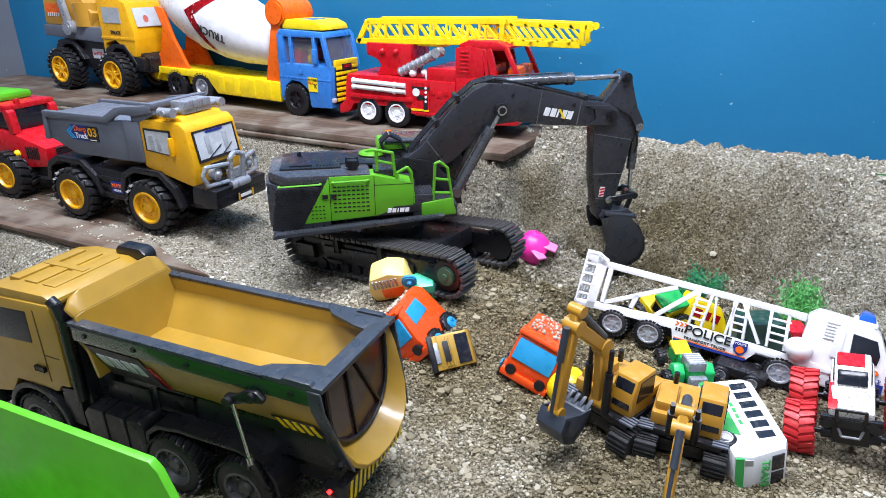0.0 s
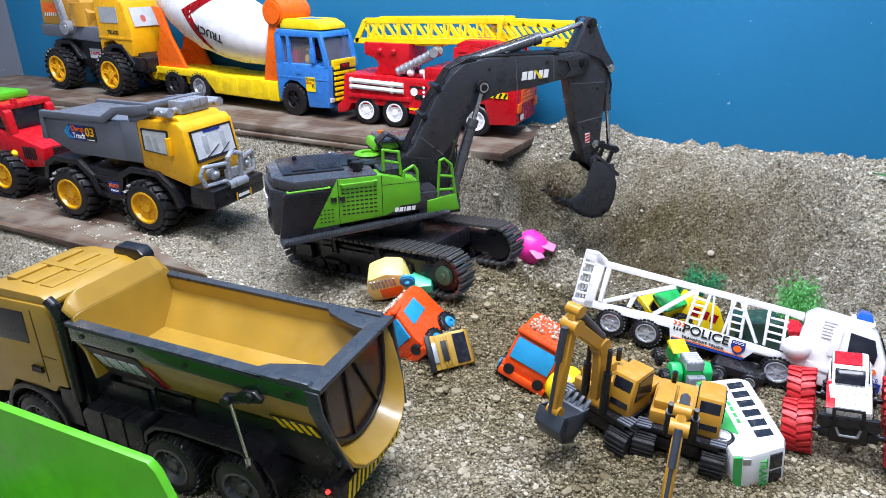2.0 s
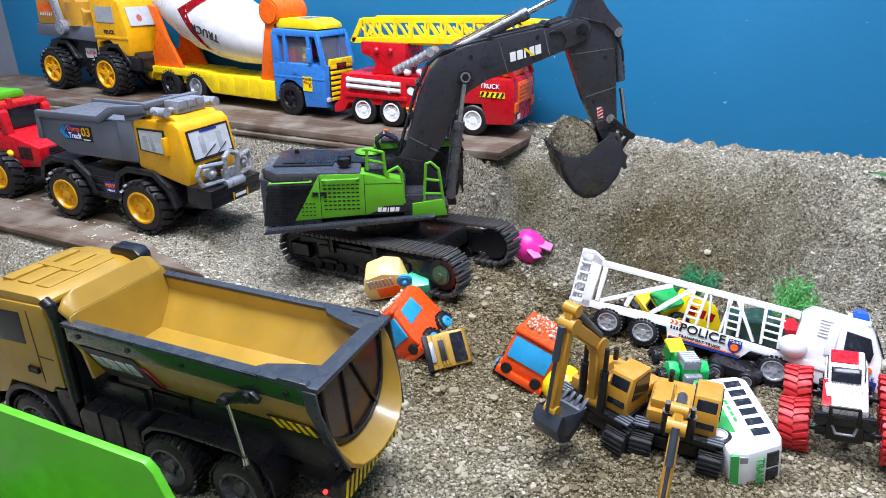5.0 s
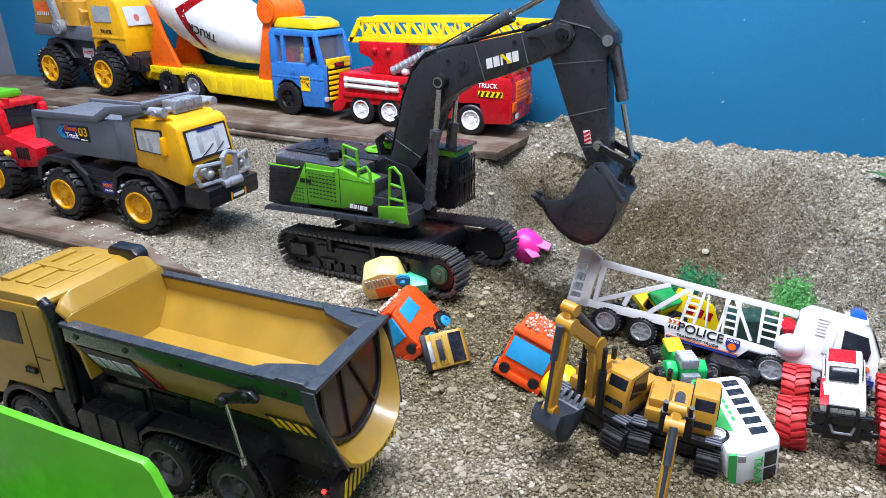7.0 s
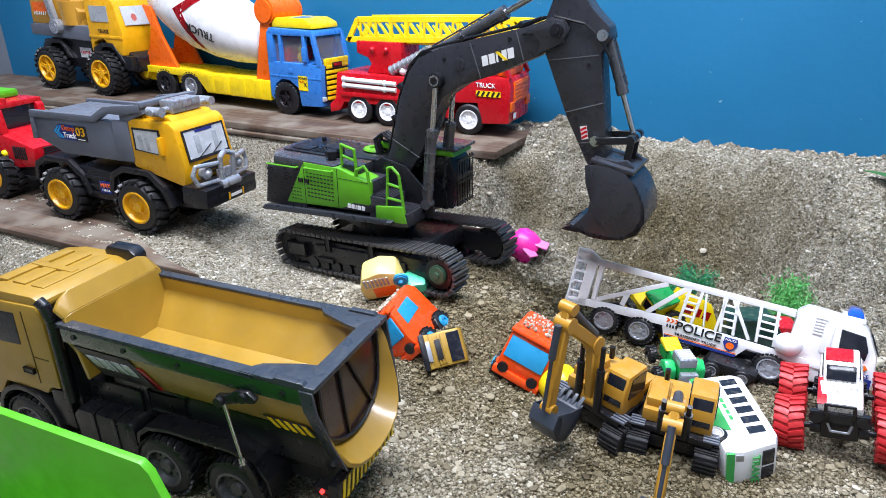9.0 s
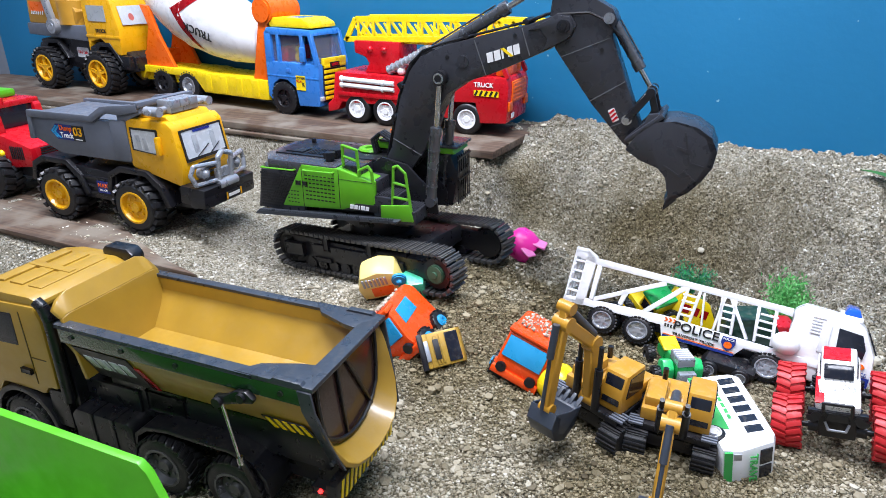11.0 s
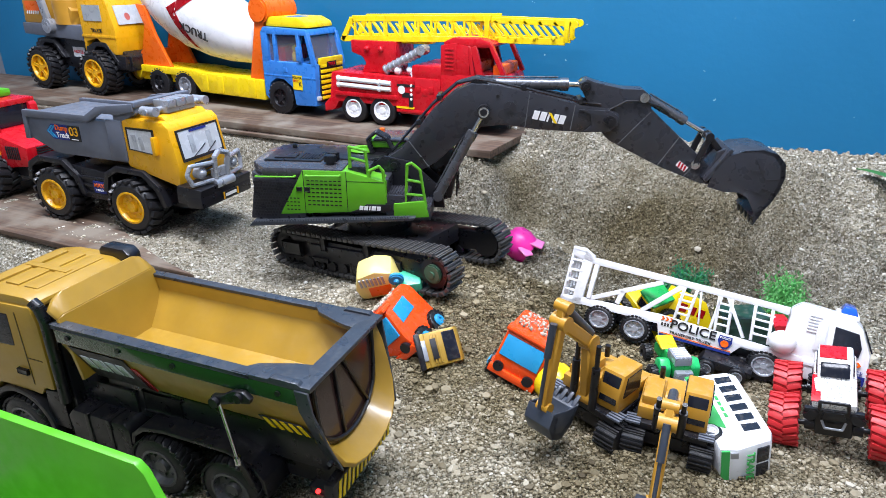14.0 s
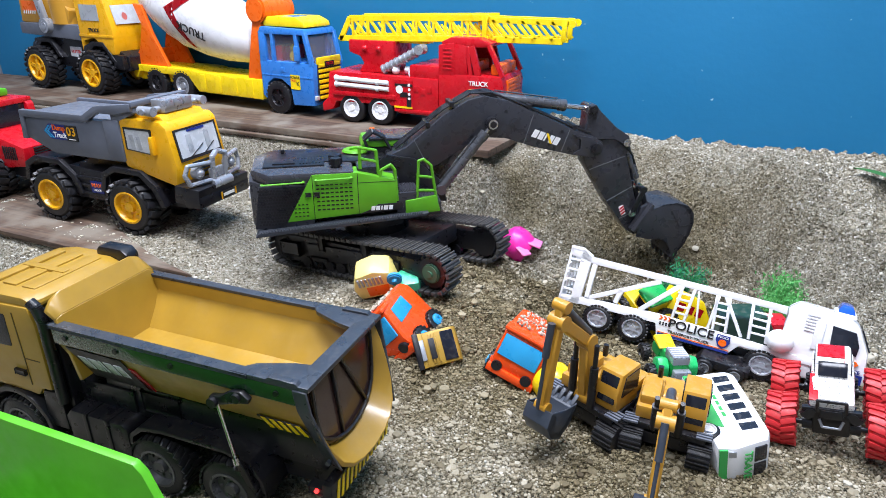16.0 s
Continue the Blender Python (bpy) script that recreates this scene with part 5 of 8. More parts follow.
def excavator():
    o = thing("excavator", pose(*BASE), "green and black metal model excavator digging in the sand", "toy excavator")
    # undercarriage
    turn = pose(0.016, 0.005, 0.012, 0, -6.5, -11)
    und = Mesh().box(-0.10, 0.10, -0.072, 0.072, 0.035, 0.072, 0.004, turn).cyl((0, 0, 0.05), (0, 0, 0.116), 0.062, 32, bevel=0.003)
    und.box(0.02, 0.13, -0.065, 0.065, 0.040, 0.075, 0.006, turn)
    part("undercarriage", und, BLACK, o)
    part("swing_ring", Mesh().cyl((0, 0, 0.112), (0, 0, 0.126), 0.075, 36, bevel=0.002), BLACK, o)
    shoe = Mesh().box(-0.0052, 0.0052, -0.021, 0.021, -0.003, 0.002, 0.0006)
    shoe.box(-0.0048, -0.0022, -0.021, 0.021, 0.001, 0.0048, 0.0005).box(0.001, 0.0028, -0.021, 0.021, 0.001, 0.0036, 0.0005)
    shoe_mesh = finish("track_shoe", shoe, TRACKGREY)
    r, half = 0.036, 0.184
    loop = 4 * half + 2 * math.pi * r
    n = 70
    for s in (-1, 1):
        fr = Mesh()
        pts = [(-half + r * 0.78 * math.cos(a), 0.041 + r * 0.78 * math.sin(a)) for a in np.linspace(math.pi / 2, 3 * math.pi / 2, 10)]
        pts += [(half + r * 0.5 * math.cos(a), 0.041 + r * 0.5 * math.sin(a)) for a in np.linspace(-math.pi / 2, math.pi / 2, 8)]
        y = s * 0.081
        fr.prism(pts, y - 0.012, y + 0.012, 0.002, turn)
        fr.prism([(-0.11, 0.028), (0.115, 0.028), (0.115, 0.05), (0.08, 0.058), (-0.11, 0.058)], y + s * 0.008, y + s * 0.018, 0.003, turn)
        fr.box(-0.185, -0.135, y + s * 0.010, y + s * 0.020, 0.03, 0.055, 0.002, turn).box(-0.10, -0.06, y + s * 0.010, y + s * 0.021, 0.026, 0.034, 0.001, turn)
        for x in (-0.07, 0.04):
            fr.box(x - 0.006, x + 0.006, y + s * 0.01, y + s * 0.019, 0.05, 0.074, 0.002, turn)
        tf = part("track_frame", fr, BLACK, o)
        for i in range(9):
            x = -0.12 + i * 0.03
            part("road_roller", Mesh().cyl((x, y - 0.016, 0.017), (x, y + 0.016, 0.017), 0.012, 14, m=turn), BLACK, tf)
        part("idler_wheel", Mesh().cyl((-half, y - 0.012, 0.041), (-half, y + 0.012, 0.041), 0.031, 28, bevel=0.002, m=turn), BLACK, tf)
        sp = Mesh().cyl((half, y - 0.014, 0.041), (half, y + 0.014, 0.041), 0.027, 24, m=turn)
        for i in range(16):
            a = 2 * math.pi * i / 16
            sp.box(-0.003, 0.003, y - 0.008, y + 0.008, 0.024, 0.033, 0.001, turn @ pose(half, 0, 0.041, 0, math.degrees(a), 0))
        part("sprocket", sp, BLACK, tf)
        part("hub_cap", Mesh().cyl((half, y + s * 0.012, 0.041), (half, y + s * 0.020, 0.041), 0.017, 24, bevel=0.002, m=turn).cyl((half, y + s * 0.018, 0.041), (half, y + s * 0.023, 0.041), 0.006, 14, m=turn), HUBGREEN, tf, "dull green sprocket hub")
        for i in range(n):
            d = loop * i / n
            if d < 2 * half:
                p, a = (half - d, 0.041 + r), 0
            elif d < 2 * half + math.pi * r:
                a = (d - 2 * half) / r
                p = (-half - r * math.sin(a), 0.041 + r * math.cos(a))
            elif d < 4 * half + math.pi * r:
                p, a = (-half + d - 2 * half - math.pi * r, 0.041 - r), math.pi
            else:
                a = math.pi + (d - 4 * half - math.pi * r) / r
                p = (half - r * math.sin(a), 0.041 + r * math.cos(a))
            sh = new("track_shoe", shoe_mesh)
            sh.parent = tf
            sh.matrix_basis = turn @ pose(p[0], y, p[1], 0, -math.degrees(a), 0)
    # house (turns)
    h = part("house", Mesh().plan([(-0.13, -0.07), (0.09, -0.07), (0.09, 0.07), (-0.13, 0.07)], 0.124, 0.145, 0.003), BLACK, o, "black slewing deck")
    W = 0.085
    rear = Mesh()
    for z0, z1, g in ((0.122, 0.206, 0.0), (0.206, 0.226, 0.006)):
        rear.plan([(-0.10, -W + g), (-0.10, W - g), (-0.165, W - g), (-0.197 + g, 0.048), (-0.200 + g, 0), (-0.197 + g, -0.048), (-0.165, -W + g)], z0, z1, 0.004)
    part("counterweight", rear, CHAR, h, "charcoal counterweight")
    part("engine_cover", Mesh().plan([(-0.035, -W), (-0.165, -W), (-0.193, -0.045), (-0.193, 0.045), (-0.165, W), (-0.035, W)], 0.206, 0.232, 0.006), ROOF_GREY, h, "dark grey metallic engine cover")
    rf = Mesh().box(-0.175, -0.08, -0.045, 0.062, 0.230, 0.236, 0.002).box(-0.16, -0.125, -0.035, -0.005, 0.235, 0.239, 0.001)
    for i in range(7):
        rf.box(-0.118 + i * 0.005, -0.1155 + i * 0.005, -0.035, 0.0, 0.235, 0.238, 0.0003)
    rf.box(-0.15, -0.143, 0.037, 0.044, 0.235, 0.246, 0.002)
    part("roof_panel", rf, BLACK, h, "black vented roof panel")
    dk = Mesh().plan([(-0.085, 0.05), (-0.03, 0.062), (0.02, 0.05), (0.02, -0.02), (-0.03, -0.03), (-0.085, -0.02)], 0.226, 0.236, 0.003)
    part("roof_plate", dk, BLACK, h)
    for y in (-0.055, -0.033):
        part("knob", Mesh().cyl((-0.062, y, 0.23), (-0.062, y, 0.246), 0.007, 14).cyl((-0.062, y, 0.238), (-0.062, y, 0.254), 0.0105, 8, bevel=0.001), BLACK, h, "black roof knob")
    part("filler_ring", Mesh().lathe([(0, 0.020), (0.004, 0.024), (0.008, 0.022), (0.008, 0.012), (0.003, 0.012)], (-0.025, 0.03, 0.235), (-0.025, 0.03, 0.3), 24), GREEN, h, "green ring on the roof")
    # near and far flanks
    for s in (-1, 1):
        gr = Mesh().prism([(-0.192, 0.128), (-0.145, 0.128), (-0.102, 0.204), (-0.18, 0.204)], s * (W - 0.006), s * W, 0.002)
        g = part("grille_panel", gr, CHAR, h, "charcoal mesh grille panel")
        holes = Mesh()
        for r_ in range(12):
            for c in range(17):
                x = -0.183 + c * 0.0047 + (r_ % 2) * 0.0023
                z = 0.136 + r_ * 0.0055
                if x < -0.150 + (z - 0.128) * 0.56 and x > -0.188 + (z - 0.128) * 0.1:
                    holes.box(x - 0.0017, x + 0.0017, s * W - 0.0005, s * W + 0.0005, z - 0.0018, z + 0.0018, 0)
        part("grille_mesh", holes, INK, g)
        body = Mesh().prism([(-0.143, 0.137), (0.03, 0.150), (0.032, 0.205), (-0.03, 0.228), (-0.100, 0.228)], s * (W + 0.001), s * (W - 0.04), 0.003)
        gb = part("side_cover", body, GREEN, h, "lime green side cover")
        sl = Mesh()
        for r_ in range(7):
            for c in range(8):
                x, z = -0.092 + c * 0.0072, 0.158 + r_ * 0.0075
                sl.box(x - 0.0024, x + 0.0024, s * (W + 0.001) - 0.0005, s * (W + 0.001) + 0.0005, z - 0.0012, z + 0.0012, 0)
        for r_ in range(4):
            for c in range(4):
                x, z = -0.128 + c * 0.006, 0.148 + r_ * 0.007
                sl.box(x - 0.0017, x + 0.0017, s * (W + 0.001) - 0.0005, s * (W + 0.001) + 0.0005, z - 0.001, z + 0.001, 0)
        part("louvre", sl, INK, gb)
        part("seam", Mesh().box(-0.1, -0.099, s * (W + 0.001) - 0.0004, s * (W + 0.001) + 0.0004, 0.142, 0.226, 0).box(-0.031, -0.030, s * (W + 0.001) - 0.0004, s * (W + 0.001) + 0.0004, 0.148, 0.226, 0).box(-0.03, 0.03, s * (W + 0.001) - 0.0004, s * (W + 0.001) + 0.0004, 0.203, 0.204, 0), INK, gb)
        for x in (-0.107, -0.094):
            part("latch", Mesh().box(x - 0.004, x + 0.004, s * (W + 0.0005), s * (W + 0.003), 0.183, 0.19, 0.001), INK, gb)
        for x0, x1, z in ((-0.175, -0.113, 0.211), (-0.094, -0.04, 0.216)):
            part("grab_rail", Mesh().tube([(x0, s * W, z), (x0, s * (W + 0.006), z), (x1, s * (W + 0.006), z + 0.002), (x1, s * W, z + 0.002)], 0.0022), GREEN, h, "green grab rail")
        part("logo_plate", Mesh().prism([(-0.028, 0.146), (0.04, 0.151), (0.04, 0.163), (0.0, 0.162), (-0.012, 0.153)], s * (W + 0.001), s * (W + 0.0025), 0.0003), INK, h)
        for i, wd in enumerate((0.006, 0.006, 0.002, 0.007, 0.006)):
            x = -0.008 + (0, 0.0075, 0.0135, 0.020, 0.028)[i]
            part("logo_shape", Mesh().prism([(x - wd / 2 - 0.0005, 0.1515), (x + wd / 2 - 0.0005, 0.1515), (x + wd / 2 + 0.0005, 0.159), (x - wd / 2 + 0.0005, 0.159)], s * (W + 0.002), s * (W + 0.0032), 0), WHITEINK, h)
        sk = Mesh().prism([(-0.192, 0.118), (0.08, 0.139), (0.085, 0.145), (-0.186, 0.126)], s * (W - 0.03), s * (W + 0.016), 0.002)
        for i in range(60):
            x = -0.182 + i * 0.0043
            sk.box(x - 0.0008, x + 0.0008, s * (W + 0.013) - 0.0035 + 0.0, s * (W + 0.013) + 0.0035, 0.1255 + i * 0.000316, 0.1285 + i * 0.000316, 0)
        part("catwalk", sk, RAILGREY, h, "dark grey ribbed catwalk")
    # near side steps and green ladder rails
    st = Mesh().box(0.03, 0.07, -W, -0.03, 0.142, 0.18, 0.002).box(0.07, 0.11, -W, -0.03, 0.135, 0.160, 0.002).box(0.0, 0.035, -W + 0.01, -0.03, 0.18, 0.205, 0.002).box(-0.03, 0.005, -W + 0.012, -0.03, 0.205, 0.226, 0.002)
    for i in range(7):
        st.box(0.034 + i * 0.005, 0.0365 + i * 0.005, -W + 0.004, -0.034, 0.1795, 0.182, 0)
        st.box(0.074 + i * 0.005, 0.0765 + i * 0.005, -W + 0.004, -0.034, 0.1595, 0.162, 0)
    part("steps", st, CHAR, h, "charcoal grip steps")
    part("step_box", Mesh().prism([(0.045, 0.138), (0.108, 0.142), (0.100, 0.172), (0.045, 0.165)], -W - 0.003, -W + 0.004, 0.002), GREEN, h, "green step panel")
    y0, y1 = -W + 0.002, -W + 0.03
    rails = [[(-0.025, y0 + 0.006, 0.225), (-0.025, y0 + 0.006, 0.262), (0.0, y0 + 0.006, 0.256), (0.003, y0 + 0.006, 0.215)], [(-0.025, y0 + 0.006, 0.243), (0.002, y0 + 0.006, 0.236)],
             [(0.006, y0, 0.222), (0.022, y0, 0.231), (0.028, y0, 0.222), (0.032, y0, 0.165)], [(0.006, y0, 0.222), (0.004, y0, 0.19)],
             [(0.066, y0, 0.158), (0.070, y0, 0.235), (0.078, y0, 0.238), (0.092, y0, 0.226), (0.102, y0, 0.158)], [(0.068, y0, 0.182), (0.099, y0, 0.180)], [(0.069, y0, 0.208), (0.095, y0, 0.204)]]
    for k in rails:
        part("hand_rail", Mesh().tube(k, 0.0027), GREEN, h, "green hand rail")
    # operator cab on the far side
    cb = Mesh().prism([(0.0, 0.14), (0.155, 0.14), (0.165, 0.20), (0.15, 0.236), (0.0, 0.236)], 0.022, 0.086, 0.004)
    part("operator_cab", cb, BLACK, h, "black operator cab")
    part("cab_roof", Mesh().prism([(-0.005, 0.236), (0.16, 0.238), (0.155, 0.25), (0.0, 0.25)], 0.018, 0.09, 0.004), GREEN, h, "green cab roof edge")
    part("cab_roof_top", Mesh().box(0.01, 0.165, 0.016, 0.092, 0.249, 0.254, 0.002), ROOF_GREY, h)
    gd = Mesh()
    for i in range(7):
        gd.bar((0.165, 0.026 + i * 0.0095, 0.145), (0.163, 0.026 + i * 0.0095, 0.235), 0.002, 0.002, 0)
    for z in (0.15, 0.19, 0.23):
        gd.bar((0.165, 0.024, z), (0.165, 0.086, z), 0.003, 0.003, 0)
    part("window_guard", gd, BLACK, h)
    # rear lamps and logo
    for s in (-1, 1):
        part("tail_lamp", Mesh().prism([(-0.184, 0.16), (-0.165, 0.158), (-0.163, 0.198), (-0.180, 0.196)], s * 0.062, s * 0.0815, 0.003), REDLAMP, h, "dark red tail lamp")
    for i, wd in enumerate((0.010, 0.010, 0.003, 0.011, 0.010)):
        y = 0.025 - (0, 0.013, 0.022, 0.031, 0.044)[i]
        part("logo_shape", Mesh().box(-0.2015, -0.199, y - wd / 2, y + wd / 2, 0.165, 0.183, 0), WHITEINK, h)
    part("beacon", Mesh().cyl((0.02, 0.055, 0.25), (0.02, 0.055, 0.265), 0.005, 12), ORANGE, h, "orange beacon")
    for dy in (0.0, 0.008, -0.008, 0.014):
        part("hose", Mesh().tube([(-0.005, 0.01 + dy, 0.23), (-0.012, 0.012 + dy, 0.255), (0.002, 0.013 + dy, 0.268), (0.02, 0.012 + dy, 0.258), (0.034, 0.01 + dy, 0.23)], 0.0026), BLACK, h, "black rubber hose")
    part("boom_mount", Mesh().prism([(0.0, 0.14), (0.13, 0.14), (0.125, 0.175), (0.07, 0.225), (0.02, 0.235), (0.0, 0.22)], -0.03, -0.0245, 0.002).prism([(0.0, 0.14), (0.13, 0.14), (0.125, 0.175), (0.07, 0.225), (0.02, 0.235), (0.0, 0.22)], 0.0185, 0.0215, 0.001), BLACK, h)

    # the house reaches far back behind the slewing ring, under a low roof
    for ob in h.children:
        kind = ob.name.split(".")[0]
        for me in [ob.data] + [k.data for k in ob.children]:
            for v in me.vertices:
                if kind in ("operator_cab", "cab_roof", "cab_roof_top", "window_guard", "beacon"):
                    v.co.x -= 0.018
                elif kind != "boom_mount" and v.co.x < 0.03:
                    v.co.x = 0.03 + (v.co.x - 0.03) * 1.11
                if kind in ("engine_cover", "roof_panel", "roof_plate", "knob", "counterweight", "side_cover", "grab_rail", "filler_ring") and v.co.z > 0.2:
                    v.co.z = 0.2 + (v.co.z - 0.2) * 0.75

    # boom
    by = 0.0225
    up = [(-0.015, 0.012), (0.02, 0.026), (0.09, 0.080), (0.135, 0.104), (0.165, 0.110), (0.21, 0.098), (0.28, 0.066), (0.345, 0.034), (0.385, 0.020), (0.400, 0.008), (0.398, -0.010), (0.38, -0.019)]
    dn = [(0.34, -0.012), (0.26, 0.010), (0.205, 0.030), (0.165, 0.034), (0.13, 0.020), (0.075, -0.012), (0.03, -0.026), (-0.01, -0.020), (-0.02, -0.004)]
    bm_ = part("boom", Mesh().prism(up + dn, -by, by, 0.0025), CHAR, o, "charcoal metal boom with pale logo")
    for s in (-1, 1):
        y = s * by
        part("plate", Mesh().prism([(0.335, 0.030), (0.385, 0.018), (0.398, 0.004), (0.392, -0.012), (0.375, -0.018), (0.338, -0.008), (0.352, 0.0), (0.352, 0.018)], y, y + s * 0.004, 0.001), CHAR, bm_)
        for x, z, r_ in ((LUG[0], LUG[1], 0.016), (BOOM_L, 0, 0.013), (FOOT[0] * 0, 0, 0.016)):
            part("pin", Mesh().cyl((x, y, z), (x, y + s * (0.016 if x == LUG[0] else 0.009), z), r_ * 0.75, 18, bevel=0.001).cyl((x, y, z), (x, y + s * (0.019 if x == LUG[0] else 0.012), z), r_ * 0.4, 6), BLACK, bm_, "black pivot pin")
        for x, z in ((0.205, 0.08), (0.14, 0.038), (0.315, 0.036), (0.29, 0.012), (0.06, 0.03), (0.05, 0.0)):
            part("bolt", Mesh().cyl((x, y, z), (x, y + s * 0.0012, z), 0.0032, 10), BLACK, bm_)
        part("seam", Mesh().bar((0.24, y, 0.018), (0.258, y, 0.072), 0.0014, 0.0014, 0).bar((0.315, y, -0.002), (0.33, y, 0.038), 0.0014, 0.0014, 0).bar((0.06, y, -0.018), (0.035, y, 0.036), 0.0014, 0.0014, 0), SEAM, bm_)
        part("cap", Mesh().cyl((0.222, y, 0.058), (0.222, y + s * 0.0015, 0.058), 0.010, 16).bar((0.216, y + s * 0.0015, 0.052), (0.228, y + s * 0.0015, 0.064), 0.002, 0.005, 0), CHAR, bm_)
        lp = pose(0.283, y + s * 0.0005, 0.027, 90, 0, 0 if s < 0 else 180) @ pose(0, 0, 0, 0, 0, s * 22)
        for i, wd in enumerate((0.010, 0.010, 0.003, 0.008, 0.010)):
            x = -0.022 + (0, 0.0125, 0.0215, 0.034, 0.045)[i]
            part("logo_shape", Mesh().plan([(x - wd / 2 - 0.001, -0.0075), (x + wd / 2 - 0.001, -0.0075), (x + wd / 2 + 0.001, 0.0075), (x - wd / 2 + 0.001, 0.0075)], -0.0005, 0.0008, 0), WHITEINK, bm_, at=lp)
        part("logo_slash", Mesh().plan([(-0.002, 0.008), (0.003, 0.008), (0.016, -0.008), (0.011, -0.008)], -0.0005, 0.001, 0), LEMON, bm_, at=lp)
    for dy in (-0.012, -0.004, 0.004, 0.012):
        part("hose", Mesh().tube([(0.0, dy, 0.022), (0.09, dy, 0.088), (0.14, dy, 0.114), (0.175, dy * 1.5, 0.115), (0.22, dy * 1.6, 0.098), (0.34, dy * 1.6, 0.041), (0.372, dy * 1.7, 0.03)], 0.002), BLACK, bm_)
    for x, z in ((0.06, 0.062), (0.105, 0.096), (0.34, 0.04), (0.25, 0.084)):
        part("hose_clamp", Mesh().box(x - 0.004, x + 0.004, -0.022, 0.022, z - 0.003, z + 0.006, 0.001), BLACK, bm_)
    part("ram_lug", Mesh().prism([(0.15, 0.10), (0.2, 0.095), (0.184, 0.113), (0.168, 0.115)], -0.014, -0.009, 0.001).prism([(0.15, 0.10), (0.2, 0.095), (0.184, 0.113), (0.168, 0.115)], 0.009, 0.014, 0.001).cyl((RAM_TOP[0], -0.016, RAM_TOP[1]), (RAM_TOP[0], 0.016, RAM_TOP[1]), 0.006, 12), BLACK, bm_)
    # stick
    sy = 0.0185
    out = [(-0.078, 0.026), (-0.070, 0.040), (-0.055, 0.042), (-0.01, 0.055), (0.02, 0.070), (0.036, 0.068), (0.05, 0.050), (0.12, 0.034), (0.195, 0.016), (0.212, 0.004), (0.210, -0.010), (0.198, -0.016), (0.12, -0.026), (0.02, -0.030), (-0.015, -0.020), (-0.045, 0.006)]
    sk_ = part("stick", Mesh().prism(out, -sy, sy, 0.002), CHAR, o, "charcoal metal dipper stick")
    for s in (-1, 1):
        y = s * sy
        for x, z, r_ in ((STICK_TOP[0], STICK_TOP[1], 0.009), (STICK_BACK[0], STICK_BACK[1], 0.008), (IDLER[0], IDLER[1], 0.008), (STICK_L, 0, 0.008)):
            part("pin", Mesh().cyl((x, y, z), (x, y + s * 0.007, z), r_, 16, bevel=0.001).cyl((x, y + s * 0.006, z), (x, y + s * 0.010, z), r_ * 0.55, 6), STEEL if r_ < 0.0085 else BLACK, sk_, "pivot pin")
        w_ = part("warning_label", mark(0.020, 0.010), WHITEINK, sk_, "red and white striped label", at=pose(0.152, y + s * 0.0003, -0.006, 90, 0, 0 if s < 0 else 180) @ pose(0, 0, 0, 0, 0, 8 * s))
        for i in range(3):
            part("stripe", mark(0.0032, 0.010), RED, w_, at=pose(-0.006 + i * 0.006, 0, 0.0005, 0, 0, 20))
        part("seam", Mesh().bar((0.035, y, -0.028), (0.052, y, 0.046), 0.0014, 0.0014, 0).bar((0.115, y, -0.025), (0.118, y, 0.033), 0.0014, 0.0014, 0).bar((0.165, y, -0.019), (0.168, y, 0.0), 0.0012, 0.0012, 0), SEAM, sk_)
        for x, z in ((-0.05, 0.026), (0.06, 0.028), (0.128, -0.012)):
            part("bolt", Mesh().cyl((x, y, z), (x, y + s * 0.0012, z), 0.003, 10), BLACK, sk_)
    part("hose", Mesh().tube([(-0.02, -0.02, 0.0), (0.005, -0.022, 0.04), (0.03, -0.021, 0.055), (0.06, -0.018, 0.06), (0.08, -0.014, 0.058)], 0.002), BLACK, sk_, "black rubber hose")
    # bucket
    by2 = 0.043
    shell = [(-0.006, 0.011), (0.026, 0.013), (0.050, 0.008), (0.074, -0.008), (0.094, -0.034), (0.102, -0.060), (0.096, -0.083), (0.078, -0.099), (0.052, -0.109), (0.026, -0.113), (-0.008, -0.110)]
    shell = [(x * 0.94, z * 0.94) for x, z in shell]
    inner = [(x * 0.95 - 0.003, z * 0.95 + 0.002) for x, z in shell]
    bk = Mesh()
    bk.prism(shell[2:] + inner[2:][::-1], -by2, by2, 0.0008)
    side = shell[1:] + [(0.002, -0.086), (0.011, -0.068), (0.010, -0.05), (-0.004, -0.026), (-0.012, 0.0)]
    for s in (-1, 1):
        bk.prism(side, s * by2, s * (by2 - 0.003), 0.0008)
        bk.prism([(-0.012, 0.0), (0.0, -0.014), (0.03, -0.006), (0.058, 0.004), (0.054, 0.016), (0.042, 0.022), (0.03, 0.016), (-0.006, 0.013)], s * 0.022, s * 0.030, 0.0015)
        bk.bar((0.05, s * (by2 + 0.0005), -0.04), (0.062, s * (by2 + 0.0005), -0.058), 0.0015, 0.004, 0)
        for a, b in (((0.072, -0.028), (0.052, -0.070)), ((0.052, -0.070), (0.064, -0.086)), ((0.038, -0.074), (0.042, -0.096)), ((0.02, -0.052), (0.03, -0.082))):
            bk.bar((a[0], s * by2, a[1]), (b[0], s * by2, b[1]), 0.0018, 0.0022, 0)
    bk.box(-0.006, 0.06, -by2, by2, 0.006, 0.013, 0.002)
    bu = part("bucket", bk, CHAR, o, "charcoal metal digging bucket")
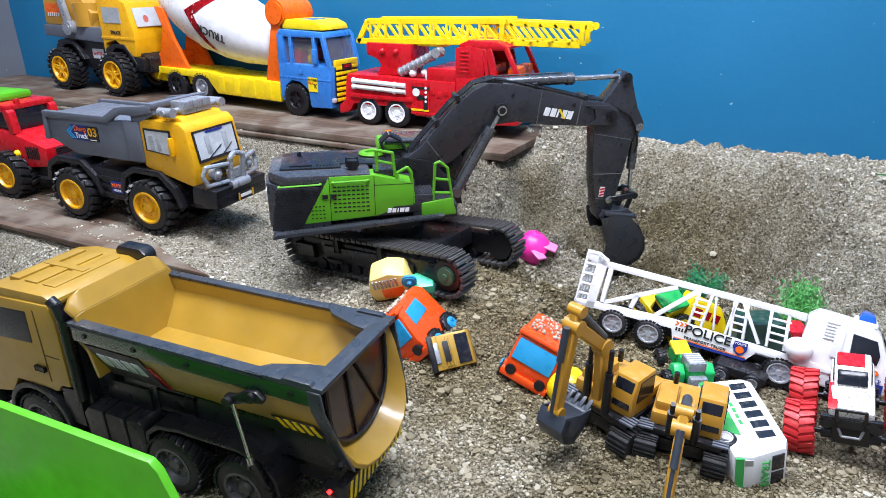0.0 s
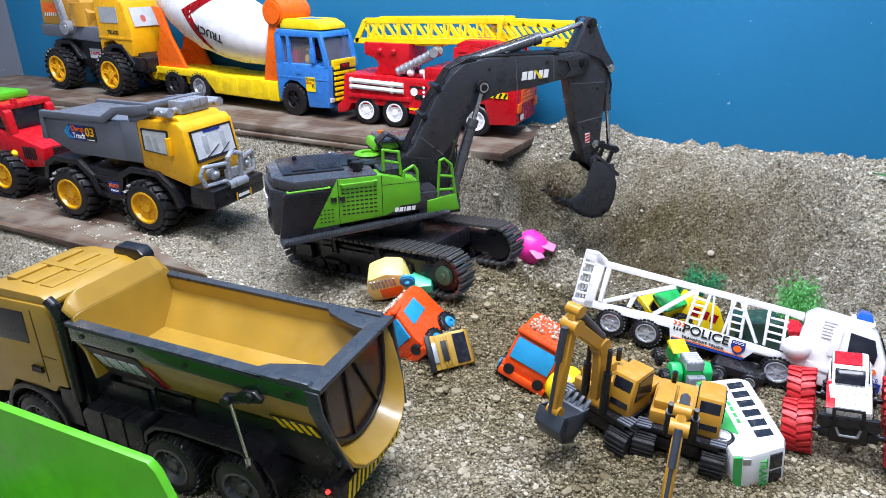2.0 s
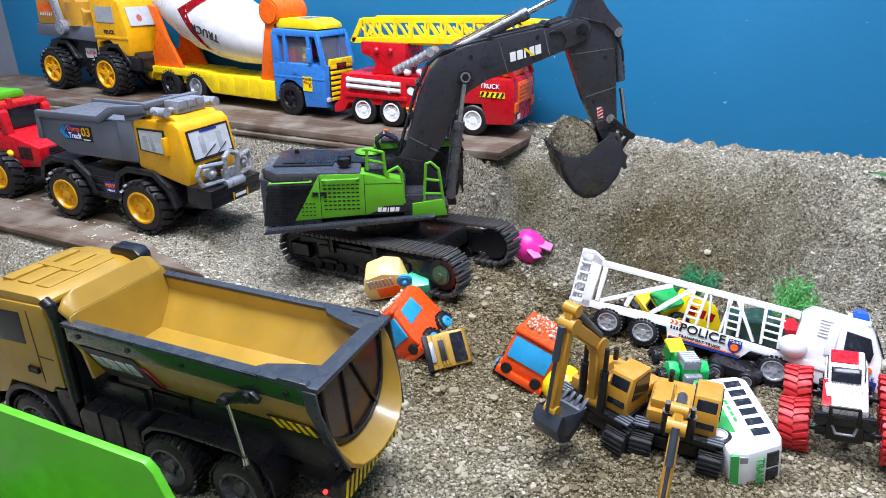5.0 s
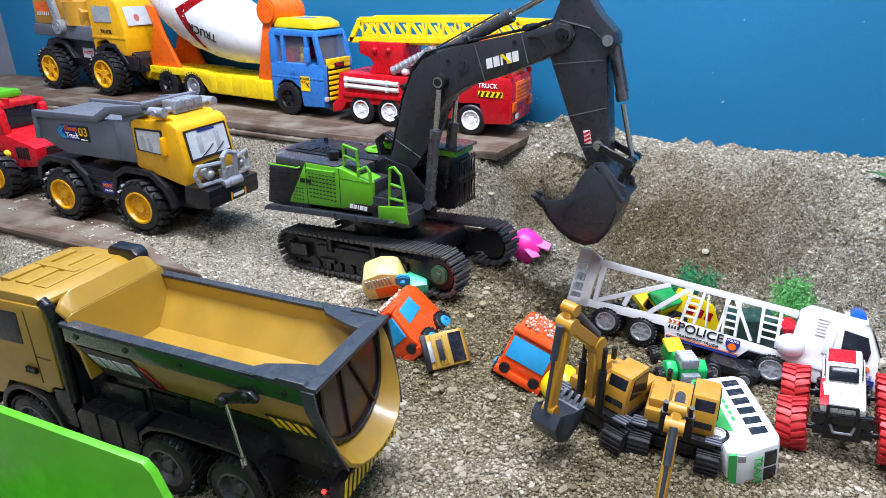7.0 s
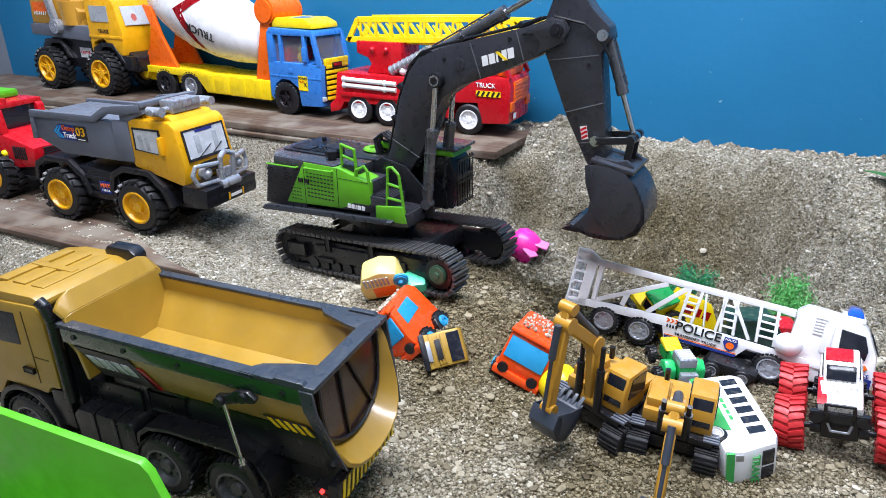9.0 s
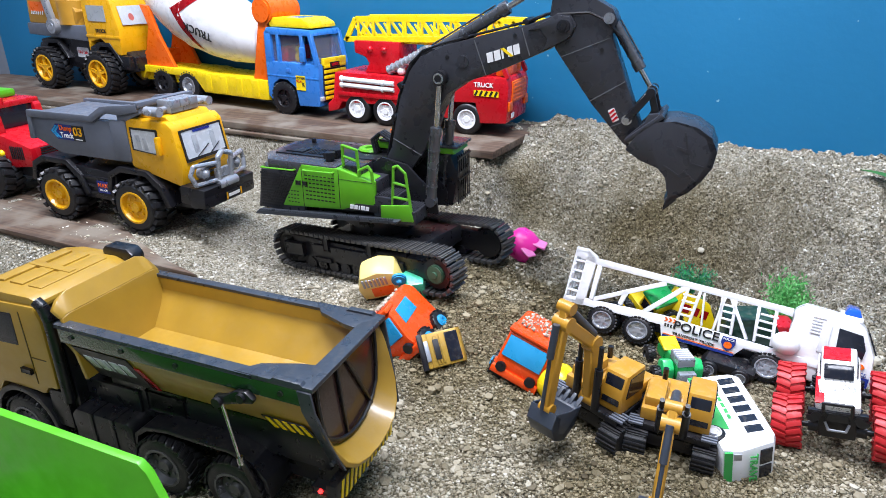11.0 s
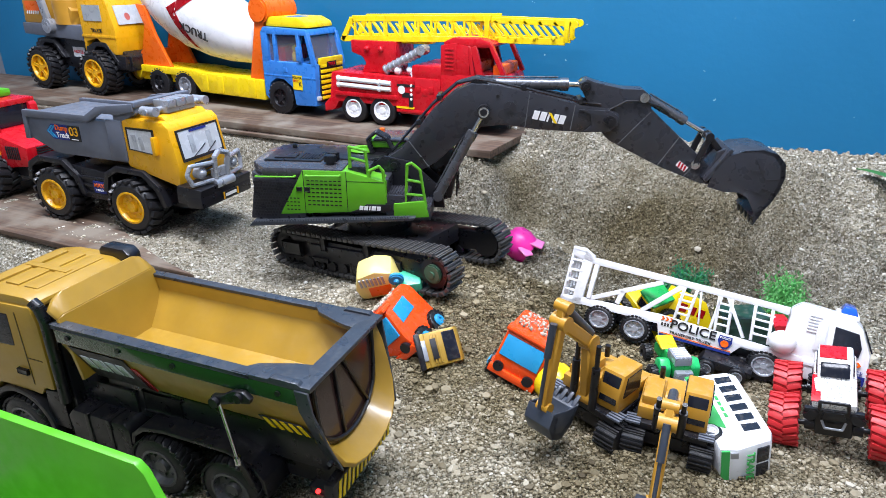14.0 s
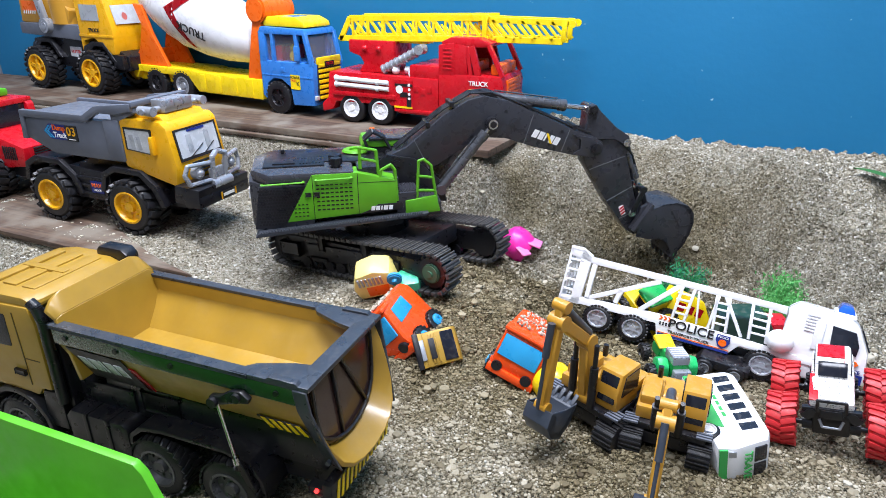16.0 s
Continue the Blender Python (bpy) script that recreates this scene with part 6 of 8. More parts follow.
    for i in range(5):
        y = -0.038 + i * 0.019
        part("tooth", Mesh().prism([(0.010, -0.100), (0.004, -0.107), (-0.022, -0.110), (-0.010, -0.099)], y - 0.005, y + 0.005, 0.001), BLACK, bu)
    for s in (-1, 1):
        for x, z in ((0, 0), (LINK_R, 0)):
            part("pin", Mesh().cyl((x, s * 0.028, z), (x, s * 0.034, z), 0.006, 14), STEEL, bu)
    # hydraulic rams: barrels and rods
    made = dict(house=h, boom=bm_, stick=sk_, bucket=bu, rams=[])
    for name, y, rb, rr, lb in (("boom_ram", -0.033, 0.0085, 0.0045, 0.13), ("boom_ram", 0.030, 0.0085, 0.0045, 0.13), ("stick_ram", 0.0, 0.0095, 0.005, 0.15), ("bucket_ram", 0.0, 0.0075, 0.004, 0.085)):
        b = Mesh().cyl((0, 0, 0), (lb, 0, 0), rb, 18, bevel=0.001).cyl((lb - 0.012, 0, 0), (lb + 0.003, 0, 0), rb * 1.18, 18, bevel=0.001).cyl((0, -rb, 0), (0, rb, 0), rb * 1.1, 14)
        for i in range(3):
            b.cyl((lb * (0.2 + 0.25 * i), 0, 0), (lb * (0.2 + 0.25 * i) + 0.003, 0, 0), rb * 1.12, 16)
        b.tube([(0.01, 0, rb * 1.25), (lb * 0.9, 0, rb * 1.25)], 0.0014)
        barrel = part(name + "_barrel", b, GUNMETAL, o, "gunmetal ram barrel")
        rod = part(name + "_rod", Mesh().cyl((-lb, 0, 0), (0, 0, 0), rr, 14).cyl((0, -rr * 1.6, 0), (0, rr * 1.6, 0), rr * 2.0, 14), STEEL, o, "polished steel ram rod")
        made["rams"].append((name, y, barrel, rod))
    il = Mesh()
    for s in (-1, 1):
        il.bar((0, s * 0.024, 0), (0.052, s * 0.024, 0), 0.004, 0.011, 0.001).cyl((0.052, s * 0.018, 0), (0.052, s * 0.028, 0), 0.007, 12)
    il.cyl((0.052, -0.025, 0), (0.052, 0.025, 0), 0.004, 10)
    made["idler"] = part("rocker_link", il, BLACK, o)
    hl = Mesh()
    for s in (-1, 1):
        hl.bar((0, s * 0.017, 0), (0.050, s * 0.017, 0), 0.004, 0.010, 0.001)
    made["hlink"] = part("bucket_link", hl, BLACK, o)
    return o, made


TRACKGREY = plastic("dusty_track_metal", (0.085, 0.084, 0.085), 0.40, metal=0.4, dust=0.35)
GUNMETAL = plastic("gunmetal", (0.13, 0.135, 0.15), 0.28, metal=0.7, dust=0.05)
SEAM = plastic("scored_line", (0.12, 0.125, 0.135), 0.4, dust=0.0)
HUBGREEN = plastic("dull_green_hub", (0.05, 0.13, 0.075), 0.45, dust=0.3)
digger, moving = excavator()

# ---- small toys on the sand ----


def ground_at(x, y):
    return float(ground_height(np.array([x]), np.array([y]))[0])


def police_transporter(at):
    """Origin at the near rear wheel's foot; the near side is y = 0."""
    o = thing("police_transport_truck", at, "white plastic toy police transport truck with open lattice sides", "toy truck")
    wd = 0.070
    for y, s in ((0.0, 1),):
        f = Mesh()
        th = 0.006
        y0, y1 = y, y + s * th
        f.bar((-0.070, y + s * 0.003, 0.040), (-0.064, y + s * 0.003, 0.145), 0.006, 0.004)
        f.prism([(-0.052, 0.040), (-0.036, 0.040), (-0.028, 0.135), (-0.046, 0.145)], y0, y1, 0.001)
        for i in range(6):
            f.bar((-0.070 + i * 0.001, y + s * 0.003, 0.044 + i * 0.019), (-0.045 + i * 0.001, y + s * 0.003, 0.044 + i * 0.019), 0.006, 0.004)
        f.prism([(-0.066, 0.145), (-0.045, 0.145), (-0.03, 0.132), (0.262, 0.128), (0.262, 0.115), (0.24, 0.118), (-0.025, 0.120), (-0.066, 0.128)], y0, y1, 0.001)
        f.prism([(-0.072, 0.050), (-0.072, 0.040), (0.09, 0.045), (0.095, 0.024), (0.20, 0.028), (0.212, 0.045), (0.31, 0.045), (0.31, 0.055), (0.09, 0.062), (-0.03, 0.055)], y0, y1, 0.001)
        f.bar((-0.025, y + s * 0.002, 0.055), (0.085, y + s * 0.002, 0.118), 0.004, 0.008)
        f.bar((0.062, y + s * 0.002, 0.06), (0.115, y + s * 0.002, 0.12), 0.004, 0.008)
        f.bar((-0.022, y + s * 0.002, 0.12), (-0.025, y + s * 0.002, 0.056), 0.006, 0.008)
        f.bar((0.028, y + s * 0.002, 0.087), (0.022, y + s * 0.002, 0.06), 0.004, 0.008)
        for x in (0.112, 0.130, 0.165, 0.172, 0.190, 0.222, 0.245):
            f.bar((x, y + s * 0.002, 0.06), (x + (0.006 if x < 0.17 else -0.004), y + s * 0.002, 0.12), 0.004, 0.0045)
        f.bar((0.148, y + s * 0.002, 0.062), (0.142, y + s * 0.002, 0.118), 0.004, 0.003)
        f.bar((0.212, y + s * 0.002, 0.060), (0.180, y + s * 0.002, 0.12), 0.004, 0.005)
        for x0, x1 in ((0.112, 0.134), (0.222, 0.246), (0.172, 0.19)):
            for z in (0.072, 0.084, 0.096, 0.107):
                f.bar((x0, y + s * 0.002, z), (x1, y + s * 0.002, z), 0.004, 0.0035)
        part("side_frame", f, WHITE, o, "white lattice side frame")
    t = Mesh()
    for z in (0.045, 0.062, 0.079, 0.096, 0.113, 0.135):
        t.bar((-0.067 + (z - 0.045) * 0.06, 0, z), (-0.067 + (z - 0.045) * 0.06, 0.045, z), 0.004, 0.005)
    for y in (0.012, 0.028, 0.044):
        t.bar((-0.068, y, 0.042), (-0.062, y, 0.14), 0.004, 0.005)
    part("tail_gate", t, WHITE, o, "white lattice tail ramp")
    part("deck", Mesh().box(0.09, 0.30, 0.004, wd - 0.02, 0.042, 0.047, 0.001), WHITE, o)
    c = Mesh().prism([(0.262, 0.045), (0.275, 0.022), (0.36, 0.020), (0.372, 0.04), (0.368, 0.085), (0.352, 0.122), (0.34, 0.130), (0.275, 0.134), (0.262, 0.122)], 0.002, wd - 0.002, 0.006)
    for i in range(6):
        c.box(0.287, 0.303, 0.0005, 0.004, 0.098 + i * 0.005, 0.1005 + i * 0.005, 0.0006)
    c.box(0.300, 0.312, 0.0, 0.004, 0.072, 0.118, 0.001)
    part("cab", c, WHITE, o, "white plastic cab")
    part("tank", Mesh().ball((0.262, -0.004, 0.072), 0.0185, 3), WHITE, o, "white plastic ball tank")
    part("side_window", Mesh().prism([(0.322, 0.085), (0.355, 0.077), (0.356, 0.092), (0.349, 0.113), (0.320, 0.116)], -0.0005, 0.004, 0.001), DARKGLASS, o, "dark cab window")
    part("windscreen", Mesh().box(-0.001, 0.001, 0.012, wd - 0.012, -0.017, 0.017, 0, pose(0.3625, 0, 0.102, 0, -24, 0)), DARKGLASS, o)
    part("beacon_base", Mesh().box(0.318, 0.346, 0.015, 0.07, 0.128, 0.136, 0.003), WHITE, o)
    part("beacon", Mesh().prism([(0.322, 0.135), (0.344, 0.133), (0.34, 0.146), (0.326, 0.147)], 0.018, 0.067, 0.003), BLUELENS, o, "blue emergency beacon")
    lettering("lettering", "POLICE", 0.0205, INK, o, face(0.143, -0.001, 0.0510, roll=-1), 1.0)
    lettering("lettering", "TRANSPORT TRUCK", 0.0062, INK, o, face(0.141, -0.001, 0.0365, roll=-1), 1.1)
    part("stripe", Mesh().box(0.096, 0.2, -0.001, 0.001, 0.0265, 0.0305, 0), NAVY, o, "navy stripe")
    part("stripe", Mesh().box(0.096, 0.2, -0.001, 0.001, 0.0315, 0.0328, 0), ORANGE, o)
    for i in range(3):
        x = 0.094 + i * 0.0065
        part("chevron", Mesh().prism([(x, 0.061), (x + 0.003, 0.061), (x + 0.006, 0.0575), (x + 0.003, 0.054), (x, 0.054), (x + 0.003, 0.0575)], -0.001, 0.001, 0), ORANGE, o)
    for i in range(8):
        part("check", Mesh().box(0.096 + 0.0045 * (i % 4), 0.0985 + 0.0045 * (i % 4), -0.001, 0.001, 0.048 - 0.003 * (i // 4), 0.0505 - 0.003 * (i // 4), 0), INK, o)
    sh = part("badge", Mesh().plan([(-0.009, 0.010), (0.009, 0.010), (0.010, 0.0), (0.006, -0.009), (0, -0.013), (-0.006, -0.009), (-0.010, 0.0)], -0.0005, 0.0008, 0), NAVY, o, "navy shield badge", at=face(0.190, -0.0012, 0.046))
    part("badge_disc", Mesh().cyl((0, 0, 0.0005), (0, 0, 0.0014), 0.0058, 18), ORANGE, sh, at=pose(0, -0.003, 0))
    lettering("lettering", "POLICE", 0.0048, WHITEINK, sh, pose(0, 0.0066, 0.0010))
    part("cab_stripe", Mesh().box(0.338, 0.368, -0.0004, 0.003, 0.036, 0.05, 0), NAVY, o)
    lettering("lettering", "POLICE", 0.0075, NAVY, o, face(0.352, -0.0006, 0.0545))
    part("cab_badge", Mesh().cyl((0.330, -0.0004, 0.066), (0.330, 0.002, 0.066), 0.007, 16), NAVY, o)
    for i in range(3):
        part("chevron", Mesh().prism([(0.342 + i * 0.006, 0.070), (0.345 + i * 0.006, 0.070), (0.348 + i * 0.006, 0.066), (0.345 + i * 0.006, 0.062), (0.342 + i * 0.006, 0.062), (0.345 + i * 0.006, 0.066)], -0.0006, 0.002, 0), ORANGE, o)
    for y, s in ((0.006, -1), (wd - 0.006, 1)):
        for x in (0.0, 0.058, 0.247):
            wheel(o, x, y, 0.0245, 0.0245, 0.018, SILVER, s, 24, 0.66, 6, lug_h=0.06, dish=0.1, rim_label="silver spoked rim")
    part("axle_beam", Mesh().box(-0.02, 0.26, 0.02, wd - 0.02, 0.025, 0.042, 0.002), BLACK, o)
    return o


police_transporter(pose(-0.152, 0.966, 0.038, -17, 0.8, -8) @ Matrix.Diagonal((1.03, 1, 0.92, 1)))


def monster_truck(at):
    o = thing("monster_truck", at, "white and red toy monster truck with big red tyres", "toy truck")
    part("chassis", Mesh().box(-0.06, 0.062, -0.018, 0.018, 0.028, 0.052, 0.003).prism([(0.05, 0.02), (0.068, 0.024), (0.072, 0.062), (0.05, 0.066)], -0.022, 0.022, 0.003), BLACK, o)
    b = Mesh().prism([(-0.07, 0.07), (0.075, 0.066), (0.078, 0.080), (0.03, 0.094), (-0.065, 0.096)], -0.030, 0.030, 0.005)
    b.prism([(-0.05, 0.092), (0.03, 0.092), (0.008, 0.122), (-0.04, 0.124)], -0.025, 0.025, 0.005)
    part("body", b, SCRIBBLE, o, "white body shell with scribbled print")
    part("bonnet_flash", Mesh().prism([(0.02, 0.0915), (0.077, 0.0795), (0.077, 0.081), (0.02, 0.096)], -0.031, -0.018, 0.001).prism([(-0.035, 0.1235), (0.006, 0.1215), (0.006, 0.1235), (-0.035, 0.1255)], -0.022, 0.016, 0.001), RED, o)
    part("windscreen", Mesh().box(-0.001, 0.0015, -0.020, 0.020, -0.012, 0.013, 0.001, pose(0.0205, 0, 0.107, 0, -36, 0)), DARKGLASS, o)
    for s in (-1, 1):
        part("side_window", Mesh().prism([(-0.03, 0.098), (0.02, 0.098), (0.006, 0.117), (-0.026, 0.118)], s * 0.0245, s * 0.0262, 0.001), DARKGLASS, o)
        for x in (0.06, -0.055):
            sp = Mesh().cyl((x, s * 0.026, 0.03), (x, s * 0.024, 0.075), 0.004, 10)
            for i in range(7):
                sp.cyl((x, s * 0.026, 0.036 + i * 0.005), (x, s * 0.026, 0.0385 + i * 0.005), 0.0068, 12)
            part("shock_absorber", sp, BLACK, o)
            part("axle", Mesh().cyl((x, 0, 0.036), (x, s * 0.060, 0.036), 0.004, 10).cyl((x, s * 0.022, 0.036), (x, s * 0.034, 0.036), 0.009, 14), BLACK, o)
            part("half_shaft", Mesh().cyl((x, s * 0.030, 0.036), (x, s * 0.046, 0.036), 0.0025, 8), STEEL, o)
    bb = Mesh().box(0.070, 0.080, -0.040, 0.040, 0.062, 0.070, 0.002).box(0.074, 0.082, -0.014, 0.014, 0.056, 0.068, 0.002)
    bb.tube([(0.079, -0.019, 0.066), (0.084, -0.019, 0.084), (0.084, 0.019, 0.084), (0.079, 0.019, 0.066)], 0.0026)
    for s in (-1, 1):
        bb.cyl((0.074, s * 0.028, 0.060), (0.082, s * 0.028, 0.060), 0.008, 16)
    part("bull_bar", bb, BLACK, o, "black plastic bull bar")
    part("tow_hook", Mesh().tube([(0.076, -0.014, 0.052), (0.08, -0.010, 0.042), (0.08, 0.010, 0.042), (0.076, 0.014, 0.052)], 0.0018), SILVER, o)
    for s in (-1, 1):
        for x in (0.046, -0.046):
            wheel(o, x, s * 0.059, 0.036, 0.036, 0.036, BLACK, s, 20, 0.5, lug_h=0.07, tyre_mat=REDTYRE, rim_label="black rim")
    # a short, narrow shell between the tyres
    for ob in o.children:
        if ob.name.split(".")[0] != "wheel":
            for v in ob.data.vertices:
                v.co.x, v.co.y = v.co.x * 0.80, v.co.y * (0.86 if v.co.z > 0.06 else 1.0)
                if v.co.z > 0.09:
                    v.co.z = 0.09 + (v.co.z - 0.09) * 0.8
    return o


def scribble_material():
    m, t, p = nodes("scribbled_white_print")
    tc = t.nodes.new("ShaderNodeTexCoord").outputs["Object"]
    n = t.nodes.new("ShaderNodeTexNoise")
    n.inputs["Scale"].default_value, n.inputs["Detail"].default_value, n.inputs["Distortion"].default_value = 45, 3, 2.0
    t.links.new(tc, n.inputs["Vector"])
    r = t.nodes.new("ShaderNodeValToRGB")
    e = r.color_ramp.elements
    e[0].position, e[1].position = 0.0, 0.47
    e[0].color = e[1].color = (0.78, 0.77, 0.76, 1)
    for q, c in ((0.49, (0.05, 0.05, 0.05, 1)), (0.51, (0.78, 0.77, 0.76, 1)), (0.66, (0.78, 0.77, 0.76, 1)), (0.68, (0.6, 0.03, 0.02, 1))):
        k = r.color_ramp.elements.new(q)
        k.color = c
    t.links.new(n.outputs["Fac"], r.inputs["Fac"])
    t.links.new(r.outputs["Color"], p.inputs["Base Color"])
    p.inputs["Roughness"].default_value = 0.35
    return m


SCRIBBLE = scribble_material()
REDTYRE = plastic("red_rubber", (0.50, 0.012, 0.016), 0.5, dust=0.15)
monster_truck(pose(0.189, 0.850, 0.034, 10, 0, -95) @ Matrix.Scale(0.94, 4))


SLATE = plastic("dark_slate_plastic", (0.032, 0.040, 0.056), 0.38, dust=0.12)


def mini_excavator(at, reach, boom, stick, bucket, label):
    """A small ochre excavator; boom, stick and bucket angles in degrees."""
    o = thing("toy_excavator", at, label, "toy excavator", "small ochre excavators")
    for s in (-1, 1):
        y = s * 0.040
        pts = [(-0.042 + 0.016 * math.cos(a), 0.018 + 0.016 * math.sin(a)) for a in np.linspace(math.pi / 2, 3 * math.pi / 2, 8)] + [(0.042 + 0.016 * math.cos(a), 0.018 + 0.016 * math.sin(a)) for a in np.linspace(-math.pi / 2, math.pi / 2, 8)]
        t = Mesh().prism(pts, y - 0.013, y + 0.013, 0.001)
        for i in range(17):
            x = -0.05 + i * 0.00625
            t.box(x - 0.0015, x + 0.0015, y - 0.0135, y + 0.0135, 0.0325, 0.036, 0.0004).box(x - 0.0015, x + 0.0015, y - 0.0135, y + 0.0135, 0.0005, 0.003, 0.0004)
        for e in (-1, 1):
            for a in np.linspace(-1.4, 1.4, 9):
                m = pose(e * 0.042, y, 0.018, 0, math.degrees(-a) if e > 0 else 180 - math.degrees(a), 0)
                t.box(0.0145, 0.0182, -0.0135, 0.0135, -0.0012, 0.0012, 0.0003, m)
        part("track", t, RUBBER, o, "black rubber track")
    part("chassis", Mesh().box(-0.035, 0.04, -0.030, 0.030, 0.014, 0.032, 0.003).cyl((0, 0, 0.03), (0, 0, 0.038), 0.022, 20), BLACK, o)
    part("deck", Mesh().plan([(-0.055, -0.04), (0.042, -0.045), (0.048, 0.045), (-0.055, 0.04), (-0.062, 0.0)], 0.037, 0.046, 0.002), BLACK, o)
    ft = Mesh()
    for y in (-0.043, 0.043):
        for i in range(4):
            ft.box(0.030 + i * 0.005, 0.033 + i * 0.005, y - 0.009, y + 0.009, 0.045, 0.048, 0.0005)
    part("foot_grate", ft, GREYBLUE, o)
    part("engine_hood", Mesh().prism([(-0.055, 0.046), (0.005, 0.046), (0.005, 0.060), (-0.045, 0.062), (-0.056, 0.056)], -0.038, 0.036, 0.003).box(-0.04, 0.035, -0.040, -0.012, 0.046, 0.064, 0.003).box(-0.02, 0.028, -0.037, -0.014, 0.062, 0.076, 0.003), OCHRE, o, "ochre engine cover")
    c = Mesh().prism([(-0.012, 0.046), (0.036, 0.046), (0.037, 0.07), (0.028, 0.096), (-0.010, 0.097)], 0.012, 0.042, 0.003)
    part("cab", c, OCHRE, o, "ochre cab")
    part("windscreen", Mesh().box(-0.0006, 0.0012, 0.0155, 0.0385, -0.018, 0.018, 0.0005, pose(0.0335, 0, 0.075, 0, -12, 0)), DARKGLASS, o)
    for y in (0.0115, 0.0425):
        part("side_window", Mesh().prism([(-0.006, 0.066), (0.028, 0.066), (0.022, 0.091), (-0.006, 0.092)], y - 0.0008, y + 0.0008, 0), DARKGLASS, o)
    part("exhaust", Mesh().cyl((-0.03, -0.02, 0.07), (-0.03, -0.02, 0.086), 0.0035, 10), BLACK, o)
    # arm
    f = Vector((0.038, -0.001, 0.052))
    d = lambda a, r: Vector((math.cos(radians(a)) * r, 0, math.sin(radians(a)) * r))
    L1, L2 = reach, reach * 0.72
    elbow = f + d(boom + 22, reach * 0.55)
    tip = f + d(boom, L1)
    end = tip + d(stick, L2)
    bm_ = Mesh()
    for p, q, w0 in ((f, elbow, 0.02), (elbow, tip, 0.018)):
        bm_.bar(p, q, 0.012, w0 * 0.85, 0.002)
    bm_.cyl(elbow + Vector((0, -0.008, 0)), elbow + Vector((0, 0.008, 0)), 0.0105, 16).cyl(tip + Vector((0, -0.010, 0)), tip + Vector((0, 0.010, 0)), 0.009, 16).cyl(f + Vector((0, -0.010, 0)), f + Vector((0, 0.010, 0)), 0.010, 16)
    part("boom", bm_, OCHRE, o, "ochre boom")
    part("badge", Mesh().box(-0.006, 0.006, -0.001, 0.001, -0.006, 0.006, 0, pose(*(elbow + d(boom - 20, 0.02) + Vector((0, -0.009, 0))), 0, -boom, 0)), INK, o)
    sk = Mesh().bar(tip - d(stick, 0.018), end, 0.011, 0.012, 0.002).cyl(end + Vector((0, -0.008, 0)), end + Vector((0, 0.008, 0)), 0.007, 14)
    sk.cyl(tip - d(stick, 0.018) + Vector((0, -0.009, 0)), tip - d(stick, 0.018) + Vector((0, 0.009, 0)), 0.007, 14)
    part("stick", sk, OCHRE, o, "ochre dipper stick")
    n = Vector((-math.sin(radians(stick)), 0, math.cos(radians(stick))))
    part("stick_ram", Mesh().cyl(elbow + Vector((0, 0, 0.012)), tip - d(stick, 0.018), 0.0055, 14), SLATE, o, "dark grey plastic ram")
    part("bucket_ram", Mesh().cyl(tip + n * 0.013, tip + d(stick, 0.04) + n * 0.013, 0.0042, 14).cyl(tip + d(stick, 0.04) + n * 0.013, end + n * 0.010, 0.0022, 12), SLATE, o, "dark grey plastic ram")
    for y in (-0.014, 0.014):
        part("boom_ram", Mesh().cyl(f + Vector((0.008, y, -0.008)), f + d(boom + 18, 0.05) + Vector((0, y, 0)), 0.005, 12).cyl(f + d(boom + 18, 0.045) + Vector((0, y, 0)), elbow + Vector((0, y, 0)), 0.003, 10), BLACK, o)
    pr = [(0.0, 0.006), (0.018, 0.008), (0.034, -0.006), (0.036, -0.024), (0.020, -0.038), (-0.006, -0.042), (0.0, -0.034), (0.014, -0.030), (0.026, -0.020), (0.024, -0.008), (0.004, -0.006)]
    m = Matrix.Translation(end) @ pose(0, 0, 0, 0, -bucket, 0)
    bk = Mesh().prism(pr, -0.018, 0.018, 0.001, m)
    sd = [(0.0, 0.004), (0.018, 0.007), (0.034, -0.006), (0.036, -0.024), (0.020, -0.038), (-0.004, -0.041), (0.0, -0.02)]
    for s in (-1, 1):
        bk.prism(sd, s * 0.018, s * 0.016, 0.0006, m)
    for i in range(4):
        bk.prism([(0.0, -0.041), (-0.014, -0.045), (-0.002, -0.036)], -0.016 + i * 0.009, -0.011 + i * 0.009, 0.0004, m)
    part("bucket", bk, SLATE, o, "blue-grey plastic bucket")
    return o


mini_excavator(pose(-0.010, 0.750, 0.026, 0, 0, -90) @ Matrix.Scale(1.02, 4), 0.118, 36, -60, 10, "ochre toy excavator leaning its arm towards the front of the sand")
mini_excavator(pose(-0.100, 0.758, 0.026, 0, 0, -113) @ Matrix.Scale(1.08, 4), 0.145, 63, -80, -72, "ochre toy excavator with raised arm and blue-grey bucket")


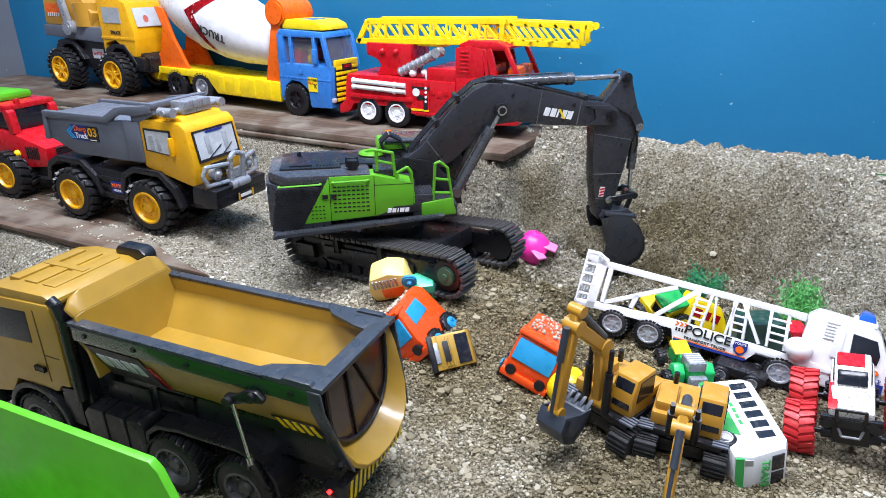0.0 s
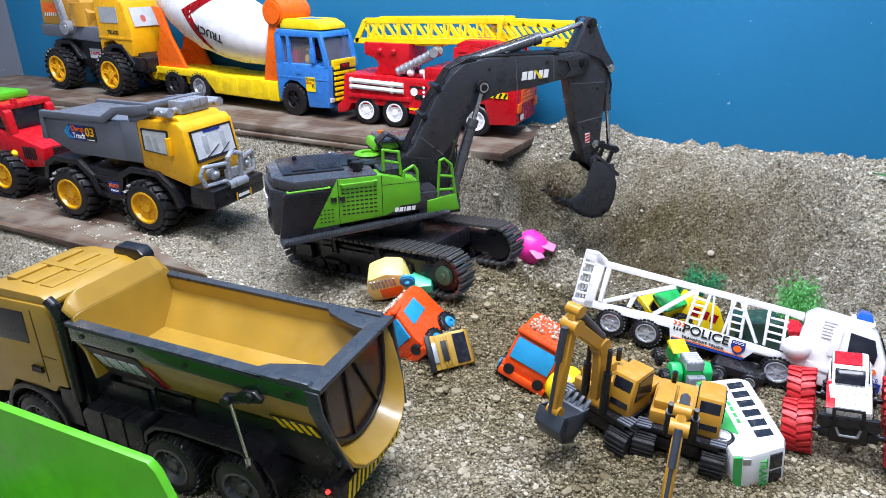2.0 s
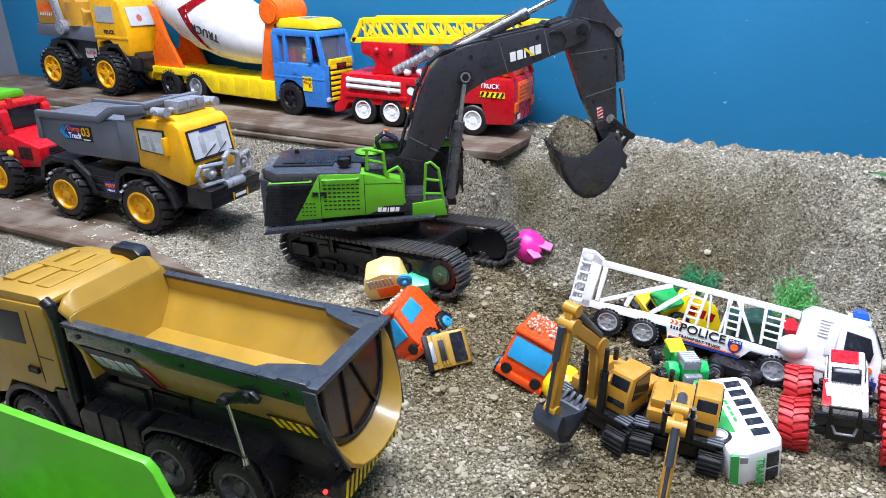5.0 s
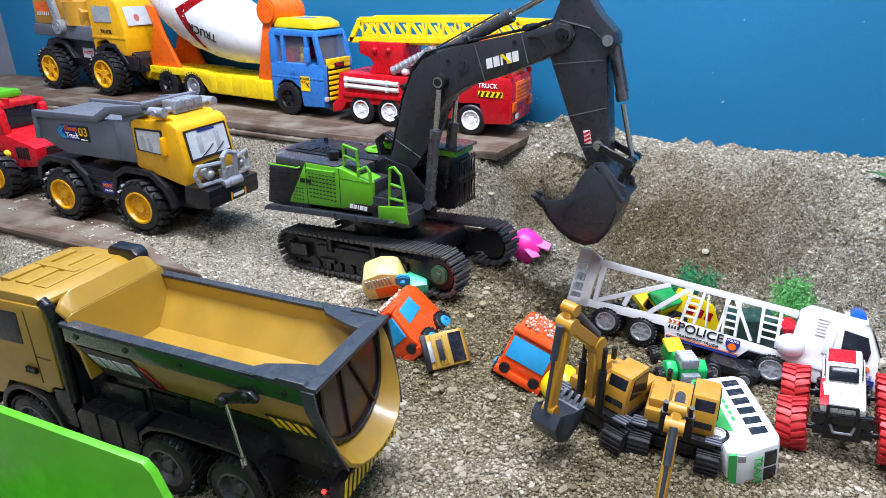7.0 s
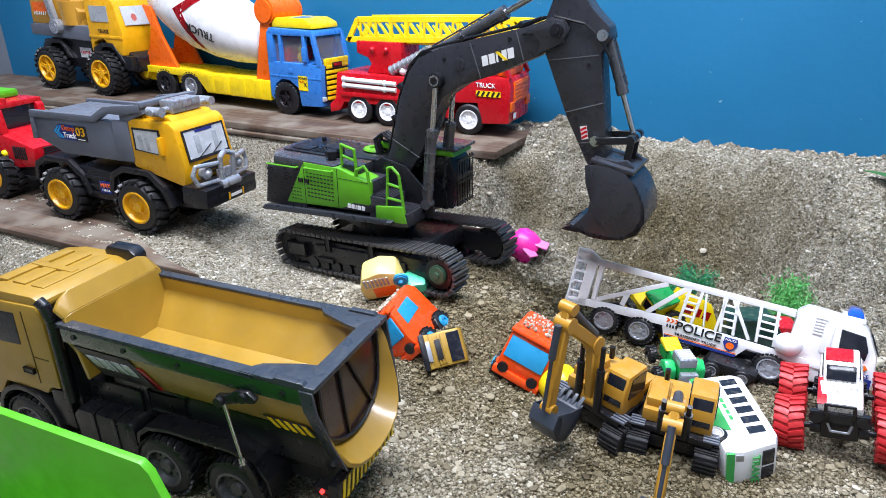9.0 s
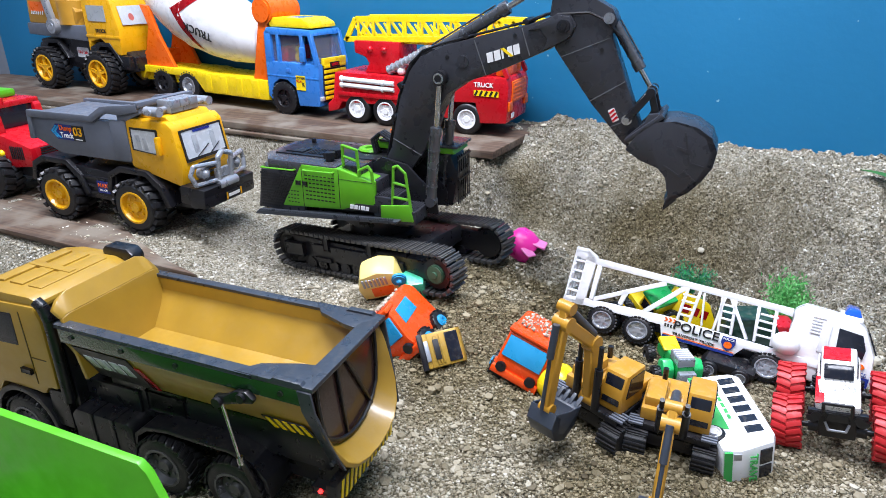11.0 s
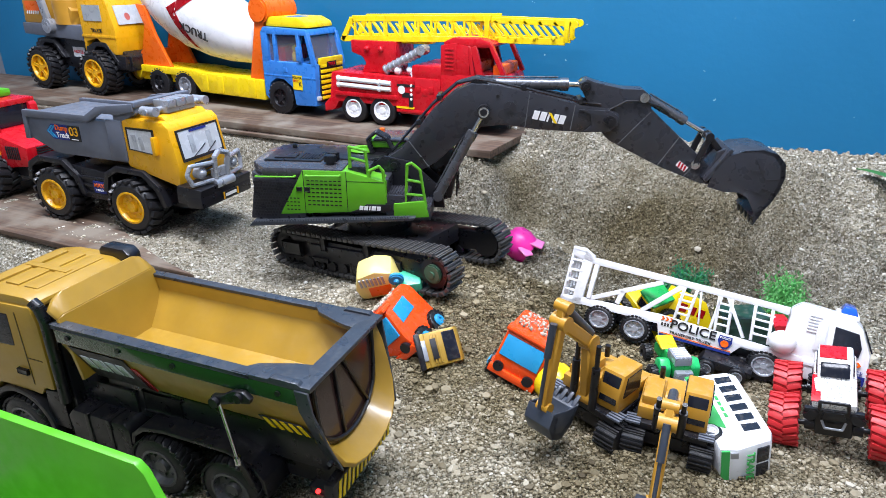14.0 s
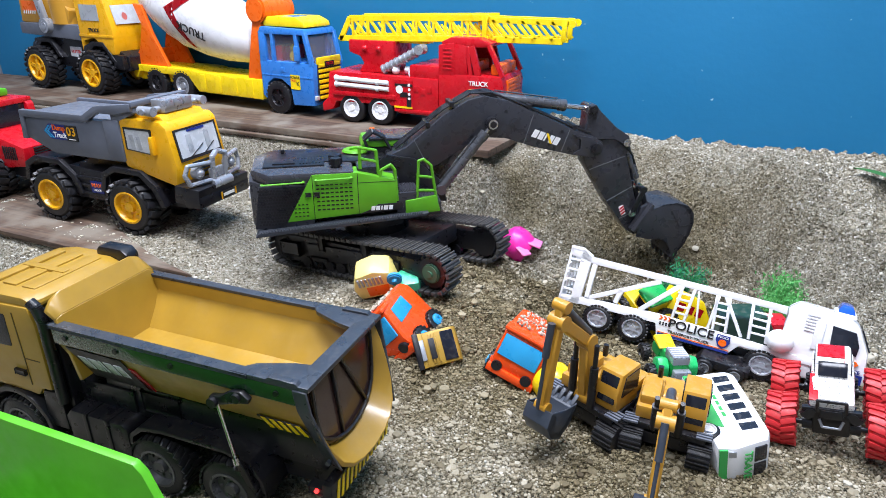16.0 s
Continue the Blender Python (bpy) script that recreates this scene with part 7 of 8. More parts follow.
def travel_bus(at):
    o = thing("toy_bus", at, "white and green toy travel bus lying on its side", "toy bus")
    b = Mesh().prism([(-0.062, 0.012), (0.064, 0.012), (0.068, 0.03), (0.058, 0.068), (0.045, 0.074), (-0.055, 0.074), (-0.064, 0.066)], -0.026, 0.026, 0.007)
    part("body", b, WHITE, o, "white plastic body")
    for s in (-1, 1):
        part("green_skirt", Mesh().prism([(-0.060, 0.014), (0.028, 0.014), (0.034, 0.030), (-0.060, 0.030)], s * 0.0255, s * 0.0268, 0.0004), BUSGREEN, o, "green side panel")
        for i in range(6):
            x = -0.052 + i * 0.0165
            part("side_window", Mesh().prism([(x, 0.046), (x + 0.011, 0.046), (x + 0.009, 0.064), (x - 0.001, 0.064)], s * 0.0255, s * 0.0265, 0), DARKGLASS, o)
        for i in range(7):
            part("small_print", Mesh().box(-0.05 + i * 0.010, -0.043 + i * 0.010, s * 0.0255, s * 0.0263, 0.035, 0.0385, 0), BUSGREEN, o)
        for x in (-0.038, 0.036):
            wheel(o, x, s * 0.022, 0.012, 0.013, 0.010, WHITE, s, hub=0.68, dish=0.05, rim_label="white rim")
    for y in (-0.011, 0.011):
        part("windscreen", Mesh().box(-0.0008, 0.001, y - 0.0095, y + 0.0095, 0.012, 0.026, 0.0005, pose(0.0655, 0, 0.040, 0, -15, 0)), DARKGLASS, o)
    lettering("lettering", "TRAVEL", 0.0125, BUSGREEN, o, pose(0.0672, 0, 0.043, 90, 0, 90) @ pose(0, 0, 0.0006, -15, 0, 0), 1.0, lean=0.2)
    part("front_stripe", Mesh().box(-0.001, 0.0012, -0.024, 0.024, -0.004, 0.004, 0, pose(0.066, 0, 0.018, 0, 6, 0)), BUSGREEN, o)
    for y in (-0.018, 0.018):
        part("headlight", Mesh().box(-0.001, 0.0014, y - 0.004, y + 0.004, -0.004, 0.004, 0.0005, pose(0.0665, 0, 0.027, 0, 6, 0)), SILVER, o)
    return o


BUSGREEN = plastic("bus_green_print", (0.045, 0.40, 0.09), 0.35, dust=0.1)
travel_bus(facing((0.012, 0.760, 0.042), (-0.05, -0.52, 0.85), (0.95, 0.10, 0.10), 1.15))


TOYORANGE = plastic("red_orange_plastic", (0.85, 0.075, 0.008), 0.26, dust=0.15)


def cartoon_car(at, label):
    """A rounded orange toy lorry cab with big blue window."""
    o = thing("toy_car", at, label, "toy car", "orange toy lorries")
    b = Mesh().prism([(-0.045, 0.006), (0.046, 0.006), (0.050, 0.03), (0.040, 0.072), (0.028, 0.082), (-0.035, 0.084), (-0.047, 0.072)], -0.036, 0.036, 0.010)
    b.box(0.042, 0.053, -0.038, 0.038, 0.004, 0.016, 0.003)
    b.box(0.02, 0.045, -0.037, 0.037, 0.073, 0.080, 0.004)
    part("body", b, TOYORANGE, o, "glossy orange plastic body")
    part("windscreen", Mesh().box(-0.001, 0.0022, -0.031, 0.031, -0.0165, 0.0165, 0.001, pose(0.0452, 0, 0.052, 0, -13.5, 0)), CYAN, o, "bright blue printed windscreen")
    for s in (-1, 1):
        part("side_window", Mesh().prism([(-0.012, 0.046), (0.03, 0.044), (0.026, 0.068), (-0.012, 0.070)], s * 0.0355, s * 0.0368, 0.0004), CYAN, o)
        part("headlight", Mesh().cyl((0.044, s * 0.024, 0.018), (0.054, s * 0.024, 0.018), 0.008, 18, bevel=0.001), BLACK, o, "round black headlamp")
        for x in (-0.025, 0.022):
            wheel(o, x, s * 0.035, 0.005, 0.019, 0.014, CYAN, s, 16, 0.5, lug_h=0.05, dish=-0.15, rim_label="light blue hub")
        part("wheel_arch", Mesh().prism([(0.002, 0.006), (0.008, 0.020), (0.036, 0.020), (0.042, 0.006), (0.036, 0.006), (0.032, 0.015), (0.012, 0.015), (0.008, 0.006)], s * 0.0355, s * 0.039, 0.0006), TOYORANGE, o)
    part("underside", Mesh().box(-0.044, 0.044, -0.032, 0.032, -0.008, 0.010, 0.002), BLACK, o)
    lp = Mesh()
    rs = np.random.RandomState(9)
    for _ in range(150):
        x, y = rs.uniform(-0.035, 0.028), rs.uniform(-0.028, 0.028)
        lp.ball((x, y, 0.084 + rs.uniform(-0.001, 0.001)), rs.uniform(0.0008, 0.0026), 1)
    part("sand_dusting", lp, PEBBLE, o, "sand grains on the roof")
    return o


cartoon_car(facing((-0.240, 0.812, 0.030), (-0.42, -0.30, 0.86), (0.38, 0.85, 0.40)), "orange toy lorry with blue windscreen half buried in sand")
cartoon_car(facing((-0.408, 0.806, 0.036), (-0.37, -0.51, 0.77), (-0.70, 0.70, 0.12), 1.1), "orange toy lorry with blue windows tipped over on the sand")


def gold_lorry(at):
    o = thing("toy_lorry", at, "small gold toy lorry lying on its side in the sand", "toy lorry")
    b = Mesh().prism([(-0.05, 0.010), (0.028, 0.010), (0.030, 0.030), (0.024, 0.060), (0.018, 0.064), (-0.016, 0.064), (-0.018, 0.03), (-0.05, 0.03)], -0.024, 0.024, 0.004)
    b.box(0.026, 0.032, -0.024, 0.024, 0.008, 0.016, 0.002)
    for i in range(3):
        b.box(0.029, 0.032, -0.02, 0.02, 0.032 - i * 0.004, 0.034 - i * 0.004, 0.0006)
    part("body", b, GOLDTOY, o, "gold painted body")
    part("windscreen", Mesh().box(-0.001, 0.0014, -0.020, 0.020, -0.009, 0.009, 0.0005, pose(0.0268, 0, 0.049, 0, -11, 0)), DARKGLASS, o)
    pl = part("name_bar", Mesh().box(-0.0005, 0.001, -0.014, 0.014, -0.004, 0.004, 0.0003, pose(0.0315, 0, 0.0265)), INK, o)
    for s in (-1, 1):
        part("side_window", Mesh().prism([(-0.010, 0.044), (0.018, 0.042), (0.014, 0.058), (-0.010, 0.058)], s * 0.0238, s * 0.0248, 0), DARKGLASS, o)
        wheel(o, 0.008, s * 0.021, 0.010, 0.011, 0.009, SILVER, s, hub=0.55)
    part("bumper", Mesh().box(0.022, 0.036, -0.025, 0.025, 0.002, 0.010, 0.002), BLACK, o)
    part("grille", Mesh().box(0.030, 0.0345, -0.014, 0.014, 0.010, 0.016, 0.0005), SILVER, o)
    return o


GOLDTOY = plastic("toy_gold_paint", (0.42, 0.25, 0.035), 0.35, metal=0.2, dust=0.25)
gold_lorry(facing((-0.392, 0.765, 0.045), (0.0, 0.12, 0.98), (0.95, 0.24, 0.0), 1.12))


def sand_mixer(at):
    o = thing("toy_mixer", at, "cream and mint plastic toy truck half buried beside the track", "toy truck")
    b = Mesh().prism([(-0.035, 0.0), (0.030, 0.0), (0.034, 0.02), (0.026, 0.048), (0.0, 0.056), (-0.03, 0.05), (-0.04, 0.025)], -0.022, 0.022, 0.008)
    part("body", b, CREAM, o, "cream yellow plastic body")
    g = Mesh()
    for i in range(7):
        g.box(-0.028 + i * 0.006, -0.0245 + i * 0.006, -0.0235, -0.021, 0.030, 0.046, 0.0005)
    part("grille", g, SILVER, o, "pale silver grille")
    part("opening", Mesh().box(-0.018, 0.018, -0.0225, -0.018, 0.006, 0.026, 0.001), ORANGE, o)
    part("tray", Mesh().prism([(0.022, -0.01), (0.062, -0.012), (0.066, 0.022), (0.026, 0.026)], -0.030, 0.018, 0.004), MINT, o, "mint green plastic tray")
    part("wheel", Mesh().cyl((0.030, -0.026, 0.034), (0.030, -0.018, 0.034), 0.012, 18, bevel=0.002).ball((0.030, -0.027, 0.034), 0.005, 1), CYAN, o, "light blue wheel")
    return o


sand_mixer(pose(-0.515, 0.888, 0.082, 20, -14, 22) @ Matrix.Scale(1.1, 4))


def pink_scoop(at):
    o = thing("toy_scoop", at, "bright pink plastic toy shovel stuck in the sand", "toy shovel")
    k = Mesh()
    k.lathe([(0.0, 0.006), (0.003, 0.016), (0.010, 0.022), (0.022, 0.0235), (0.034, 0.021), (0.040, 0.017), (0.038, 0.016), (0.022, 0.0215), (0.008, 0.018), (0.002, 0.006)], (0, 0, 0), (1, 0.1, -0.35), 28, ring=True)
    part("blade", k, PINK, o)
    part("handle", Mesh().bar((0.034, 0.002, 0.006), (0.052, 0.006, 0.004), 0.020, 0.003, 0.001).bar((0.030, -0.014, 0.000), (0.046, -0.020, -0.004), 0.016, 0.003, 0.001), PINKPALE, o, "paler pink handle")
    return o


PINKPALE = plastic("pale_pink_plastic", (0.85, 0.22, 0.50), 0.35, dust=0.15)
pink_scoop(pose(-0.371, 1.128, 0.117, 0, 12, -8) @ Matrix.Scale(1.45, 4))


def green_tractor(at):
    o = thing("toy_tractor", at, "small green toy tractor with silver grille and yellow seat", "toy tractor")
    part("body", Mesh().prism([(-0.05, 0.014), (0.028, 0.014), (0.030, 0.036), (-0.01, 0.040), (-0.05, 0.030)], -0.012, 0.012, 0.003), KELLY, o, "green plastic body")
    part("grille", Mesh().box(0.0, 0.030, -0.013, 0.013, 0.036, 0.050, 0.002), SILVER, o, "silver louvred grille")
    k = Mesh()
    for i in range(5):
        k.box(0.003 + i * 0.0055, 0.0055 + i * 0.0055, -0.011, 0.011, 0.0495, 0.0515, 0.0004)
    part("louvre", k, WHITE, o)
    part("seat", Mesh().prism([(-0.045, 0.04), (-0.015, 0.036), (-0.012, 0.040), (-0.040, 0.048)], -0.016, 0.010, 0.002), LEMON, o, "yellow plastic seat")
    for s in (-1, 1):
        part("fender", Mesh().prism([(-0.004, 0.012), (0.0, 0.034), (0.014, 0.040), (0.026, 0.030), (0.026, 0.012)], s * 0.014, s * 0.030, 0.003), MINTGREEN, o, "bright green mudguard")
        wheel(o, 0.012, s * 0.036, 0.013, 0.014, 0.010, BLACK, s, 16, 0.5)
        wheel(o, -0.042, s * 0.026, 0.014, 0.015, 0.012, BLACK, s, 16, 0.5)
    part("front_weight", Mesh().box(0.028, 0.040, -0.012, 0.014, 0.008, 0.030, 0.003), SILVER, o)
    return o


MINTGREEN = plastic("vivid_green_plastic", (0.015, 0.48, 0.13), 0.3, dust=0.1)
green_tractor(pose(-0.022, 0.897, 0.030, 0, 0, -62))


def far_toys():
    a = thing("toy_loader", pose(-0.085, 1.045, 0.028, 10, 25, -40), "yellow and green toy loader behind the transport truck", "toy loader")
    part("body", Mesh().box(-0.045, 0.045, -0.022, 0.022, 0.02, 0.05, 0.006).prism([(-0.02, 0.05), (0.025, 0.05), (0.018, 0.082), (-0.015, 0.082)], -0.02, 0.02, 0.004), LEMON, a)
    part("window", Mesh().box(-0.012, 0.016, -0.0208, 0.0208, 0.055, 0.075, 0), DARKGLASS, a)
    for s in (-1, 1):
        for x in (-0.03, 0.03):
            wheel(a, x, s * 0.026, 0.02, 0.021, 0.014, LEMON, s, 16, 0.6)
    part("roof", Mesh().box(-0.018, 0.02, -0.022, 0.022, 0.081, 0.088, 0.003), KELLY, a, "green roof")
    b = thing("toy_loader", pose(-0.030, 1.030, 0.040, -15, 20, 20), "yellow toy loader with black windows behind the lattice", "toy loader")
    part("body", Mesh().prism([(-0.04, 0.01), (0.04, 0.01), (0.045, 0.03), (0.02, 0.06), (-0.03, 0.065)], -0.022, 0.022, 0.004), LEMON, b)
    for i in range(3):
        part("window", Mesh().box(-0.02 + i * 0.016, -0.008 + i * 0.016, -0.0226, 0.0226, 0.032, 0.046, 0), REDLAMP, b)
    for s in (-1, 1):
        wheel(b, -0.03, s * 0.026, 0.012, 0.018, 0.012, LEMON, s, 16, 0.6)
    c = thing("toy_lorry", pose(0.075, 1.005, 0.036, 0, 0, 20), "dark green and red toy lorry behind the transport truck", "toy lorry")
    part("body", Mesh().prism([(-0.05, 0.012), (0.03, 0.012), (0.034, 0.05), (0.02, 0.075), (-0.05, 0.07)], -0.024, 0.024, 0.004), DARKGREEN, c, "dark green plastic body")
    part("box", Mesh().box(0.03, 0.06, -0.02, 0.02, 0.02, 0.06, 0.003), RED, c, "red plastic box")
    for s in (-1, 1):
        for x in (-0.03, 0.03):
            wheel(c, x, s * 0.024, 0.014, 0.015, 0.01, SILVER, s, hub=0.6)
    d = thing("toy_car", pose(0.048, 0.935, 0.032, 0, 0, -8), "black toy car with silver wheels under the transport truck", "toy car")
    part("body", Mesh().prism([(-0.04, 0.01), (0.04, 0.01), (0.04, 0.02), (0.02, 0.024), (-0.03, 0.026)], -0.018, 0.018, 0.003), BLACK, d)
    for s in (-1, 1):
        for x in (-0.022, 0.022):
            wheel(d, x, s * 0.020, 0.012, 0.0125, 0.008, SILVER, s, 0, 0.66, 6)
    e = thing("toy_bucket", pose(-0.182, 0.785, 0.060, 30, 10, 30), "round yellow plastic toy drum leaning by the excavator", "toy drum")
    part("drum", Mesh().lathe([(0, 0.026), (0.006, 0.030), (0.018, 0.031), (0.03, 0.026), (0.032, 0.02)], (0, 0, -0.01), (0.3, -0.6, 0.2), 28), LEMON, e)
    part("rim", Mesh().box(-0.035, 0.035, -0.012, 0.012, -0.03, -0.012, 0.004), LEMON, e)


DARKGREEN = plastic("dark_green_plastic", (0.012, 0.05, 0.03), 0.35, dust=0.15)
far_toys()

# ---- plastic plants ----


def shrub(at, size, material, label, count, seed, spread=1.0):
    o = thing("plastic_shrub", at, label, "plant", "plastic shrubs")
    rs = random.Random(seed)
    st, lf = Mesh(), bmesh.new()
    for i in range(16):
        a, e = rs.uniform(0, 6.28), rs.uniform(0.25, 1.45)
        d = Vector((math.cos(a) * math.cos(e) * spread, math.sin(a) * math.cos(e) * spread, math.sin(e))).normalized()
        L = size * rs.uniform(0.6, 1.0)
        st.tube([(0, 0, 0), d * L * 0.5 + Vector((0, 0, 0.003)), d * L], 0.0008, 5)
        for _ in range(count // 16):
            u = rs.uniform(0.25, 1.05)
            c = d * L * u + Vector((rs.gauss(0, 1), rs.gauss(0, 1), rs.gauss(0, 1))) * size * 0.11
            q = Euler((rs.uniform(0, 6.28), rs.uniform(0, 6.28), rs.uniform(0, 6.28))).to_matrix()
            s = rs.uniform(0.0022, 0.0048)
            v = [lf.verts.new(c + q @ Vector(p) * s) for p in ((-1, 0, 0), (0, -0.32, 0.1), (1.2, 0, 0), (0, 0.32, 0.1))]
            lf.faces.new((v[0], v[1], v[2]))
            lf.faces.new((v[0], v[2], v[3]))
    part("stem", st, KELLY, o)
    m = Mesh()
    m.bm.free()
    m.bm = lf
    part("leaves", m, material, o)
    return o


LEAF = leaf_material("bright_plastic_leaf", (0.05, 0.26, 0.05), (0.16, 0.50, 0.14))
LEAF2 = leaf_material("blue_green_leaf", (0.01, 0.14, 0.10), (0.05, 0.32, 0.10))
LEAF3 = leaf_material("broad_leaf", (0.015, 0.085, 0.02), (0.05, 0.19, 0.04))
shrub(pose(0.130, 1.135, ground_at(0.130, 1.135)), 0.080, LEAF, "bright green plastic shrub in the sand", 3600, 1)
shrub(pose(0.165, 1.115, ground_at(0.165, 1.115)), 0.055, LEAF, "bright green plastic shrub in the sand", 1200, 5)
shrub(pose(-0.022, 1.172, ground_at(-0.022, 1.172)), 0.068, LEAF2, "blue-green plastic shrub by the pit", 1800, 2)
shrub(pose(-0.06, 1.145, ground_at(-0.06, 1.145)), 0.04, LEAF2, "blue-green plastic shrub by the pit", 900, 3)


def broad_plant(at):
    o = thing("plastic_plant", at, "dark green plastic plant with long pointed leaves", "plant")
    rs = random.Random(4)
    for i in range(13):
        a, e, L = rs.uniform(0, 6.28), rs.uniform(0.35, 1.3), rs.uniform(0.06, 0.09)
        m = Matrix.Translation((0, 0, 0.015)) @ Matrix.Rotation(a, 4, "Z") @ Matrix.Rotation(-e, 4, "Y")
        b = bmesh.new()
        prev = None
        for k in range(7):
            u = k / 6
            w = 0.0135 * math.sin(math.pi * min(1, u * 0.9 + 0.08))
            z = -0.02 * u * u
            row = [b.verts.new((u * L, -w, z + 0.002)), b.verts.new((u * L, 0, z)), b.verts.new((u * L, w, z + 0.002))]
            if prev:
                b.faces.new((prev[0], row[0], row[1], prev[1]))
                b.faces.new((prev[1], row[1], row[2], prev[2]))
            prev = row
        t = Mesh().add(b, m)
        part("leaf", t, LEAF3, o)
    part("stem", Mesh().cyl((0, 0, -0.01), (0, 0, 0.03), 0.003, 8), LEAF3, o)
    return o


broad_plant(pose(0.342, 1.475, ground_at(0.342, 1.475) + 0.002) @ Matrix.Scale(1.15, 4))

# ---- sand carried in the bucket ----


def lump(name, radius, seed, label, squash=0.7):
    rs = random.Random(seed)
    b = bmesh.new()
    bmesh.ops.create_icosphere(b, subdivisions=4 if radius > 0.01 else 1, radius=1)
    for v in b.verts:
        k = 1 + 0.28 * noise.noise(v.co * 2.1 + Vector((seed, 0, 0))) + 0.10 * noise.noise(v.co * 9) + 0.05 * noise.noise(v.co * 25)
        v.co = v.co * k * radius
        v.co.z *= squash
    m = Mesh().add(b)
    return tagged(part(name, m, SAND), label, "sand", "scooped sand")


def load_body():
    """Sand that lies in the bucket's bowl, in the bucket's own space."""
    b = bmesh.new()
    bmesh.ops.create_icosphere(b, subdivisions=5, radius=1)
    for v in b.verts:
        k = 1 + 0.10 * noise.noise(v.co * 3) + 0.07 * noise.noise(v.co * 9) + 0.05 * noise.noise(v.co * 22)
        v.co = Vector((0.004 + v.co.x * 0.056 * k, v.co.y * 0.0395, -0.066 + v.co.z * 0.046 * k))
    ob = part("sand_load", Mesh().add(b), SAND)
    wet_shade = ob.data.attributes.new("damp_shade", "FLOAT", "POINT")
    wet_shade.data.foreach_set("value", [0.65] * len(ob.data.vertices))
    return tagged(ob, "scooped damp brown sand in the excavator bucket", "sand", "scooped sand")


LOAD = load_body()
CRUMBS = [lump("sand_clump", 0.0018 + 0.003 * (i % 5) / 5, i + 3, "small clump of falling sand") for i in range(96)]


# ---- how the excavator works: degrees by time ----
YAW = [(0, 35.4), (0.5, 36.7), (1, 40.9), (1.5, 44.3), (2, 45.8), (2.5, 47.5), (3, 48.7), (3.5, 49), (4.2, 48.9), (5.2, 24), (6.3, -2.2), (6.5, -4.5), (7.5, -4.3), (8, -4.6), (9.2, -4.7), (10.3, -1.5), (11.3, 4.2), (11.5, 5.6), (12, 7.9), (12.5, 11.5), (13, 13), (13.5, 13.8), (14, 18.6), (14.5, 25.0), (15, 26.4), (15.5, 31.5), (16, 34.7)]
BOOM = [(0, 11.7), (0.5, 15.4), (1, 19.1), (1.5, 20.4), (2, 25.4), (2.5, 31.2), (3, 34.9), (3.5, 36.5), (4.2, 36.4), (5.2, 37.5), (6.3, 38.6), (7.5, 38.6), (8, 39.6), (9.2, 39.6), (10.3, 40), (11.3, 40.1), (11.5, 40.1), (12, 37.4), (12.5, 31.1), (13, 25.1), (13.5, 19.1), (14, 13), (14.5, 6.7), (15, 2.0), (15.5, 0.7), (16, 1.2)]
STICK = [(0, -87.9), (0.5, -85.4), (1, -81.9), (1.5, -79.8), (2, -77.4), (2.5, -73.6), (3, -70.4), (3.5, -70), (4.2, -69.6), (6.3, -69.3), (7.5, -69.5), (8, -68.2), (9.2, -68.4), (10.3, -62), (11.3, -50), (11.5, -47), (12, -41), (12.5, -38.2), (13, -35), (13.5, -30), (14, -28.2), (14.5, -34.9), (15, -41.4), (15.5, -52), (16, -59)]
CURL = [(0, -8), (0.5, -16), (1, -26), (1.5, -35), (2, -40), (2.5, -47), (3, -54), (3.5, -62), (4.2, -68), (6.3, -76), (6.5, -72), (7, -52), (7.5, -32), (8, -25), (8.5, -21), (9.2, -5), (10.3, 24), (11.3, 45), (12, 48), (12.5, 47), (13.5, 53), (14, 57), (14.5, 53), (15, 50), (15.5, 54), (16, 57)]


def at_time(table, t):
    """Smooth between the rows, flat where they are flat."""
    ts, vs = [r[0] for r in table], [r[1] for r in table]
    i = min(max(int(np.searchsorted(ts, t, side="right")) - 1, 0), len(ts) - 2)

    def slope(j):
        if j <= 0 or j >= len(ts) - 1:
            return 0.0
        d0, d1 = (vs[j] - vs[j - 1]) / (ts[j] - ts[j - 1]), (vs[j + 1] - vs[j]) / (ts[j + 1] - ts[j])
        return 0.0 if d0 * d1 <= 0 else 2 * d0 * d1 / (d0 + d1)

    h = ts[i + 1] - ts[i]
    u = min(max((t - ts[i]) / h, 0), 1)
    a, b = slope(i) * h, slope(i + 1) * h
    return (2 * u ** 3 - 3 * u * u + 1) * vs[i] + (u ** 3 - 2 * u * u + u) * a + (3 * u * u - 2 * u ** 3) * vs[i + 1] + (u ** 3 - u * u) * b


def rot(p, ang):
    c, s = math.cos(radians(ang)), math.sin(radians(ang))
    return (p[0] * c - p[1] * s, p[0] * s + p[1] * c)


def plus(a, b):
    return (a[0] + b[0], a[1] + b[1])


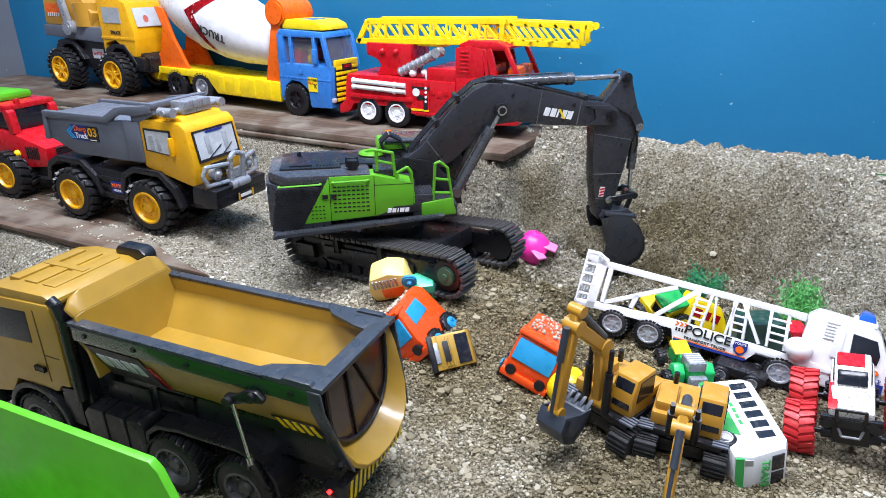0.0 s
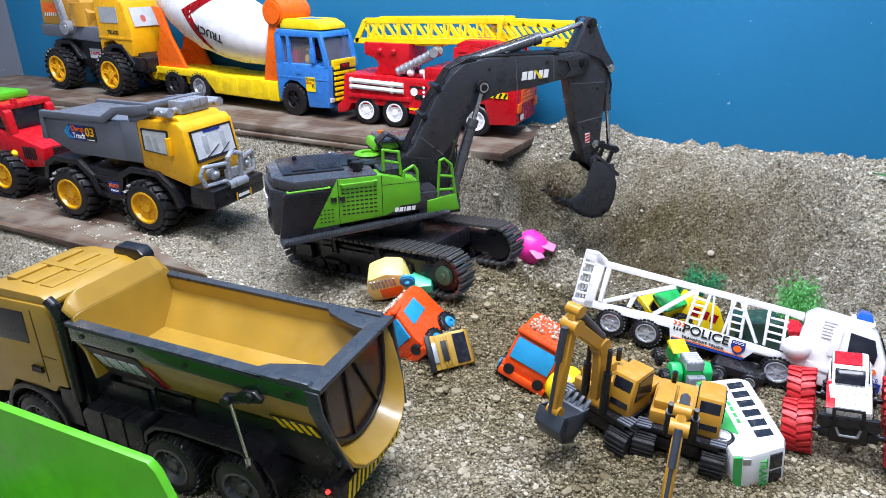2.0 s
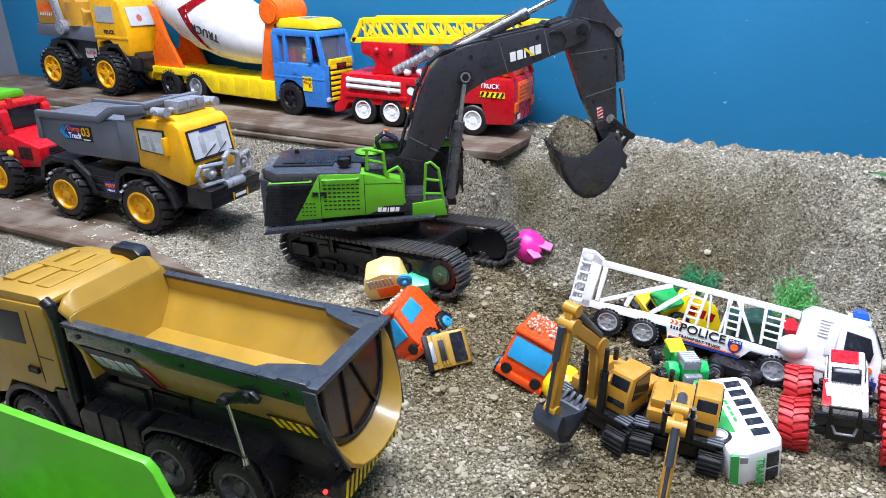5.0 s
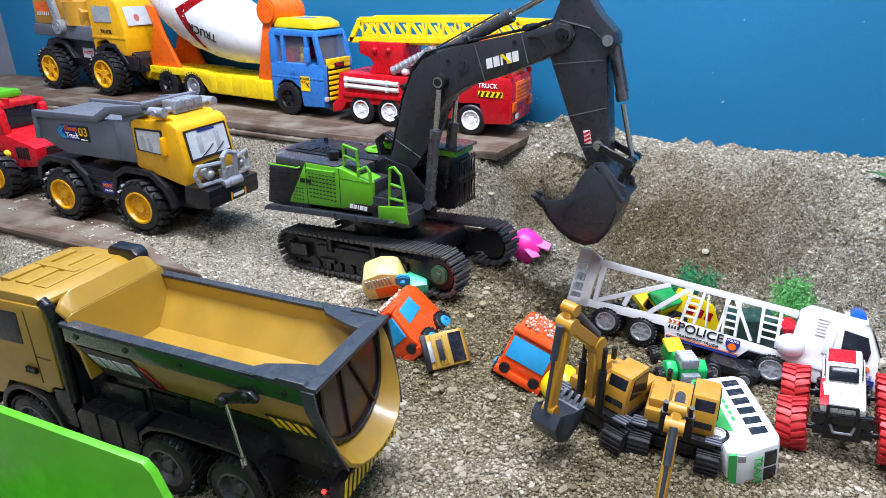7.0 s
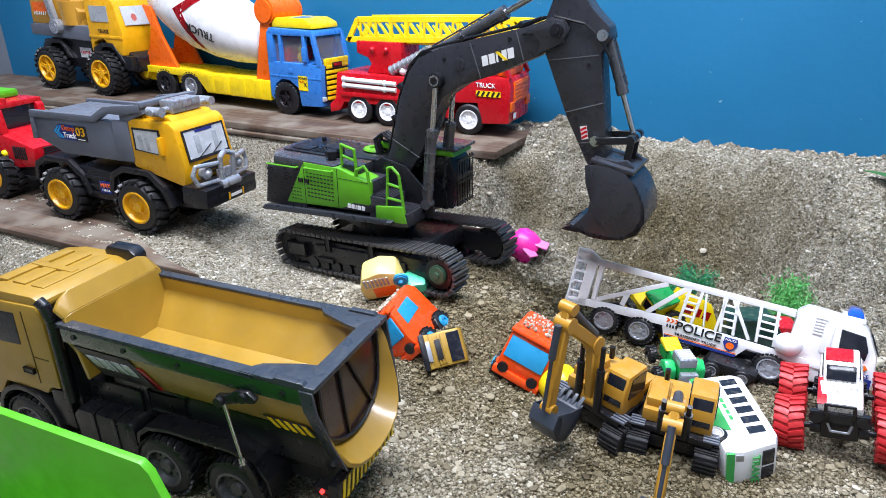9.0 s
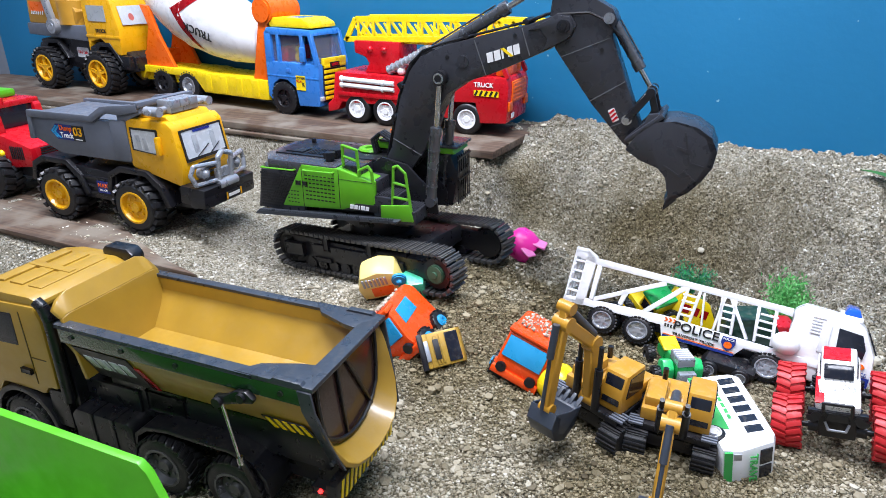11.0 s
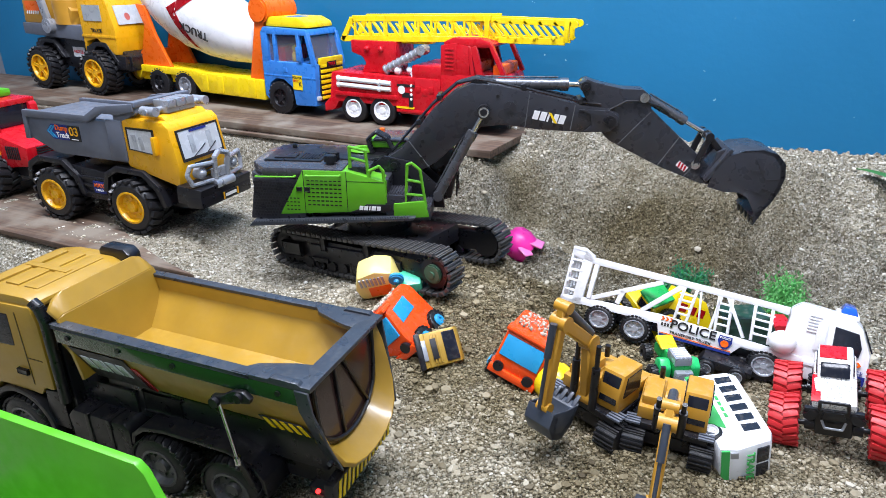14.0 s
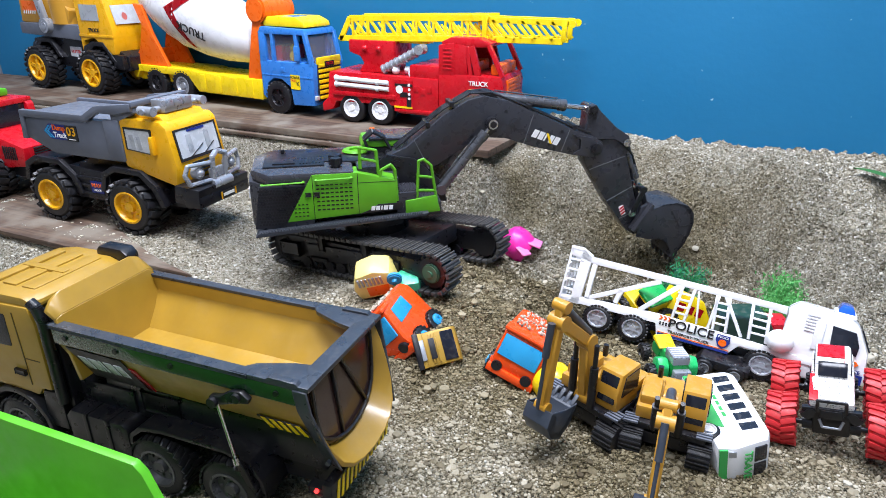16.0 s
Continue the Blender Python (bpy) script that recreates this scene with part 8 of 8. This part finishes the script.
def arm(t):
    """All moving parts' poses, in the excavator's space, at t seconds."""
    yaw, bo, st, cu = (at_time(k, t) for k in (YAW, BOOM, STICK, CURL))
    tip = plus(FOOT, rot((BOOM_L, 0), bo))
    piv = plus(tip, rot((STICK_L, 0), st))
    lug, top = plus(FOOT, rot(LUG, bo)), plus(FOOT, rot(RAM_TOP, bo))
    s_top, s_back, idl = (plus(tip, rot(k, st)) for k in (STICK_TOP, STICK_BACK, IDLER))
    bl = plus(piv, rot((LINK_R, 0), cu))
    dx, dz = bl[0] - idl[0], bl[1] - idl[1]
    d = max(0.01, min(math.hypot(dx, dz), 0.0995))
    h = math.sqrt(max(0.0, 0.052 ** 2 - ((d * d + 0.052 ** 2 - 0.050 ** 2) / (2 * d)) ** 2))
    k = (d * d + 0.052 ** 2 - 0.050 ** 2) / (2 * d)
    ux, uz = dx / d, dz / d
    cand = [(idl[0] + ux * k - s * uz * h, idl[1] + uz * k + s * ux * h) for s in (1, -1)]
    n = rot((0, 1), st)
    joint = max(cand, key=lambda c: (c[0] - idl[0]) * n[0] + (c[1] - idl[1]) * n[1])
    R = pose(0, 0, 0, 0, 0, yaw)

    def put(p, ang, y=0.0):
        return R @ pose(p[0], y, p[1], 0, -ang, 0)

    def line(a, b):
        return math.degrees(math.atan2(b[1] - a[1], b[0] - a[0]))

    out = dict(house=R, boom=put(FOOT, bo), stick=put(tip, st), bucket=put(piv, cu), idler=put(idl, line(idl, joint)), hlink=put(joint, line(joint, bl)), rams=[])
    for name, y, barrel, rod in moving["rams"]:
        a, b = {"boom_ram": (RAM_FOOT, lug), "stick_ram": (top, s_top), "bucket_ram": (s_back, joint)}[name]
        out["rams"].append((put(a, line(a, b), y), put(b, line(a, b), y)))
    return out


def motions():
    ts = [i * 0.25 for i in range(65)]
    poses = [arm(t) for t in ts]
    for key in ("house", "boom", "stick", "bucket", "idler", "hlink"):
        walk(moving[key], [(t, p[key]) for t, p in zip(ts, poses)])
    for i, (name, y, barrel, rod) in enumerate(moving["rams"]):
        walk(barrel, [(t, p["rams"][i][0]) for t, p in zip(ts, poses)])
        walk(rod, [(t, p["rams"][i][1]) for t, p in zip(ts, poses)])
    world_bucket = lambda t: pose(*BASE) @ arm(t)["bucket"]

    # the load rides in the bucket, then slides out as it opens and lies in the pit
    def falling(start, offset, spin, stop):
        m0 = world_bucket(start) @ offset
        p0 = m0.translation.copy()
        floor = ground_at(p0.x, p0.y) + stop
        fall = math.sqrt(max(0.02, 2 * (p0.z - floor) / 9.8))
        rows = [(t, world_bucket(t) @ offset) for t in ts if t < start - 0.02] + [(start, m0)]
        for u in (0.35, 0.7, 1.0):
            q = m0.copy()
            q.translation = (p0.x + 0.01 * u, p0.y, p0.z + (floor - p0.z) * u * u)
            rows.append((start + fall * u, q))
        rows.append((16.0, rows[-1][1]))
        return rows

    rows = falling(7.7, pose(0, 0, 0), 0, -0.06)
    # at first it is still part of the heap that the bucket digs into
    rows = [(t, Matrix.Translation((0, 0, -0.012 * max(0.0, min(1.0, (1.25 - t) / 0.75)))) @ m) for t, m in rows]
    walk(LOAD, rows)
    rs = random.Random(7)
    for i, c in enumerate(CRUMBS):
        start = rs.uniform(2.2, 4.3) if i < 70 else rs.uniform(7.7, 8.4) if i < 84 else rs.uniform(9.4, 10.6)
        if i < 70:
            off = pose(rs.uniform(-0.005, 0.03), rs.uniform(-0.03, 0.03), rs.uniform(-0.125, -0.10))
        else:
            off = pose(rs.uniform(0.01, 0.05), rs.uniform(-0.035, 0.035), rs.uniform(-0.11, -0.07))
        walk(c, falling(start, off, 0, 0.0))


motions()
